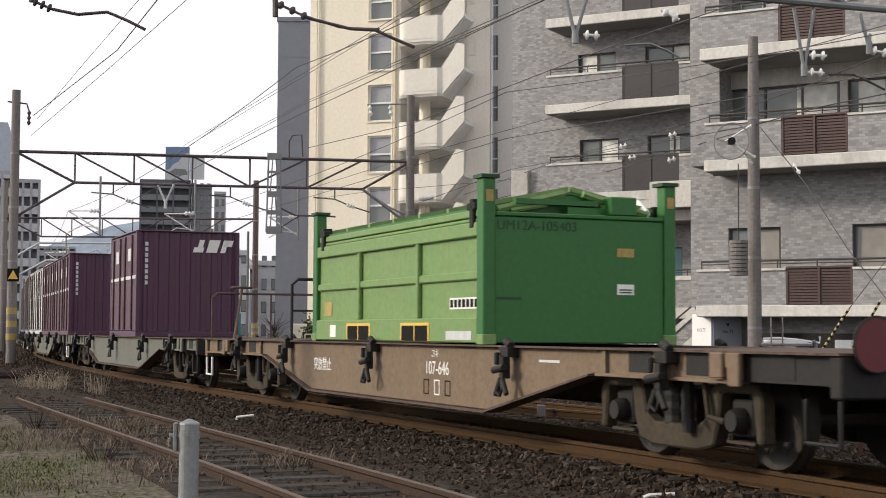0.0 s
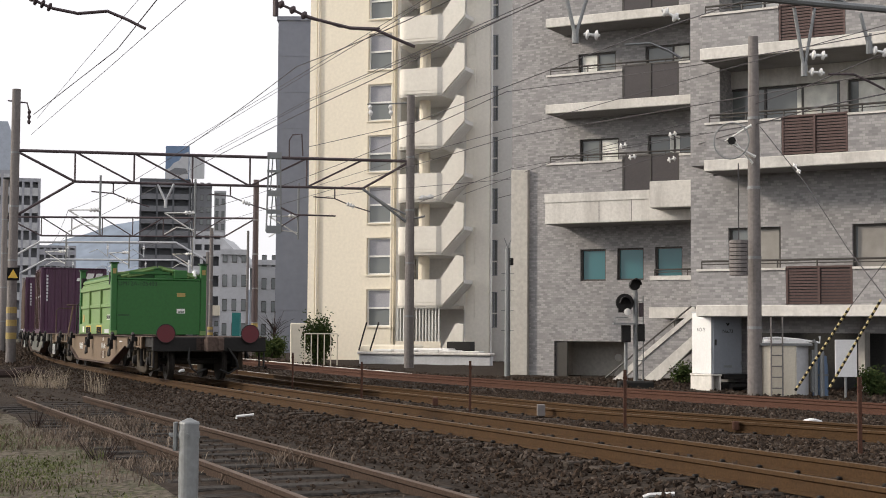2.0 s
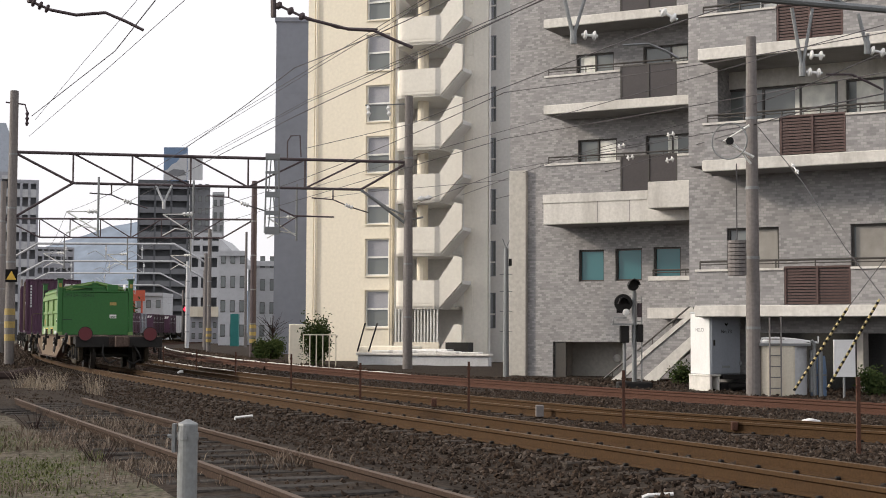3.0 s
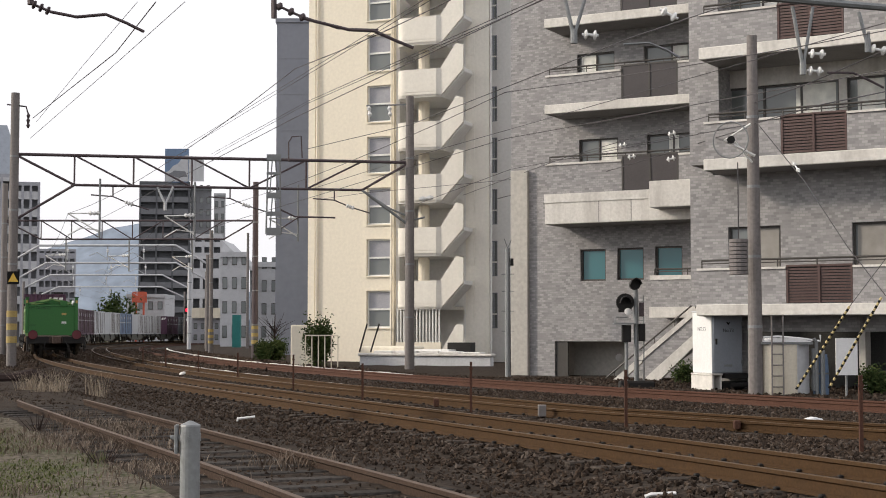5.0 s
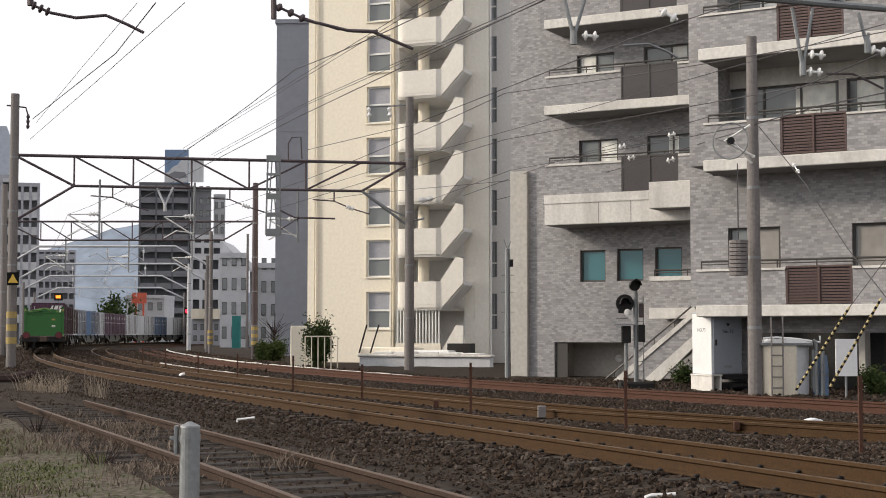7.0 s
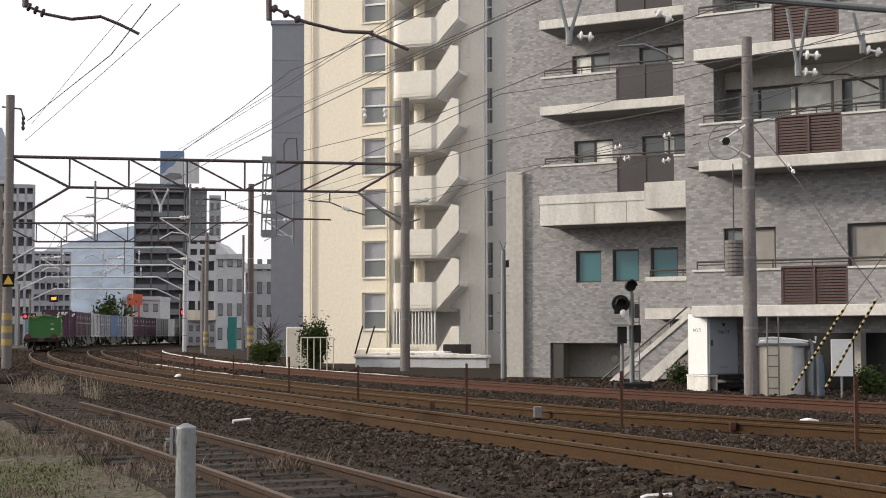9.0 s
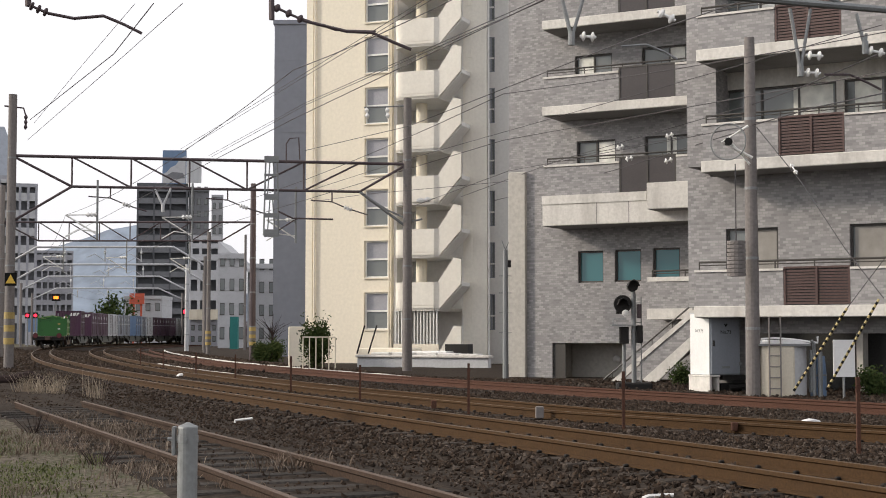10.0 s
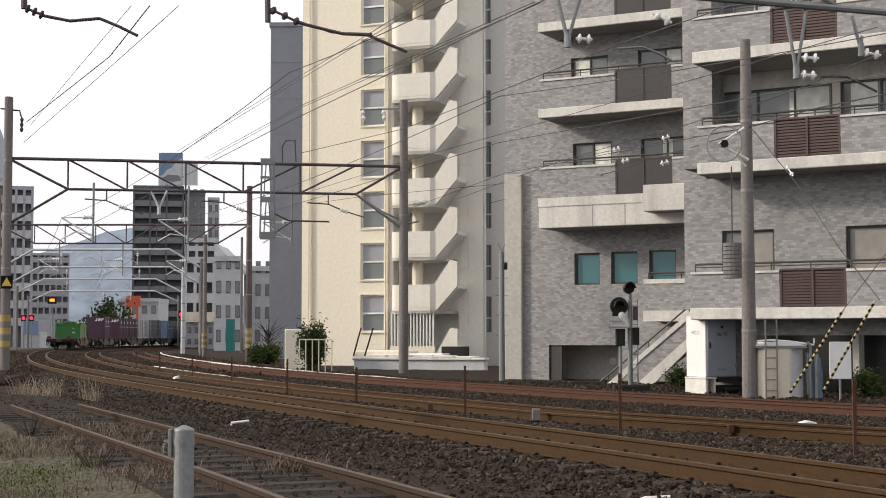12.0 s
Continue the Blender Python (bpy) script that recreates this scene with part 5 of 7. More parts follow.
def box_container(color, label, logo=True):
    L, W, H = 1.857, 1.225, 2.5
    c = thing("box_container", None, label, "container", group="box containers on the train")
    part("body", Shape().box(-L + 0.06, L - 0.06, -W + 0.05, W - 0.05, 0.12, H - 0.04), color, c)
    part("base_frame", Shape().box(-L, L, -W, W, 0.0, 0.118), color, c, "", 0.01)
    part("roof", Shape().box(-L, L, -W, W, H - 0.038, H), color, c, "", 0.015)
    for x in (-1, 1):
        for y in (-1, 1):
            part("corner_post", Shape().box(*sorted((x * L, x * (L - 0.1))), *sorted((y * W, y * (W - 0.1))), 0.12, H - 0.04), color, c, "", 0.01)
        for i in range(9):
            y = -W + 0.22 + i * (2 * W - 0.44) / 8
            part("end_corrugation", Shape().plate([(x * (L - 0.061), y - 0.07), (x * (L - 0.03), y - 0.035), (x * (L - 0.03), y + 0.035), (x * (L - 0.061), y + 0.07)], "z", 0.13, H - 0.05), color, c)
    for y in (-1, 1):
        a, b = sorted((y * (W - 0.048), y * (W - 0.01)))
        for i in (-1, 1):
            d = part("door", Shape().box(*sorted((i * 0.02, i * (L - 0.12))), a, b, 0.14, H - 0.06), color, c, "", 0.01)
            part("lock_rod", Shape().rod((i * 0.35, y * (W + 0.01), 0.16), (i * 0.35, y * (W + 0.01), H - 0.1), 0.022).rod((i * 1.3, y * (W + 0.01), 0.16), (i * 1.3, y * (W + 0.01), H - 0.1), 0.022), M_DECK, d)
            for z in (1.25,):
                part("door_plate", Shape().box(i * 0.85 - 0.2, i * 0.85 + 0.2, *sorted((y * (W - 0.008), y * (W - 0.004))), z + 0.55, z + 0.85), M_CGREY, d)
        part("waist_stripe", Shape().box(-L + 0.12, L - 0.12, *sorted((y * (W - 0.009), y * (W - 0.004))), 1.36, 1.44), M_CGREY, c)
    if logo:
        e = -L + 0.027
        for y0, z0, w, h in [(-0.1, 2.0, 0.24, 0.12), (-0.22, 2.12, 0.12, 0.18), (-0.42, 2.0, 0.26, 0.3), (-0.76, 2.0, 0.12, 0.3), (-0.88, 2.15, 0.16, 0.15)]:
            part("logo_shape", Shape().plate([(y0, z0), (y0 - w, z0), (y0 - w - h * 0.3, z0 + h), (y0 - h * 0.3, z0 + h)], "x", e - 0.006, e - 0.001), M_WHITE, c)
        for i in range(8):
            z = 2.22 - i * 0.13
            part("number_bar", Shape().box(e - 0.005, e, 0.95, 1.02, z - 0.09, z), M_CGREY, c)
    return c


TRAIN = []        # (thing, metres from the train's tail point to its middle, height)
WHEELS = []


def build_train():
    w, wh = flat_wagon("dusty brown flat container wagon with two red tail discs", M_WAGON, True, True)
    TRAIN.append((w, 3.03, 0.0))
    WHEELS.extend(wh)
    TRAIN.append((green_container(), 3.03, 1.0))
    proto, wh2 = flat_wagon("dusty grey flat container wagon", M_WAGONGREY)
    WHEELS.extend(wh2)
    boxes = {"p": box_container(M_PURPLE, "maroon steel box container with white marks"), "g": box_container(M_CGREY, "pale grey steel box container", False),
             "b": box_container(M_CBLUE, "blue steel box container", False), "s": box_container(M_CSLATE, "slate grey steel box container", False)}
    used = set()
    plan = ["--p--", "pppgg", "ss-bs", "gpppp", "gg-gg", "bb-gg", "gg-pp", "s-pp-", "p-gb-", "gg-bb"]
    for k, slots in enumerate(plan):
        mid = 3.03 + PITCH * (k + 1)
        TRAIN.append((proto if k == 0 else copy_thing(proto, Matrix.Identity(4)), mid, 0.0))
        for i, q in enumerate(slots):
            if q == "-":
                continue
            ob = boxes[q] if q not in used else copy_thing(boxes[q], Matrix.Identity(4))
            used.add(q)
            TRAIN.append((ob, mid + (i - 2) * 3.8 - (0.55 if k == 0 else 0.9), 1.0))


build_train()

# ---------------------------------------------------------------- masts, beams and wires
def mast(x, y, z0, z1, r0, r1, label="weathered concrete overhead line mast", mat=None):
    m = thing("line_mast", pose(x, y, 0), label, "mast", group="overhead line masts")
    part("shaft", Shape().rod((0, 0, z0), (0, 0, z1), r0, 16, r1), mat or M_POLE, m, smooth=False)
    for k in range(1, 5):
        z = z0 + (z1 - z0) * k / 5.2
        r = r0 + (r1 - r0) * k / 5.2
        part("clamp_band", Shape().rod((0, 0, z), (0, 0, z + 0.07), r + 0.012, 16), M_STEEL, m)
    return m


def insulator(a, b, r, label="white porcelain insulator string", n=4):
    sh = Shape()
    a, b = Vector(a), Vector(b)
    radii = []
    for i in range(n):
        radii += [r * 0.3, r * 0.3, r * 0.95, r, r * 0.3, r * 0.3]
    sh.disc_stack(a, b, radii, 12)
    return solo("insulator", sh, M_PORCELAIN, label, "insulator", group="insulators")


def gantry(a, b, z_top, z_low, bays, mat, label, r=0.06, knee=True):
    """A lattice beam between two masts at a and b."""
    g = thing("gantry_beam", None, label, "gantry", group="overhead line gantries")
    a, b = Vector(a), Vector(b)
    pt = lambda f, z: Vector((a.x + (b.x - a.x) * f, a.y + (b.y - a.y) * f, z))
    part("top_chord", Shape().rod(pt(0, z_top), pt(1, z_top), r), mat, g)
    part("bottom_chord", Shape().rod(pt(0.146, z_low), pt(0.874, z_low), r * 0.85), mat, g)
    for i in range(bays):
        f0, f1 = 0.146 + 0.728 * i / bays, 0.146 + 0.728 * (i + 1) / bays
        part("brace", Shape().rod(pt(f0, z_low), pt(f0, z_top), r * 0.6), mat, g)
        part("brace", Shape().rod(pt(f0, z_top), pt(f1, z_low), r * 0.6) if i < bays / 2 else Shape().rod(pt(f0, z_low), pt(f1, z_top), r * 0.6), mat, g)
    part("brace", Shape().rod(pt(0.0, z_top), pt(0.146, z_low), r * 0.8), mat, g)
    part("brace", Shape().rod(pt(1.0, z_top), pt(0.874, z_low), r * 0.8), mat, g)
    if knee:
        part("knee_brace", Shape().rod(pt(0.0, z_low - 1.5), pt(0.146, z_low), r * 0.8), mat, g)
        part("knee_brace", Shape().rod(pt(1.0, z_low - 1.5), pt(0.874, z_low), r * 0.9), M_STEEL, g)
    return g


def wire(pts, r, sag=0.0, label="thin dark overhead wire", n=10):
    sh = Shape()
    run = [Vector(pts[0])]
    for a, b in zip(pts, pts[1:]):
        a, b = Vector(a), Vector(b)
        run += [a.lerp(b, i / n) - Vector((0, 0, sag * 4 * (i / n) * (1 - i / n))) for i in range(1, n + 1)]
    sh.path(run, r * 0.8, 5)
    return solo("overhead_wire", sh, M_WIRE, label, "wire", group="overhead wires")


# first portal, sixty metres off
mast(-17.47, 60, -0.5, 10.93, 0.2, 0.17)
mast(-1.42, 63, -0.5, 11.27, 0.21, 0.17)
gantry((-17.47, 60, 0), (-1.42, 63, 0), 8.42, 7.2, 5, M_DARKSTEEL, "dark steel lattice gantry beam across the tracks", 0.065)
lad = thing("lattice_drop_frame", pose(-7.12, 61.93, 0, 0, 0, 10.6), "galvanised lattice drop frame hanging from a gantry", "drop frame")
z_hi, z_lo = 8.5, 5.28
for x in (-1, 1):
    part("stile", Shape().path([(x * 0.24, -0.08, z_hi), (x * 0.31, -0.08, z_lo)], 0.04), M_STEEL, lad)
    part("inner_bar", Shape().path([(x * 0.06, -0.08, z_hi), (x * 0.16, -0.08, z_lo + 1.7)], 0.028), M_STEEL, lad)
    part("inner_bar", Shape().path([(x * 0.05, -0.08, z_lo + 1.6), (x * 0.15, -0.08, z_lo + 0.15)], 0.028), M_STEEL, lad)
for z, t in ((z_hi, 0.13), (z_lo + 2.55, 0.05), (z_lo + 1.62, 0.12), (z_lo + 0.85, 0.09), (z_lo + 0.1, 0.16)):
    part("plate", Shape().box(-0.3, 0.3, -0.13, -0.03, z - t, z + t), M_STEEL, lad)
part("bracket_arm", Shape().path([(0.3, -0.08, 6.3), (0.9, -0.08, 6.02), (2.6, -0.08, 6.0)], 0.04).path([(0.3, -0.08, 5.5), (0.9, -0.08, 5.9), (1.1, -0.08, 6.0)], 0.03), M_DARKSTEEL, lad)
vb = thing("drop_bracket", None, "galvanised V-shaped drop bracket", "bracket", group="drop brackets")
part("strut", Shape().rod((-11.85, 61.05, 7.2), (-11.5, 61.05, 6.45), 0.045), M_PALESTEEL, vb)
part("strut", Shape().rod((-11.18, 61.1, 7.2), (-11.5, 61.05, 6.45), 0.045), M_PALESTEEL, vb)
part("shoe", Shape().rod((-11.5, 61.05, 6.5), (-11.5, 61.05, 6.2), 0.07), M_PALESTEEL, vb)
for px in (-8.9, -13.6, -4.6):
    py = 60 + (px + 17.47) * 3 / 16.05
    st = thing("cantilever", None, "dark steel arm slung under a gantry beam", "cantilever", group="wire cantilevers")
    part("hanger", Shape().rod((px, py, 7.2), (px, py, 6.75), 0.03), M_DARKSTEEL, st)
    part("tube", Shape().path([(px - 0.9, py, 6.82), (px, py, 6.75), (px + 0.7, py, 6.45), (px + 1.5, py, 6.2)], 0.03), M_DARKSTEEL, st)
    part("insulator", Shape().disc_stack((px + 0.5, py, 6.53), (px + 0.85, py, 6.4), [0.03, 0.1, 0.04, 0.1, 0.04, 0.1, 0.03], 8), M_PORCELAIN, st)
# second portal and the ones beyond
mast(-11.56, 91, -0.5, 10.45, 0.2, 0.17, mat=M_DARKSTEEL)
mast(-27.04, 91, -0.5, 10.36, 0.2, 0.17)
gantry((-27.04, 91, 0), (-11.56, 91, 0), 8.06, 6.91, 6, M_DARKSTEEL, "dark lattice gantry beam farther along the line", 0.06, False)
def portal_frame(x0, x1, y, zt, drop):
    """Pale steel portal: two posts, sloping knees and a plain beam."""
    g = thing("portal_frame", None, "pale galvanised portal frame across the tracks", "gantry", group="far portal frames")
    w = x1 - x0
    for x in (x0, x1):
        part("post", Shape().rod((x, y, -0.5), (x, y, zt - drop + 0.8), 0.16, 10), M_POLE, g)
    part("beam", Shape().path([(x0, y, zt - drop), (x0 + w * 0.16, y, zt), (x1 - w * 0.16, y, zt), (x1, y, zt - drop)], 0.1, 8), M_PALESTEEL, g)
    for f in (0.3, 0.5, 0.68):
        x = x0 + w * f
        part("drop_post", Shape().rod((x, y, zt), (x, y, zt - 1.3), 0.05), M_PALESTEEL, g)
        part("hanger", Shape().path([(x, y, zt - 1.2), (x - 0.9, y, zt - 0.6), (x - 1.6, y, zt - 0.9)], 0.035), M_PALESTEEL, g)
        part("insulator", Shape().disc_stack((x, y, zt - 0.3), (x, y, zt - 0.6), [0.05, 0.12, 0.06, 0.12, 0.05], 8), M_PORCELAIN, g)


portal_frame(-37.75, -20.37, 128, 8.72, 1.6)
portal_frame(-43.38, -23.98, 150, 8.25, 1.7)
portal_frame(-50.46, -30.63, 178, 8.14, 1.6)
portal_frame(-56.55, -35.75, 205, 7.56, 1.5)
mast(-23.99, 140, -0.5, 7.79, 0.2, 0.18, "pale steel signal mast", M_PALESTEEL)
mast(-17.25, 110, -0.5, 8.78, 0.16, 0.14)
mast(-19.81, 150, -0.5, 11.29, 0.15, 0.12)
for x, d, z0, z1 in ((-17.47, 60, 0.74, 2.04), (-11.56, 91, 0.48, 1.59), (-17.25, 110, 0.37, 1.42)):
    sl = thing("guard_sleeve", pose(x, d, 0), "yellow and black striped guard sleeve on a mast", "guard sleeve", group="mast guard sleeves")
    for i in range(5):
        a, b = z0 + (z1 - z0) * i / 5, z0 + (z1 - z0) * (i + 1) / 5
        part("stripe", Shape().rod((0, 0, a), (0, 0, b), 0.215, 16), M_FADEDYELLOW if i % 2 == 0 else M_POLE, sl)
xa = thing("mast_arm", None, "dark steel arm with an insulator on a mast", "cross arm", group="mast cross arms")
part("arm", Shape().path([(-17.81, 60.0, 10.46), (-17.03, 60.0, 10.37), (-16.92, 60.0, 10.0)], 0.035), M_DARKSTEEL, xa)
part("insulator", Shape().disc_stack((-16.93, 60.0, 10.1), (-16.94, 60.0, 9.49), [0.03, 0.08, 0.04, 0.08, 0.04, 0.08, 0.03], 8), M_DARKSTEEL, xa)
xa = thing("mast_arm", None, "steel cross arm with pale insulators on a mast", "cross arm", group="mast cross arms")
part("arm", Shape().path([(-3.29, 63.00, 10.87), (-1.40, 63.00, 10.93)], 0.035), M_STEEL, xa)
part("insulator", Shape().disc_stack((-3.18, 63.00, 10.87), (-3.13, 63.00, 10.38), [0.03, 0.1, 0.04, 0.1, 0.03], 8), M_PORCELAIN, xa)
part("insulator", Shape().disc_stack((-2.31, 63.00, 10.87), (-2.26, 63.00, 10.39), [0.03, 0.1, 0.04, 0.1, 0.03], 8), M_PORCELAIN, xa)
xa = thing("mast_arm", None, "steel cross arm with pale insulators on a mast", "cross arm", group="mast cross arms")
part("arm", Shape().path([(-3.50, 63.00, 7.24), (-2.28, 63.00, 6.45), (-1.19, 63.00, 5.97), (-0.78, 63.00, 6.07)], 0.045), M_STEEL, xa)
part("insulator", Shape().disc_stack((-1.03, 63.00, 6.84), (-0.40, 63.00, 6.92), [0.05, 0.12, 0.06, 0.12, 0.05], 8), M_PORCELAIN, xa)
loop = thing("hook_arm", None, "dark bent steel hook above the gantry", "hook arm")
part("tube", Shape().path([(-6.29, 60.0, 8.11), (-6.3, 60.0, 8.9), (-6.16, 60.0, 9.13), (-5.79, 60.0, 9.16), (-5.74, 60.0, 8.26)], 0.03), M_DARKSTEEL, loop)
# tall concrete pole beside the apartment house
PX, PY = 7.8, 37.0
pole = mast(PX, PY, -0.5, 8.63, 0.19, 0.13, "tall concrete pole with steel bands and a balance weight")
wt = thing("balance_weight", pose(7.33, 36.6, 0), "stack of grey cast tensioning weights on a rod", "weight")
zw0, zw1 = 2.58, 3.47
for i in range(9):
    z = zw0 + (zw1 - zw0) * i / 9
    part("weight_disc", Shape().rod((0, 0, z), (0, 0, z + (zw1 - zw0) / 9 - 0.015), 0.23, 14), M_POLE, wt)
part("weight_rod", Shape().rod((0, 0, zw0), (0, 0, 5.37), 0.015), M_WIRE, wt)
wh_t = thing("tension_wheel", pose(7.16, 36.6, 5.93), "steel tensioning wheel on a forked bracket", "wheel")
part("rim", Shape().ring((0, 0, 0), (0.55, 1, 0), 0.45, 0.02, 24), M_STEEL, wh_t)
part("fork", Shape().path([(0.6, 0, -0.4), (-0.15, 0, 0.0), (0.5, 0, 0.4)], 0.04).path([(0.55, 0.1, -0.55), (0.1, 0, -0.05)], 0.03), M_WINWHITE, wh_t)
part("hub", Shape().rod((0, -0.08, 0), (0, 0.08, 0), 0.1), M_UNDER, wh_t)
# near gantry overhead
gantry((-7.91, 22, 0), (9.79, 28, 0), 7.24, 7.79, 9, M_STEEL, "galvanised lattice beam of the near gantry overhead", 0.07, False)
mast(-7.91, 22, -0.5, 9.5, 0.2, 0.17)
mast(9.79, 28, -0.5, 9.5, 0.2, 0.17)
drops = [((2.28, 25.48, 6.28), (2.01, 25.48, 7.43), (2.62, 25.48, 7.44)), ((6.62, 26.96, 5.99), (6.44, 26.96, 7.14), (6.82, 26.96, 7.13)), ((7.82, 26.96, 6.41), (7.66, 26.96, 7.04), (7.84, 26.96, 6.67))]
for foot, a, b in drops:
    t = thing("drop_bracket", None, "galvanised V-shaped drop bracket", "bracket", group="drop brackets")
    part("strut", Shape().rod(a, foot, 0.035), M_STEEL, t)
    part("strut", Shape().rod(b, foot, 0.03), M_STEEL, t)
    part("shoe", Shape().rod(Vector(foot) - Vector((0, 0, 0.12)), Vector(foot) + Vector((0, 0, 0.12)), 0.06), M_STEEL, t)
for a, b in [((2.42, 25.48, 6.32), (2.71, 25.48, 6.30)), ((6.72, 26.96, 6.27), (7.04, 26.96, 6.25)), ((6.69, 26.96, 5.95), (6.99, 26.96, 5.93)), ((7.84, 26.96, 6.37), (8.18, 26.96, 6.30)), ((3.78, 25.48, 6.76), (4.09, 25.48, 6.59))]:
    insulator(a, b, 0.09, n=2)
for a, b in [((-2.74, 23.83, 6.48), (-2.21, 23.83, 6.23)), ((-6.34, 22.53, 6.20), (-6.04, 22.53, 6.07))]:
    insulator(a, b, 0.07, "dark brown porcelain insulator string", 3).data.materials[0] = M_DARKSTEEL
arm = thing("cantilever", None, "dark steel pull-off arm of the overhead line", "cantilever", group="wire cantilevers")
part("tube", Shape().path([(-2.21, 23.83, 6.23), (-1.53, 23.83, 6.06), (-1.12, 23.83, 6.04), (-0.79, 23.83, 5.89), (-0.48, 23.83, 5.76)], 0.028), M_DARKSTEEL, arm)
part("stay", Shape().path([(-2.26, 23.83, 6.27), (-1.71, 23.83, 6.08), (-1.05, 23.83, 6.06)], 0.016), M_DARKSTEEL, arm)
arm = thing("cantilever", None, "dark steel pull-off arm of the overhead line", "cantilever", group="wire cantilevers")
part("tube", Shape().path([(-6.04, 22.53, 6.07), (-5.64, 22.53, 5.99), (-5.19, 22.53, 6.03), (-4.88, 22.53, 5.90), (-4.60, 22.53, 5.76)], 0.026), M_DARKSTEEL, arm)
solo("drop_tube", Shape().path([(-2.77, 23.83, 7.56), (-2.75, 23.83, 6.25)], 0.05), M_DARKSTEEL, "dark steel drop tube under the gantry", "drop tube")
arm = thing("cantilever", None, "pale steel registration arm over the wire", "cantilever", group="wire cantilevers")
part("tube", Shape().path([(3.14, 25.48, 6.14), (3.58, 25.48, 6.17), (3.88, 25.48, 6.05), (4.12, 25.48, 5.91)], 0.022), M_STEEL, arm)
arm = thing("cantilever", None, "dark registration arm over the wire", "cantilever", group="wire cantilevers")
part("tube", Shape().path([(7.06, 26.96, 5.91), (7.53, 26.96, 5.91), (7.83, 26.96, 5.77), (8.10, 26.96, 5.63)], 0.022), M_DARKSTEEL, arm)

def hung_support(s, off, z_beam):
    """Drop tube, strut and insulated arm that hold the wire over one track."""
    base, wire_at = on_line(s, off(s) + 1.25), on_line(s, off(s))
    t = thing("cantilever", None, "pale steel wire support hanging from a gantry", "cantilever", group="wire supports")
    up = lambda p, z: (p.x, p.y, z)
    part("drop_tube", Shape().rod(up(base, z_beam + 0.2), up(base, 5.0), 0.045), M_STEEL, t)
    part("strut", Shape().rod(up(base, 5.2), up(wire_at, 5.95), 0.03), M_WINWHITE, t)
    part("registration_arm", Shape().path([up(base, 5.3), up(base.lerp(wire_at, 0.6), 5.38), up(wire_at, 5.08)], 0.025), M_WINWHITE, t)
    part("insulator", Shape().disc_stack(up(base, 6.0), up(base.lerp(wire_at, 0.35), 5.98), [0.04, 0.1, 0.05, 0.1, 0.05, 0.1, 0.04], 8), M_PORCELAIN, t)
    part("top_arm", Shape().rod(up(base.lerp(wire_at, 0.35), 5.98), up(wire_at, 5.95), 0.025), M_WINWHITE, t)


for s_at, z_beam in ((46.0, 7.2), (79.5, 6.91)):
    for off in (lambda s: 0.0, offset_b, offset_c):
        hung_support(s_at, off, z_beam)
solo("drop_tube", Shape().path([(-6.38, 22.53, 7.19), (-6.35, 22.53, 6.18)], 0.05), M_DARKSTEEL, "dark steel drop tube under the gantry", "drop tube")
# wires along the tracks
for off, zc in ((lambda s: 0.0, 0.0), (offset_b, Z_B)):
    ss = [-12, 11, 46, 77, 115, 150, 190]
    for z, r, sag in ((5.05, 0.009, 0.0), (5.95, 0.010, 0.35)):
        wire([on_line(s, off(s), z + zc) for s in ss], r, sag, "thin dark catenary wire above the track")
# feeders and line wires
feeders = [
    ((-16.84, 60.0, 9.07), (-10.52, 46.0, 9.34), (-6.7, 38.0, 9.73), 0.012),
    ((-16.75, 60.0, 9.9), (-10.27, 46.0, 9.92), (-7.07, 36.0, 9.27), 0.02),
    ((-16.6, 60.0, 9.75), (-11.28, 46.0, 9.53), (-7.52, 36.0, 9.27), 0.01),
    ((-16.08, 91.0, 12.6), (-6.74, 60.0, 11.08), (0.05, 36.0, 9.65), 0.013),
    ((-15.8, 91.0, 12.57), (-6.53, 60.0, 11.08), (0.19, 36.0, 9.62), 0.013),
    ((-14.33, 91.0, 12.19), (-5.55, 60.0, 10.58), (2.15, 32.0, 8.46), 0.014),
    ((-14.15, 91.0, 12.12), (-5.55, 60.0, 10.49), (2.27, 32.0, 8.44), 0.014),
    ((-5.72, 62.0, 8.88), (-1.21, 55.0, 8.92), (4.38, 34.0, 7.98), 0.016)]
line_wires = [
    ((4.38, 34.0, 7.98), (5.67, 27.0, 7.32), (6.44, 24.0, 7.11), 0.016),
    ((-5.7, 62.0, 7.13), (-1.14, 52.0, 7.33), (7.85, 26.0, 6.63), 0.011),
    ((0.82, 60.0, 6.74), (4.13, 50.0, 7.08), (7.83, 37.0, 6.92), 0.013),
    ((7.83, 37.0, 6.92), (8.19, 33.0, 6.72), (8.79, 28.0, 6.67), 0.018),
    ((2.77, 60.0, 7.84), (5.86, 50.0, 7.44), (7.82, 37.0, 6.39), 0.013),
    ((2.2, 60.0, 6.59), (5.86, 50.0, 6.7), (7.82, 37.0, 6.33), 0.016),
    ((7.82, 37.0, 6.39), (8.44, 33.0, 6.24), (8.78, 28.0, 5.8), 0.018),
    ((-1.02, 60.0, 6.39), (2.4, 52.0, 6.91), (7.82, 37.0, 6.39), 0.012),
    ((-6.03, 70.0, 7.45), (-3.2, 62.0, 7.03), (2.49, 54.0, 6.75), 0.012)]
for a, b, c, r in feeders + line_wires:
    wire([a, b, c], r, 0.0, "thin dark line wire", 4)
wire([(7.96, 37.0, 6.35), (8.6, 35.0, 4.72), (9.04, 33.0, 3.06), (9.29, 31.0, 1.9)], 0.014, 0.0, "slanting steel stay wire", 3)
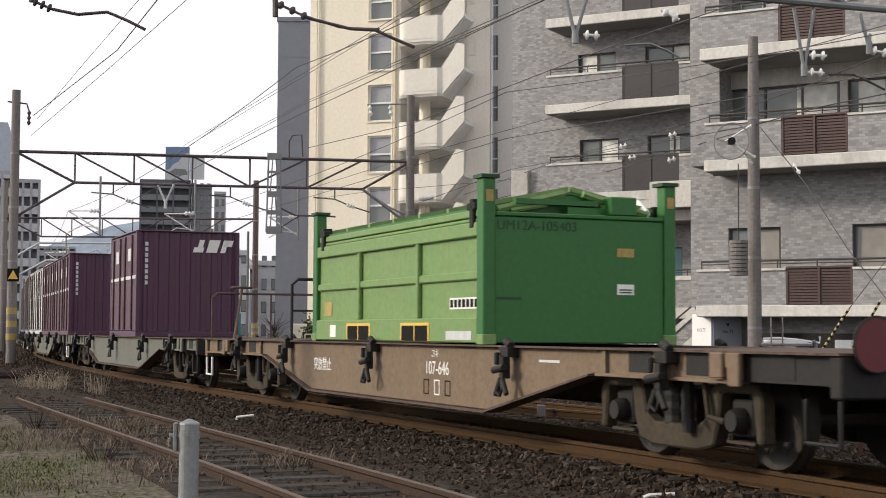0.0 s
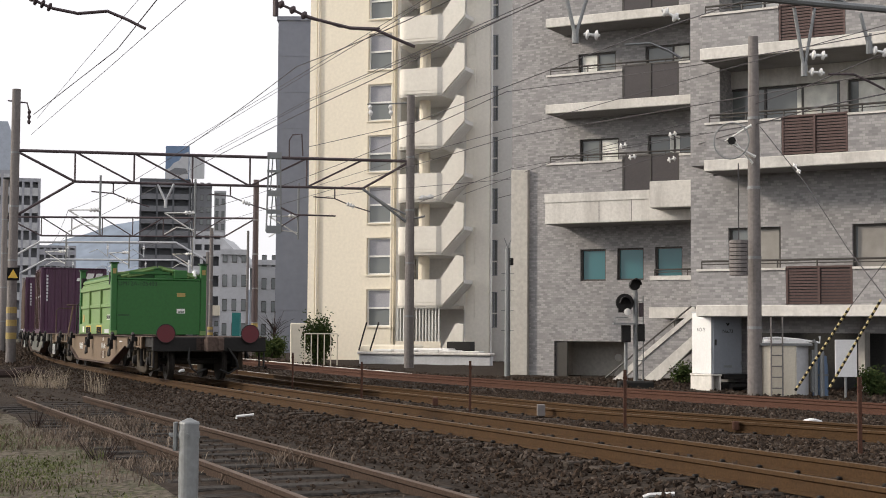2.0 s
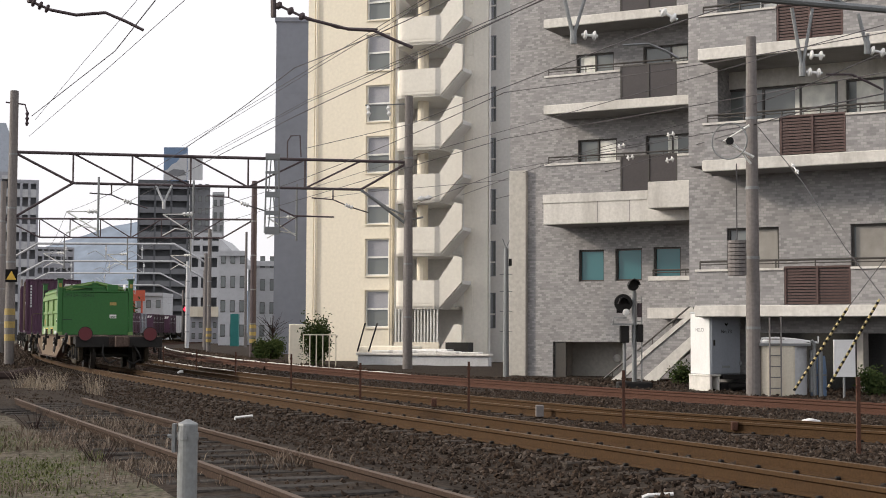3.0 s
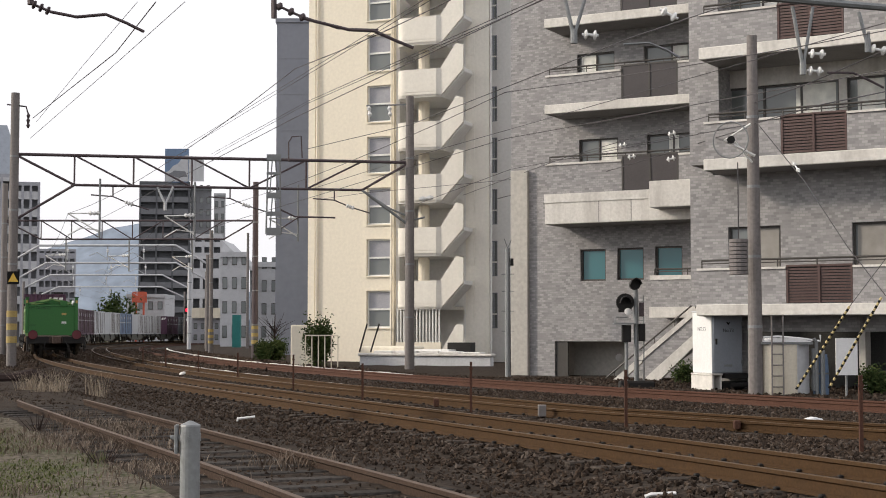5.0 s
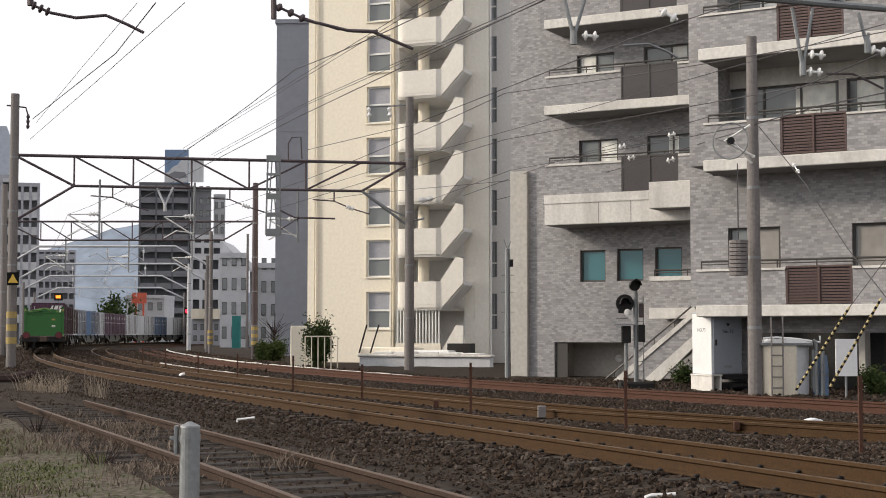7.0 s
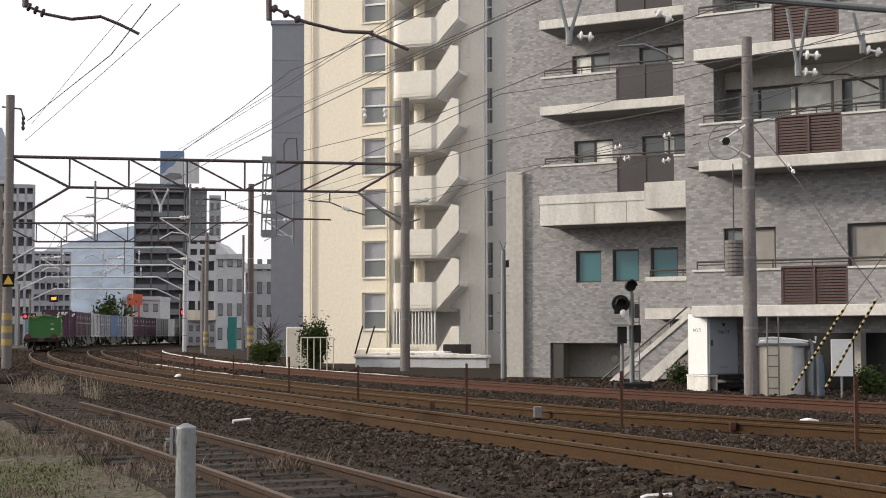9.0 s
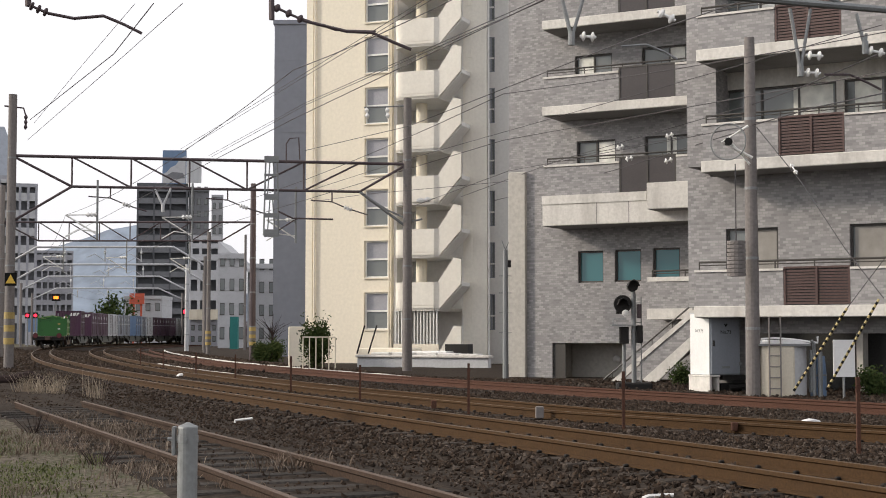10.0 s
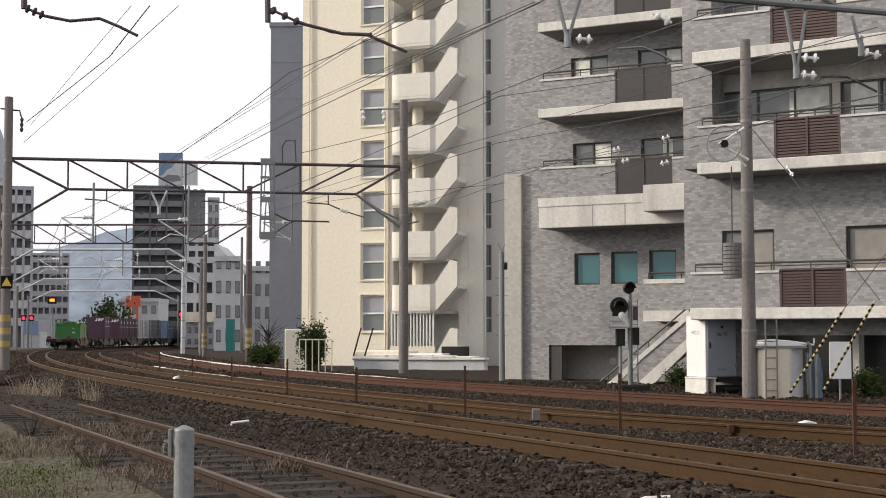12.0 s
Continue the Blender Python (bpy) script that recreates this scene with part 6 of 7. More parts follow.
insulator((8.44, 35.5, 5.25), (8.53, 35.2, 4.97), 0.05, "small white stay insulator", 2)
for a, b in [((6.73, 44.0, 7.05), (6.98, 44.0, 7.12)), ((6.69, 44.0, 6.3), (6.95, 44.0, 6.37)), ((5.74, 48.0, 7.22), (5.99, 48.0, 7.28)), ((5.9, 47.0, 6.73), (6.15, 47.0, 6.78))]:
    insulator(a, b, 0.09, n=2)

# ---------------------------------------------------------------- things beside the tracks
def guard_post():
    p = thing("guard_post", pose(-1.41, 8.3, 0), "round galvanised steel post with a bolted strap", "post")
    zt = 0.63
    part("tube", Shape().rod((0, 0, -0.5), (0, 0, zt - 0.02), 0.056, 20), M_STEEL, p, smooth=False)
    part("cap", Shape().disc_stack((0, 0, zt - 0.02), (0, 0, zt + 0.012), [0.058, 0.055, 0.03, 0.01], 20), M_STEEL, p)
    part("strap", Shape().rod((0, 0, zt - 0.1), (0, 0, zt - 0.06), 0.06, 20).box(-0.1, -0.05, -0.02, 0.0, zt - 0.09, zt - 0.07), M_STEEL, p)
    part("bracket", Shape().box(-0.085, -0.065, -0.03, 0.02, zt - 0.17, zt - 0.01), M_STEEL, p, "", 0.003)
    part("bolt", Shape().rod((0, -0.06, zt - 0.08), (0, -0.075, zt - 0.08), 0.012, 6).rod((-0.11, -0.01, zt - 0.08), (-0.085, -0.01, zt - 0.08), 0.012, 6), M_STEEL, p)


def stake(foot, top_z, r=0.022):
    st = thing("fence_stake", None, "rusted steel fence stake between the tracks", "stake", group="fence stakes")
    x, y, z = foot
    part("angle_bar", Shape().box(x - r, x + r, y - r, y + r, z - 0.15, top_z), M_RUST, st)
    part("eyelet", Shape().ring((x, y - r, top_z - 0.12), (0, 1, 0), 0.03, 0.007, 8), M_RUST, st)


def track_cabinet():
    c = thing("track_cabinet", pose(7.29, 40.1, 0, 0, 0, 24), "white and grey steel relay cabinet on a plinth, front greyed for shade", "cabinet")
    zb, zt, w, d = 0.04, 1.7, 0.98, 0.95
    # body and door carry the shaded grey, the left side panel the lit white
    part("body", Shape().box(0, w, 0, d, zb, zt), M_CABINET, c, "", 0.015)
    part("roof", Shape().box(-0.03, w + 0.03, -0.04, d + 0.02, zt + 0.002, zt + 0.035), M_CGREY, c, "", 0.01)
    part("side_panel", Shape().box(-0.014, -0.002, 0.02, d - 0.02, zb + 0.01, zt - 0.004), M_CABWHITE, c, "side panel in white for the sunlit side")
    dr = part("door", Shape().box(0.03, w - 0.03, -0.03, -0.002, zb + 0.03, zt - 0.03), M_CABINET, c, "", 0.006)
    part("handle", Shape().box(0.07, 0.12, -0.07, -0.03, 0.82, 0.98), M_UNDER, dr, "", 0.01)
    for z in (0.3, 1.35):
        part("hinge", Shape().box(w - 0.06, w + 0.01, -0.045, -0.03, z, z + 0.09), M_STEEL, dr)
    part("vent", Shape().box(0.36, 0.62, -0.036, -0.03, 0.22, 0.28), M_STEEL, dr)
    part("mark", Shape().plate([(0.44, 1.42), (0.5, 1.34), (0.56, 1.42), (0.53, 1.44), (0.5, 1.4), (0.47, 1.44)], "y", -0.034, -0.03), M_BLACK, dr)
    lettering("No.73", 0.14, Matrix.Translation((0.5, -0.033, 1.2)) @ Euler((radians(90), 0, 0)).to_matrix().to_4x4(), M_UNDER, dr)
    lettering("NO.73", 0.14, Matrix.Translation((-0.017, 0.48, 1.24)) @ Euler((radians(90), 0, radians(-90))).to_matrix().to_4x4(), M_STEEL, c)
    part("plinth", Shape().box(-0.06, 0.02, -0.06, d, -0.55, zb - 0.05).box(0.2, 0.26, -0.06, d, -0.55, zb - 0.05).box(-0.08, 0.28, -0.08, d, zb - 0.049, zb - 0.002), M_FASCIA, c, "pale concrete plinth", 0.01)
    part("plinth_frame", Shape().box(0.36, 1.45, 0.02, 0.8, -0.55, -0.2).box(0.33, 1.5, -0.12, 0.8, zb - 0.13, zb - 0.003).rod((0.5, -0.14, -0.3), (1.5, -0.14, -0.26), 0.07).rod((0.9, -0.16, -0.42), (1.3, -0.2, -0.36), 0.09), M_UNDER, c)


def tank():
    t = thing("storage_tank", pose(8.55, 36.8, 0), "cream steel tank with a ladder and pipes", "tank")
    zt = 0.91
    outl = [(-0.62, 0.95), (-0.62, 0.22), (-0.55, 0.08), (-0.42, 0.0), (0.2, 0.0), (0.24, 0.02), (0.6, 0.3), (0.62, 0.4), (0.62, 0.95)]
    part("shell", Shape().plate(outl, "z", -0.5, zt), M_TANK, t, "cream shell with rust runs", 0.012)
    part("end_panel", Shape().plate([(0.25, 0.02), (0.61, 0.295), (0.6, 0.31), (0.24, 0.035)], "z", -0.45, zt - 0.06), M_CGREY, t)
    part("side_tank", Shape().disc_stack((0.95, 0.5, -0.5), (0.95, 0.5, 0.6), [0.2, 0.2, 0.2, 0.16], 14), M_CBLUE, t, "blue-grey side drum")
    part("grille", Shape().box(0.66, 0.76, 0.12, 0.3, -0.3, 0.75), M_STEEL, t)
    part("top_pipe", Shape().path([(-0.55, 0.15, zt), (-0.55, 0.15, zt + 0.12), (-0.2, 0.15, zt + 0.14), (0.3, 0.15, zt + 0.1), (0.86, 0.15, zt + 0.02), (0.86, 0.15, zt + 0.18)], 0.028), M_CABWHITE, t)
    part("tank_rim", Shape().box(-0.64, 0.64, -0.02, 1.0, zt - 0.06, zt - 0.002), M_STEEL, t)
    part("lid", Shape().plate([(-0.62, zt), (-0.3, zt + 0.09), (0.3, zt + 0.09), (0.64, zt)], "y", -0.03, 1.1), M_CABWHITE, t)
    ld = Shape().rod((-0.4, -0.08, -0.45), (-0.4, -0.08, 1.56), 0.02).rod((-0.12, -0.08, -0.45), (-0.12, -0.08, 1.59), 0.02)
    for i in range(5):
        ld.rod((-0.4, -0.08, -0.2 + i * 0.27), (-0.12, -0.08, -0.2 + i * 0.27), 0.014)
    part("ladder", ld, M_POLE, t)
    part("pipe", Shape().path([(0.75, 0.1, -0.5), (0.75, 0.1, zt), (0.68, 0.1, zt + 0.08)], 0.045).path([(0.9, 0.1, -0.5), (0.9, 0.1, zt - 0.2)], 0.06), M_STEEL, t)
    part("drum_band", Shape().rod((0.95, 0.5, 0.1), (0.95, 0.5, 0.14), 0.21, 14), M_STEEL, t)


def colour_signal():
    g = thing("colour_light_signal", pose(5.43, 42.0, 0), "dark-headed colour light signal on a steel post", "signal")
    part("post", Shape().rod((0.04, 0, -0.5), (0.04, 0, 2.58), 0.06, 12), M_STEEL, g)
    part("post", Shape().rod((-0.22, 0.1, -0.5), (-0.22, 0.1, 1.0), 0.05, 10), M_STEEL, g)
    tl = part("top_lamp", Shape().disc_stack((0.0, 0.1, 2.5), (0.0, -0.26, 2.5), [0.08, 0.15, 0.15, 0.15], 16), M_UNDER, g)
    part("hood", Shape().plate([(-0.15, 2.5), (-0.11, 2.6), (0.0, 2.66), (0.11, 2.6), (0.15, 2.5), (0.17, 2.5), (0.12, 2.62), (0.0, 2.69), (-0.12, 2.62), (-0.17, 2.5)], "y", -0.55, -0.26), M_UNDER, tl)
    hd = part("head", Shape().disc_stack((-0.27, 0.02, 2.0), (-0.27, -0.14, 2.0), [0.16, 0.25, 0.26, 0.25], 20).box(-0.44, -0.12, -0.05, 0.12, 1.72, 1.98), M_UNDER, g)
    part("hood", Shape().plate([(-0.15 - 0.27, 1.98), (-0.1 - 0.27, 2.1), (-0.27, 2.15), (0.1 - 0.27, 2.1), (0.15 - 0.27, 1.98), (0.17 - 0.27, 1.98), (0.12 - 0.27, 2.13), (-0.27, 2.18), (-0.12 - 0.27, 2.13), (-0.17 - 0.27, 1.98)], "y", -0.42, -0.14), M_UNDER, hd)
    part("lens", Shape().disc_stack((-0.2, -0.14, 1.74), (-0.2, -0.19, 1.74), [0.1, 0.1, 0.05], 12), M_WHITE, g, "pale sub-signal lens")
    part("platform", Shape().box(-0.6, 0.1, -0.25, 0.12, 1.38, 1.42), M_STEEL, g)
    part("platform_rail", Shape().path([(-0.58, -0.22, 1.42), (-0.55, -0.22, 1.58), (-0.2, -0.22, 1.58)], 0.02), M_STEEL, g)
    part("box", Shape().box(-0.36, -0.1, -0.1, 0.1, 0.88, 1.36), M_UNDER, g, "", 0.015)
    part("box", Shape().box(0.12, 0.3, -0.08, 0.1, 0.9, 1.4), M_UNDER, g, "", 0.015)
    part("box", Shape().box(0.14, 0.27, -0.06, 0.1, 1.6, 2.0), M_DARKSTEEL, g, "", 0.015)
    ld = Shape().rod((0.12, 0.14, -0.5), (0.12, 0.14, 2.3), 0.018).rod((0.28, 0.14, -0.5), (0.28, 0.14, 2.2), 0.018)
    for i in range(9):
        ld.rod((0.12, 0.14, -0.2 + i * 0.28), (0.28, 0.14, -0.2 + i * 0.28), 0.012, 5)
    part("ladder", ld, M_STEEL, g)
    part("foot", Shape().box(-0.45, 0.55, -0.2, 0.25, -0.55, -0.22), M_UNDER, g, "", 0.04)


def striped_stay(a, b):
    s = thing("guy_sleeve", None, "yellow and black striped guy wire sleeve", "guy wire", group="striped guy sleeves")
    a, b = Vector(a), Vector(b)
    n = 34
    for i in range(n):
        part("stripe", Shape().rod(a.lerp(b, i / n), a.lerp(b, (i + 1) / n), 0.03, 8), M_PALEYELLOW if i % 2 else M_BLACK, s)


def white_board():
    b = thing("notice_board", pose(9.8, 36, 0), "blank white notice board on a steel post", "sign")
    part("board", Shape().box(-0.26, 0.27, 0, 0.03, 0.11, 1.01), M_CABWHITE, b, "", 0.004)
    part("post", Shape().rod((0, 0.05, -0.5), (0, 0.05, 0.98), 0.03), M_STEEL, b)


def warning_sign():
    b = thing("warning_triangle", pose(-17.27, 59.4, 3.35), "small black plate with a yellow warning triangle", "sign")
    part("plate", Shape().box(-0.24, 0.24, 0, 0.02, -0.26, 0.26), M_BLACK, b)
    part("triangle", Shape().plate([(-0.2, -0.16), (0.2, -0.16), (0, 0.2)], "y", -0.01, -0.001), M_YELLOW, b)


def blades(name, mat, label, category, spots, height, width, seed, lean=0.5, per=30, spread=0.25):
    """Many thin bent blades in tufts round the given spots."""
    rnd = random.Random(seed)
    sh = Shape()
    for x, y, z in spots:
        for _ in range(per):
            px, py = x + rnd.gauss(0, spread), y + rnd.gauss(0, spread)
            a, h = rnd.uniform(0, 6.283), height * rnd.uniform(0.4, 1.15)
            l = lean * h * rnd.uniform(0.2, 1.0)
            dx, dy = math.cos(a), math.sin(a)
            w = width * rnd.uniform(0.6, 1.4)
            sx, sy = -dy * w, dx * w
            p0, p1, p2 = (px, py, z), (px + dx * l * 0.35, py + dy * l * 0.35, z + h * 0.62), (px + dx * l, py + dy * l, z + h)
            sh.add([(p0[0] - sx, p0[1] - sy, p0[2]), (p0[0] + sx, p0[1] + sy, p0[2]), (p1[0] - sx * 0.8, p1[1] - sy * 0.8, p1[2]), (p1[0] + sx * 0.8, p1[1] + sy * 0.8, p1[2]), p2], [(0, 1, 3, 2), (2, 3, 4)])
    me = bpy.data.meshes.new(name)
    me.from_pydata(sh.v, [], sh.f)
    me.materials.append(mat)
    return tagged(new(name, me), label, category, kind="stuff")


def leafy_shrub(x, y, z0, h, r, seed, label, leaves=900, leaf=0.07):
    rnd = random.Random(seed)
    t = thing("shrub", pose(x, y, z0), label, "shrub", group="shrubs beside the line")
    tr = Shape()
    tips = []
    for i in range(9):
        a, q = rnd.uniform(0, 6.283), rnd.uniform(0.3, 0.9)
        tip = (math.cos(a) * r * q, math.sin(a) * r * q, h * rnd.uniform(0.45, 1.0) * (1.05 - 0.35 * q))
        tr.rod((0, 0, 0), (tip[0] * 0.4, tip[1] * 0.4, tip[2] * 0.5), 0.05, 6, 0.03).rod((tip[0] * 0.4, tip[1] * 0.4, tip[2] * 0.5), tip, 0.03, 5, 0.01)
        tips.append(tip)
    part("trunk", tr, M_TWIG, t)
    cr = Shape()
    for _ in range(leaves):
        tx, ty, tz = rnd.choice(tips)
        p = Vector((tx + rnd.gauss(0, r * 0.24), ty + rnd.gauss(0, r * 0.24), max(0.1, tz + rnd.gauss(-0.1 * h, h * 0.17))))
        u = Vector((rnd.gauss(0, 1), rnd.gauss(0, 1), rnd.gauss(0, 1))).normalized() * leaf
        w = u.orthogonal().normalized() * leaf * 0.5
        cr.add([p - u, p + w, p + u, p - w], [(0, 1, 2, 3)])
    me = bpy.data.meshes.new("crown")
    me.from_pydata(cr.v, [], cr.f)
    me.materials.append(M_LEAF)
    part("crown", me, M_LEAF, t)
    return t


guard_post()
for a, zt in [((-6.36, 46.0, -0.18), 0.52), ((-3.83, 38.0, -0.15), 0.58), ((-1.68, 31.0, -0.21), 0.5), ((0.5, 26.5, -0.2), 0.62), ((2.71, 22.0, -0.21), 0.59), ((4.95, 17.6, -0.16), 0.63), ((-8.9, 54.0, -0.21), 0.49), ((-11.59, 62.0, -0.25), 0.53), ((-14.16, 70.0, -0.3), 0.5)]:
    stake((a[0], a[1], -0.3), zt)
track_cabinet()
tank()
colour_signal()
striped_stay((8.33, 35.0, -0.19), (9.48, 34.5, 1.75))
striped_stay((9.0, 34.6, -0.15), (10.08, 34.0, 1.95))
white_board()
warning_sign()
wire([(9.48, 34.5, 1.75), (10.2, 34.3, 2.75), (10.9, 34.1, 3.7)], 0.012, 0.0, "thin steel stay wire", 3)
leafy_shrub(10.9, 37.6, -0.5, 0.75, 0.5, 14, "low green plants in front of the car port", 1500, 0.05)
leafy_shrub(7.3, 45.2, -0.5, 0.7, 0.4, 15, "low green plants under the outer stair", 900, 0.05)

# walls and plant at the foot of the cream tower
base = thing("yard_wall", pose(-4.22, 80.00, 0, 0, 0, -22.0), "low white rendered yard wall with flat roofed boxes", "wall")
part("wall", Shape().box(3.46, 10.18, -8, -7.6, -0.55, 0.04), M_CGREY, base, "", 0.03)
for x in (4.2, 5.3, 6.6, 7.6, 8.7):
    part("cover_slab", Shape().box(x, x + 0.95, -8.0, -7.3, 0.172, 0.26 + 0.04 * math.sin(x * 5)), M_WHITEWALL, base, "", 0.02)
part("coping", Shape().box(3.4, 10.24, -8.1, -7.5, 0.042, 0.17), M_FASCIA, base, "", 0.03)
part("box", Shape().box(3.18, 5.58, -7.4, -5, -0.55, 0.49), M_CREAM, base, "", 0.05)
part("box", Shape().box(5.96, 7.86, -7.4, -5, -0.55, 0.35), M_WHITEWALL, base, "", 0.05)
part("plant_unit", Shape().box(7.41, 8.58, -6.5, -5.8, -0.76, 0.68), M_UNDER, base)
for x0, x1 in ((-3.72, -3.38), (-3.22, -2.84)):
    ob = thing("slanted_pipe", None, "slanted dark pipe stub beside the yard wall", "pipe", group="slanted pipes")
    part("tube", Shape().rod((x0, 66, 0.29), (x1, 66, 1.55), 0.035), M_UNDER, ob)
solo("white_kiosk", Shape().box(0, 0.9100000000000001, 0, 2, -0.55, 1.52), M_CREAM, "small cream kiosk wall beside the line", "kiosk", m=pose(-7.19, 70, 0), bevel=0.03)
leafy_shrub(-5.62, 66, -0.5, 2.2800000000000002, 0.62, 4, "dark evergreen shrub behind a small fence", 5000, 0.07)
leafy_shrub(-9.78, 84, -0.5, 1.25, 0.8, 5, "low dark shrub beside the track", 3500, 0.08)
leafy_shrub(-52.27, 235, -0.5, 7.54, 3.2, 6, "dark tree behind the train", 1500, 0.35)
bt = thing("bare_tree", pose(-10.04, 88, -0.5), "small leafless tree beside the line", "tree")
rt = random.Random(21)
part("trunk", Shape().path([(0, 0, 0), (0.05, 0, 1.0), (0, 0.05, 1.8)], [0.07, 0.05, 0.04], 6), M_TWIG, bt)
for _ in range(26):
    a, l, z = rt.uniform(0, 6.283), rt.uniform(0.5, 1.5), rt.uniform(0.9, 1.8)
    part("limb", Shape().path([(0.02, 0, z), (math.cos(a) * l * 0.5, math.sin(a) * l * 0.5, z + 0.5), (math.cos(a) * l, math.sin(a) * l, z + rt.uniform(0.5, 1.3))], [0.025, 0.015, 0.006], 4), M_TWIG, bt)
fc = thing("small_fence", pose(-5.94, 64, 0), "pale rusty tube fence in front of a shrub", "fence")
for i in range(6):
    part("post", Shape().rod((i * 0.28, 0, -0.5), (i * 0.28, 0, 1.03), 0.025), M_TANK, fc)
part("top_rail", Shape().rod((0, 0, 1.03), (1.4, 0, 1.03), 0.025), M_TANK, fc)
up = thing("utility_pole", pose(2.28, 52, 0), "thin grey utility pole with small fittings", "pole")
part("shaft", Shape().rod((0, 0, -0.5), (0, 0, 4.11), 0.11, 10, 0.08), M_STEEL, up)
part("fitting", Shape().box(0.09, 0.2, -0.08, 0.08, 3.5, 3.75), M_UNDER, up)
part("tip_rod", Shape().rod((0, 0, 4.11), (0.12, 0, 4.4), 0.015), M_STEEL, up)
part("tip_rod", Shape().rod((0, 0, 4.11), (-0.12, 0, 4.45), 0.015), M_STEEL, up)
for z in (1.2, 1.9, 2.6, 3.2):
    part("step_bolt", Shape().rod((-0.22, 0, z), (0.22, 0, z), 0.012, 5), M_STEEL, up)
# far signals
for x, y, d, mat, lbl in ((-24.15, 3.3, 140, M_REDGLOW, "far signal showing red"), (-48.81, 3.4, 175, M_REDGLOW, "far crossing lamp showing red"), (-47.87, 3.41, 175, M_REDGLOW, "far crossing lamp showing red")):
    g = thing("far_signal", pose(x, d, 0), lbl, "signal", group="far signals")
    part("post", Shape().rod((0, 0.1, -0.5), (0, 0.1, y + 0.6), 0.07), M_STEEL, g)
    part("head", Shape().box(-0.3, 0.3, 0.0, 0.09, y - 0.35, y + 0.35), M_UNDER, g)
    part("lamp", Shape().rod((0, -0.03, y), (0, -0.06, y), 0.2, 12), mat, g)
am = thing("crossing_sign", pose(-48.07, 185, 0), "lit amber crossing arrow sign on a post", "sign")
part("post", Shape().rod((0, 0.1, -0.5), (0, 0.1, 6.09), 0.07), M_STEEL, am)
part("box", Shape().box(-0.55, 0.55, 0, 0.09, 5.32, 6.24), M_UNDER, am)
part("lamp", Shape().box(-0.3, 0.3, -0.03, -0.005, 5.6, 5.95), M_AMBERGLOW, am)

# troughs, litter and plants on the ground
def trough(offset, s0, s1, w, mat, label):
    pts = [on_line(s, offset(s)) for s in np.arange(s0, s1, 1.2)]
    t = thing("cable_trough", None, label, "cable trough")
    me = Shape().box(-0.58, 0.58, -w, w, -0.12, 0.0).mesh("trough_lid", mat, 0.012)
    for i, s in enumerate(np.arange(s0, s1, 1.2)):
        p = on_line(s, offset(s), bed_height(s, offset(s)) + 0.1)
        part("trough_lid", me, mat, t, m=Matrix.Translation(p) @ Matrix.Rotation(heading(s) + math.pi / 2 + math.sin(i * 7.1) * 0.03, 4, "Z"))


trough(lambda s: offset_b(s) + 1.5, 12, 60, 0.06, M_FASCIA, "pale concrete cable trough lids beside the track")
trough(lambda s: offset_c(s) + 1.9, 34, 130, 0.1, M_FASCIA, "pale concrete cable trough lids beside the side track")
for a, sz in [((5.98, 24.0, -0.27), 0.16), ((-8.93, 52.0, -0.32), 0.32), ((-7.75, 30.0, -0.14), 0.06)]:
    sh = Shape()
    sh.plate([(-sz, 0), (-sz * 0.8, sz * 0.35), (0, sz * 0.5), (sz * 0.9, sz * 0.3), (sz, 0)], "y", -sz * 0.5, sz * 0.5)
    solo("litter_bag", sh, M_CABWHITE, "crumpled white plastic bag on the ballast", "litter", group="white litter", m=pose(a[0], a[1], a[2] - 0.03, 0, 0, 20), bevel=sz * 0.1)
solo("bent_pipe", Shape().path([(-3.18, 23.0, -0.23), (-3.18, 23.0, -0.19), (-2.91, 23.0, -0.16)], 0.02), M_CABWHITE, "short bent white pipe in the ballast", "pipe")
solo("bent_pipe", Shape().path([(1.68, 12.4, -0.23), (1.73, 12.4, -0.21), (1.94, 12.4, -0.2)], 0.018), M_CABWHITE, "short bent white pipe in the ballast", "pipe")
for a, wd, mt, lb in [((1.7, 25.5, -0.3), 0.07, M_POLE, "small grey trackside connection box"), ((-0.11, 24.1, -0.06), 0.045, M_RUST, "small rusty trackside connection box"), ((4.35, 22.0, -0.29), 0.045, M_RUST, "small rusty trackside connection box")]:
    solo("track_box", Shape().box(-wd, wd, -0.06, 0.06, 0, wd * 2.9), mt, lb, "box", group="trackside boxes", m=pose(*a), bevel=0.012)
wood = Shape().path([(-11.62, 38.0, -0.02), (-11.04, 38.0, -0.04), (-10.52, 38.0, 0.08), (-9.96, 38.0, -0.15)], 0.14, 8)
solo("dark_log", wood, M_TWIG, "dark fallen log in the weeds", "log")
rnd = random.Random(11)


def verge(n, s0, s1, v0, v1, seed):
    r = random.Random(seed)
    out = []
    for _ in range(n):
        s, v = r.uniform(s0, s1), r.uniform(v0, v1)
        p = on_line(s, v)
        if noise.noise((p.x * 0.55, p.y * 0.35, seed * 3.7)) > r.uniform(-0.35, 0.3):
            out.append((p.x, p.y, bed_height(s, v)))
    return out


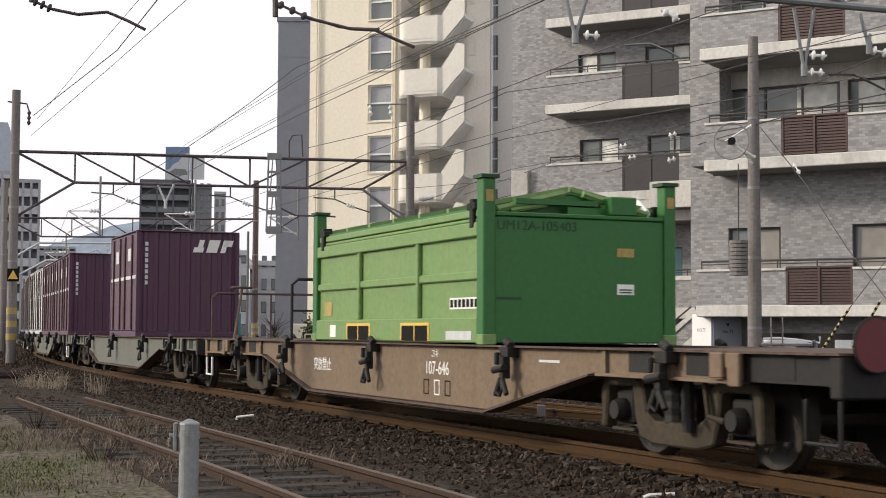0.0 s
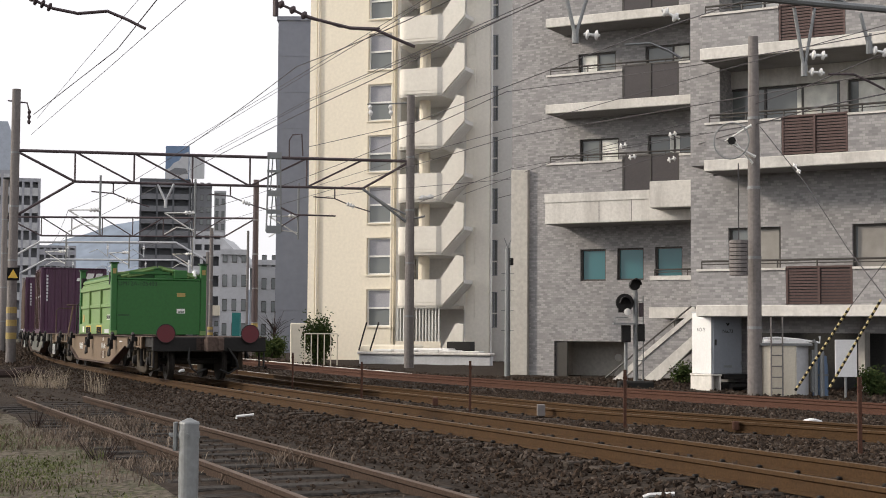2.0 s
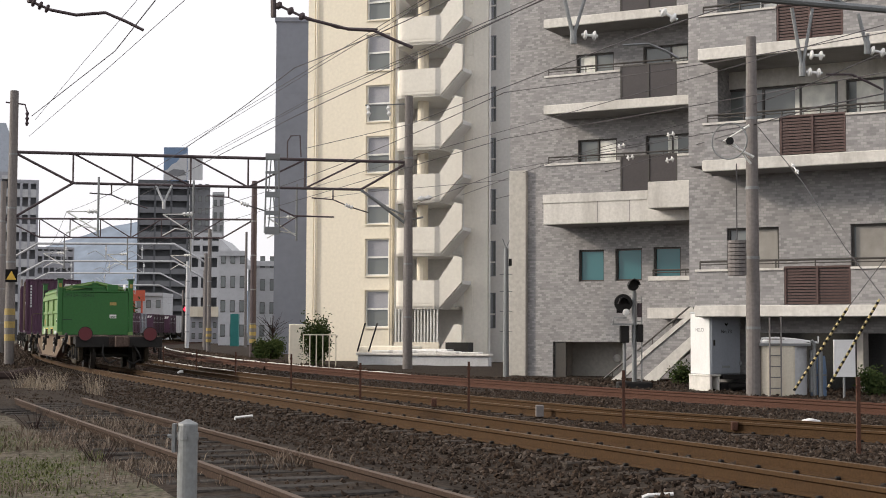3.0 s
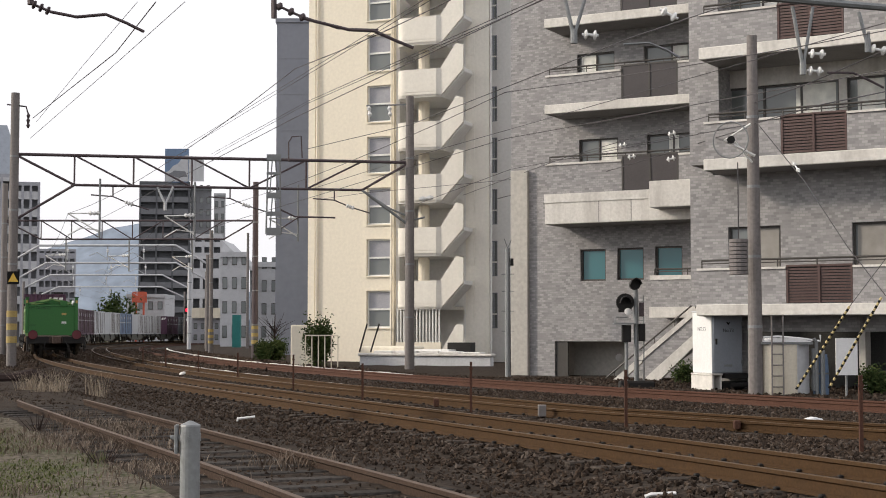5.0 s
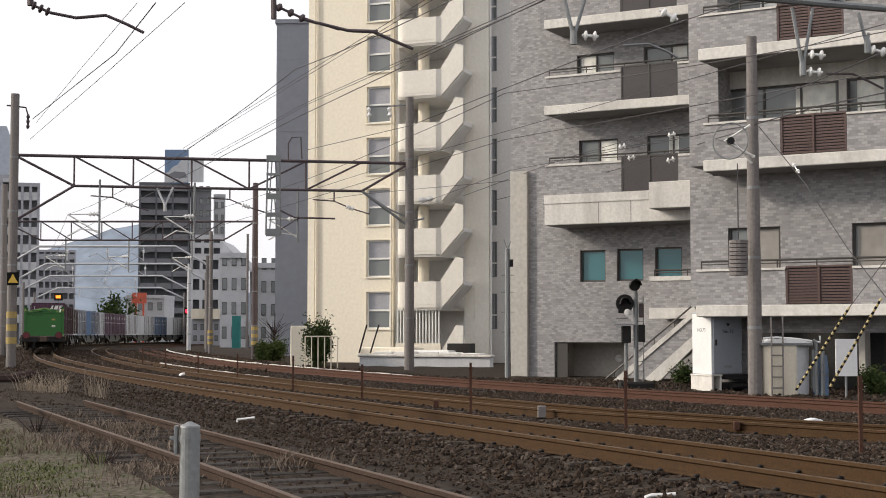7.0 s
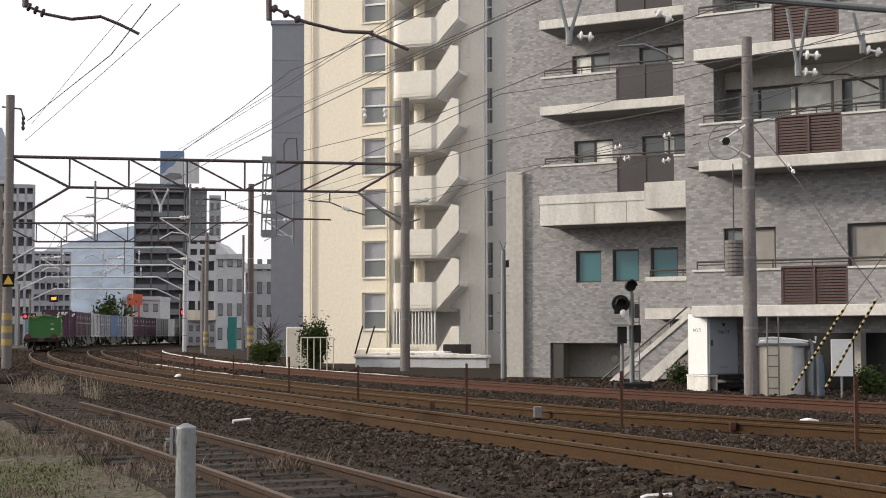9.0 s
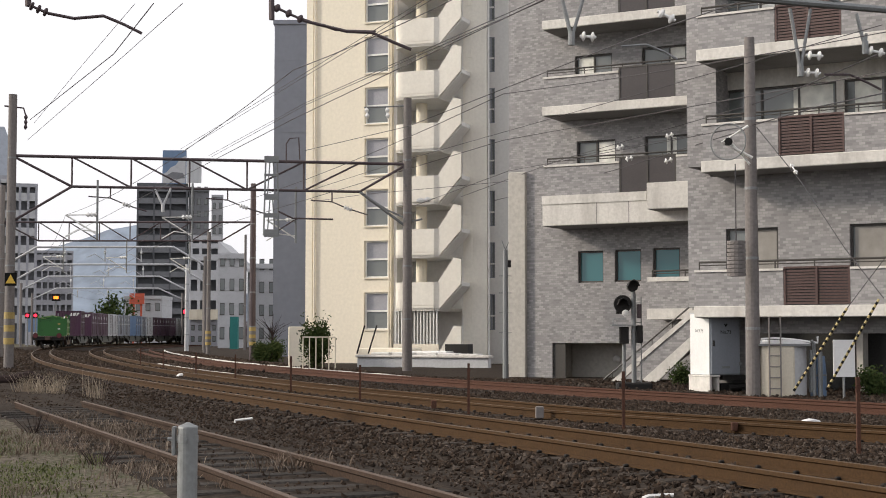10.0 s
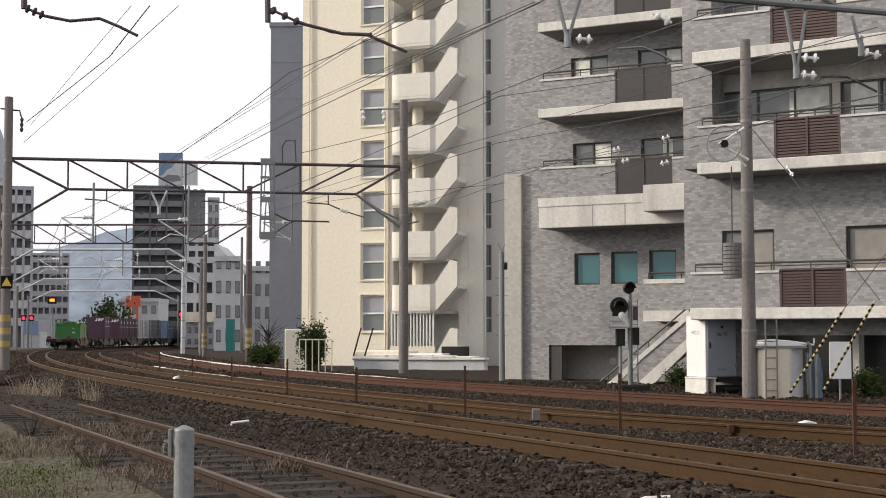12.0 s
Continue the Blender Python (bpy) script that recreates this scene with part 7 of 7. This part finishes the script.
blades("grass", M_GRASS, "short green grass on the verge", "grass", verge(1300, -7, 6, -9, -5.7, 1), 0.03, 0.005, 1, 1.6, 45, 0.22)
blades("dry_grass", M_DRY, "dry straw-coloured grass beside the siding", "grass", verge(520, -3, 16, -7, -4.6, 2), 0.085, 0.004, 2, 1.4, 34, 0.16)
blades("dry_weeds", M_STRAW, "tall dry feathery weeds", "weeds", [(-8.92, 32, -0.3), (-8.75, 32.2, -0.3), (-8.03, 31, -0.3), (-8.62, 33, -0.3), (-7.23, 31, -0.25), (-8.95, 32.1, -0.3), (-8.5, 31.5, -0.3)], 0.62, 0.005, 3, 1.0, 60, 0.1)
blades("brown_weeds", M_DRY, "brown leafless weeds between the rails", "weeds", [(-4.3, 19, -0.15), (-4.23, 19.5, -0.15), (-3.66, 18, -0.15), (-4.83, 20, -0.15), (-1.36, 13.8, -0.12), (-3.31, 16, -0.15), (-5.48, 22, -0.15)], 0.17, 0.005, 4, 1.3, 200, 0.22)
blades("green_weed", M_GRASS, "thin green weed clump beside the siding", "weeds", [(-3.47, 14.6, -0.3), (-3.35, 14.5, -0.3)], 0.26, 0.006, 5, 0.6, 80, 0.08)
for x, y, h, sd in ((-3.3, 14.4, 0.36, 8), (-5.18, 19.0, 0.42, 9)):
    tw = thing("bare_bush", pose(x, y, -0.3), "small bare dark-stemmed bush", "bush", group="bare bushes")
    rb = random.Random(sd)
    for _ in range(16):
        a, l = rb.uniform(0, 6.283), rb.uniform(0.1, 0.3)
        part("stem", Shape().path([(0, 0, 0), (math.cos(a) * l * 0.4, math.sin(a) * l * 0.4, h * 0.5), (math.cos(a) * l, math.sin(a) * l, h * rb.uniform(0.7, 1.1))], [0.006, 0.005, 0.002], 4), M_TWIG, tw)
scatter_stones()


# ---------------------------------------------------------------- movement
def tail_at(t):
    return 11.68 * t - 0.0075 * t * t


def wagon_pose(s, z):
    a, b = on_line(s - BOGIE_AT), on_line(s + BOGIE_AT)
    d = b - a
    m = (a + b) / 2
    return Matrix.Translation((m.x, m.y, z)) @ Matrix.Rotation(math.atan2(d.y, d.x), 4, "Z")


def motions():
    times = [i * 0.5 for i in range(25)]
    for ob, ahead, z in TRAIN:
        rows = []
        for t in times:
            s = tail_at(t) + ahead
            if z:
                k = round((ahead - 3.03) / PITCH)
                base = wagon_pose(tail_at(t) + 3.03 + PITCH * k, z)
                rows.append((t, base @ Matrix.Translation((ahead - 3.03 - PITCH * k, 0, 0))))
            else:
                rows.append((t, wagon_pose(s, 0.0)))
        walk(ob, rows)
    for ws, x in WHEELS:
        walk(ws, [(i / 30, Matrix.Translation((x, 0, 0.43)) @ Matrix.Rotation(tail_at(i / 30) / 0.43, 4, "Y")) for i in range(361)])


motions()
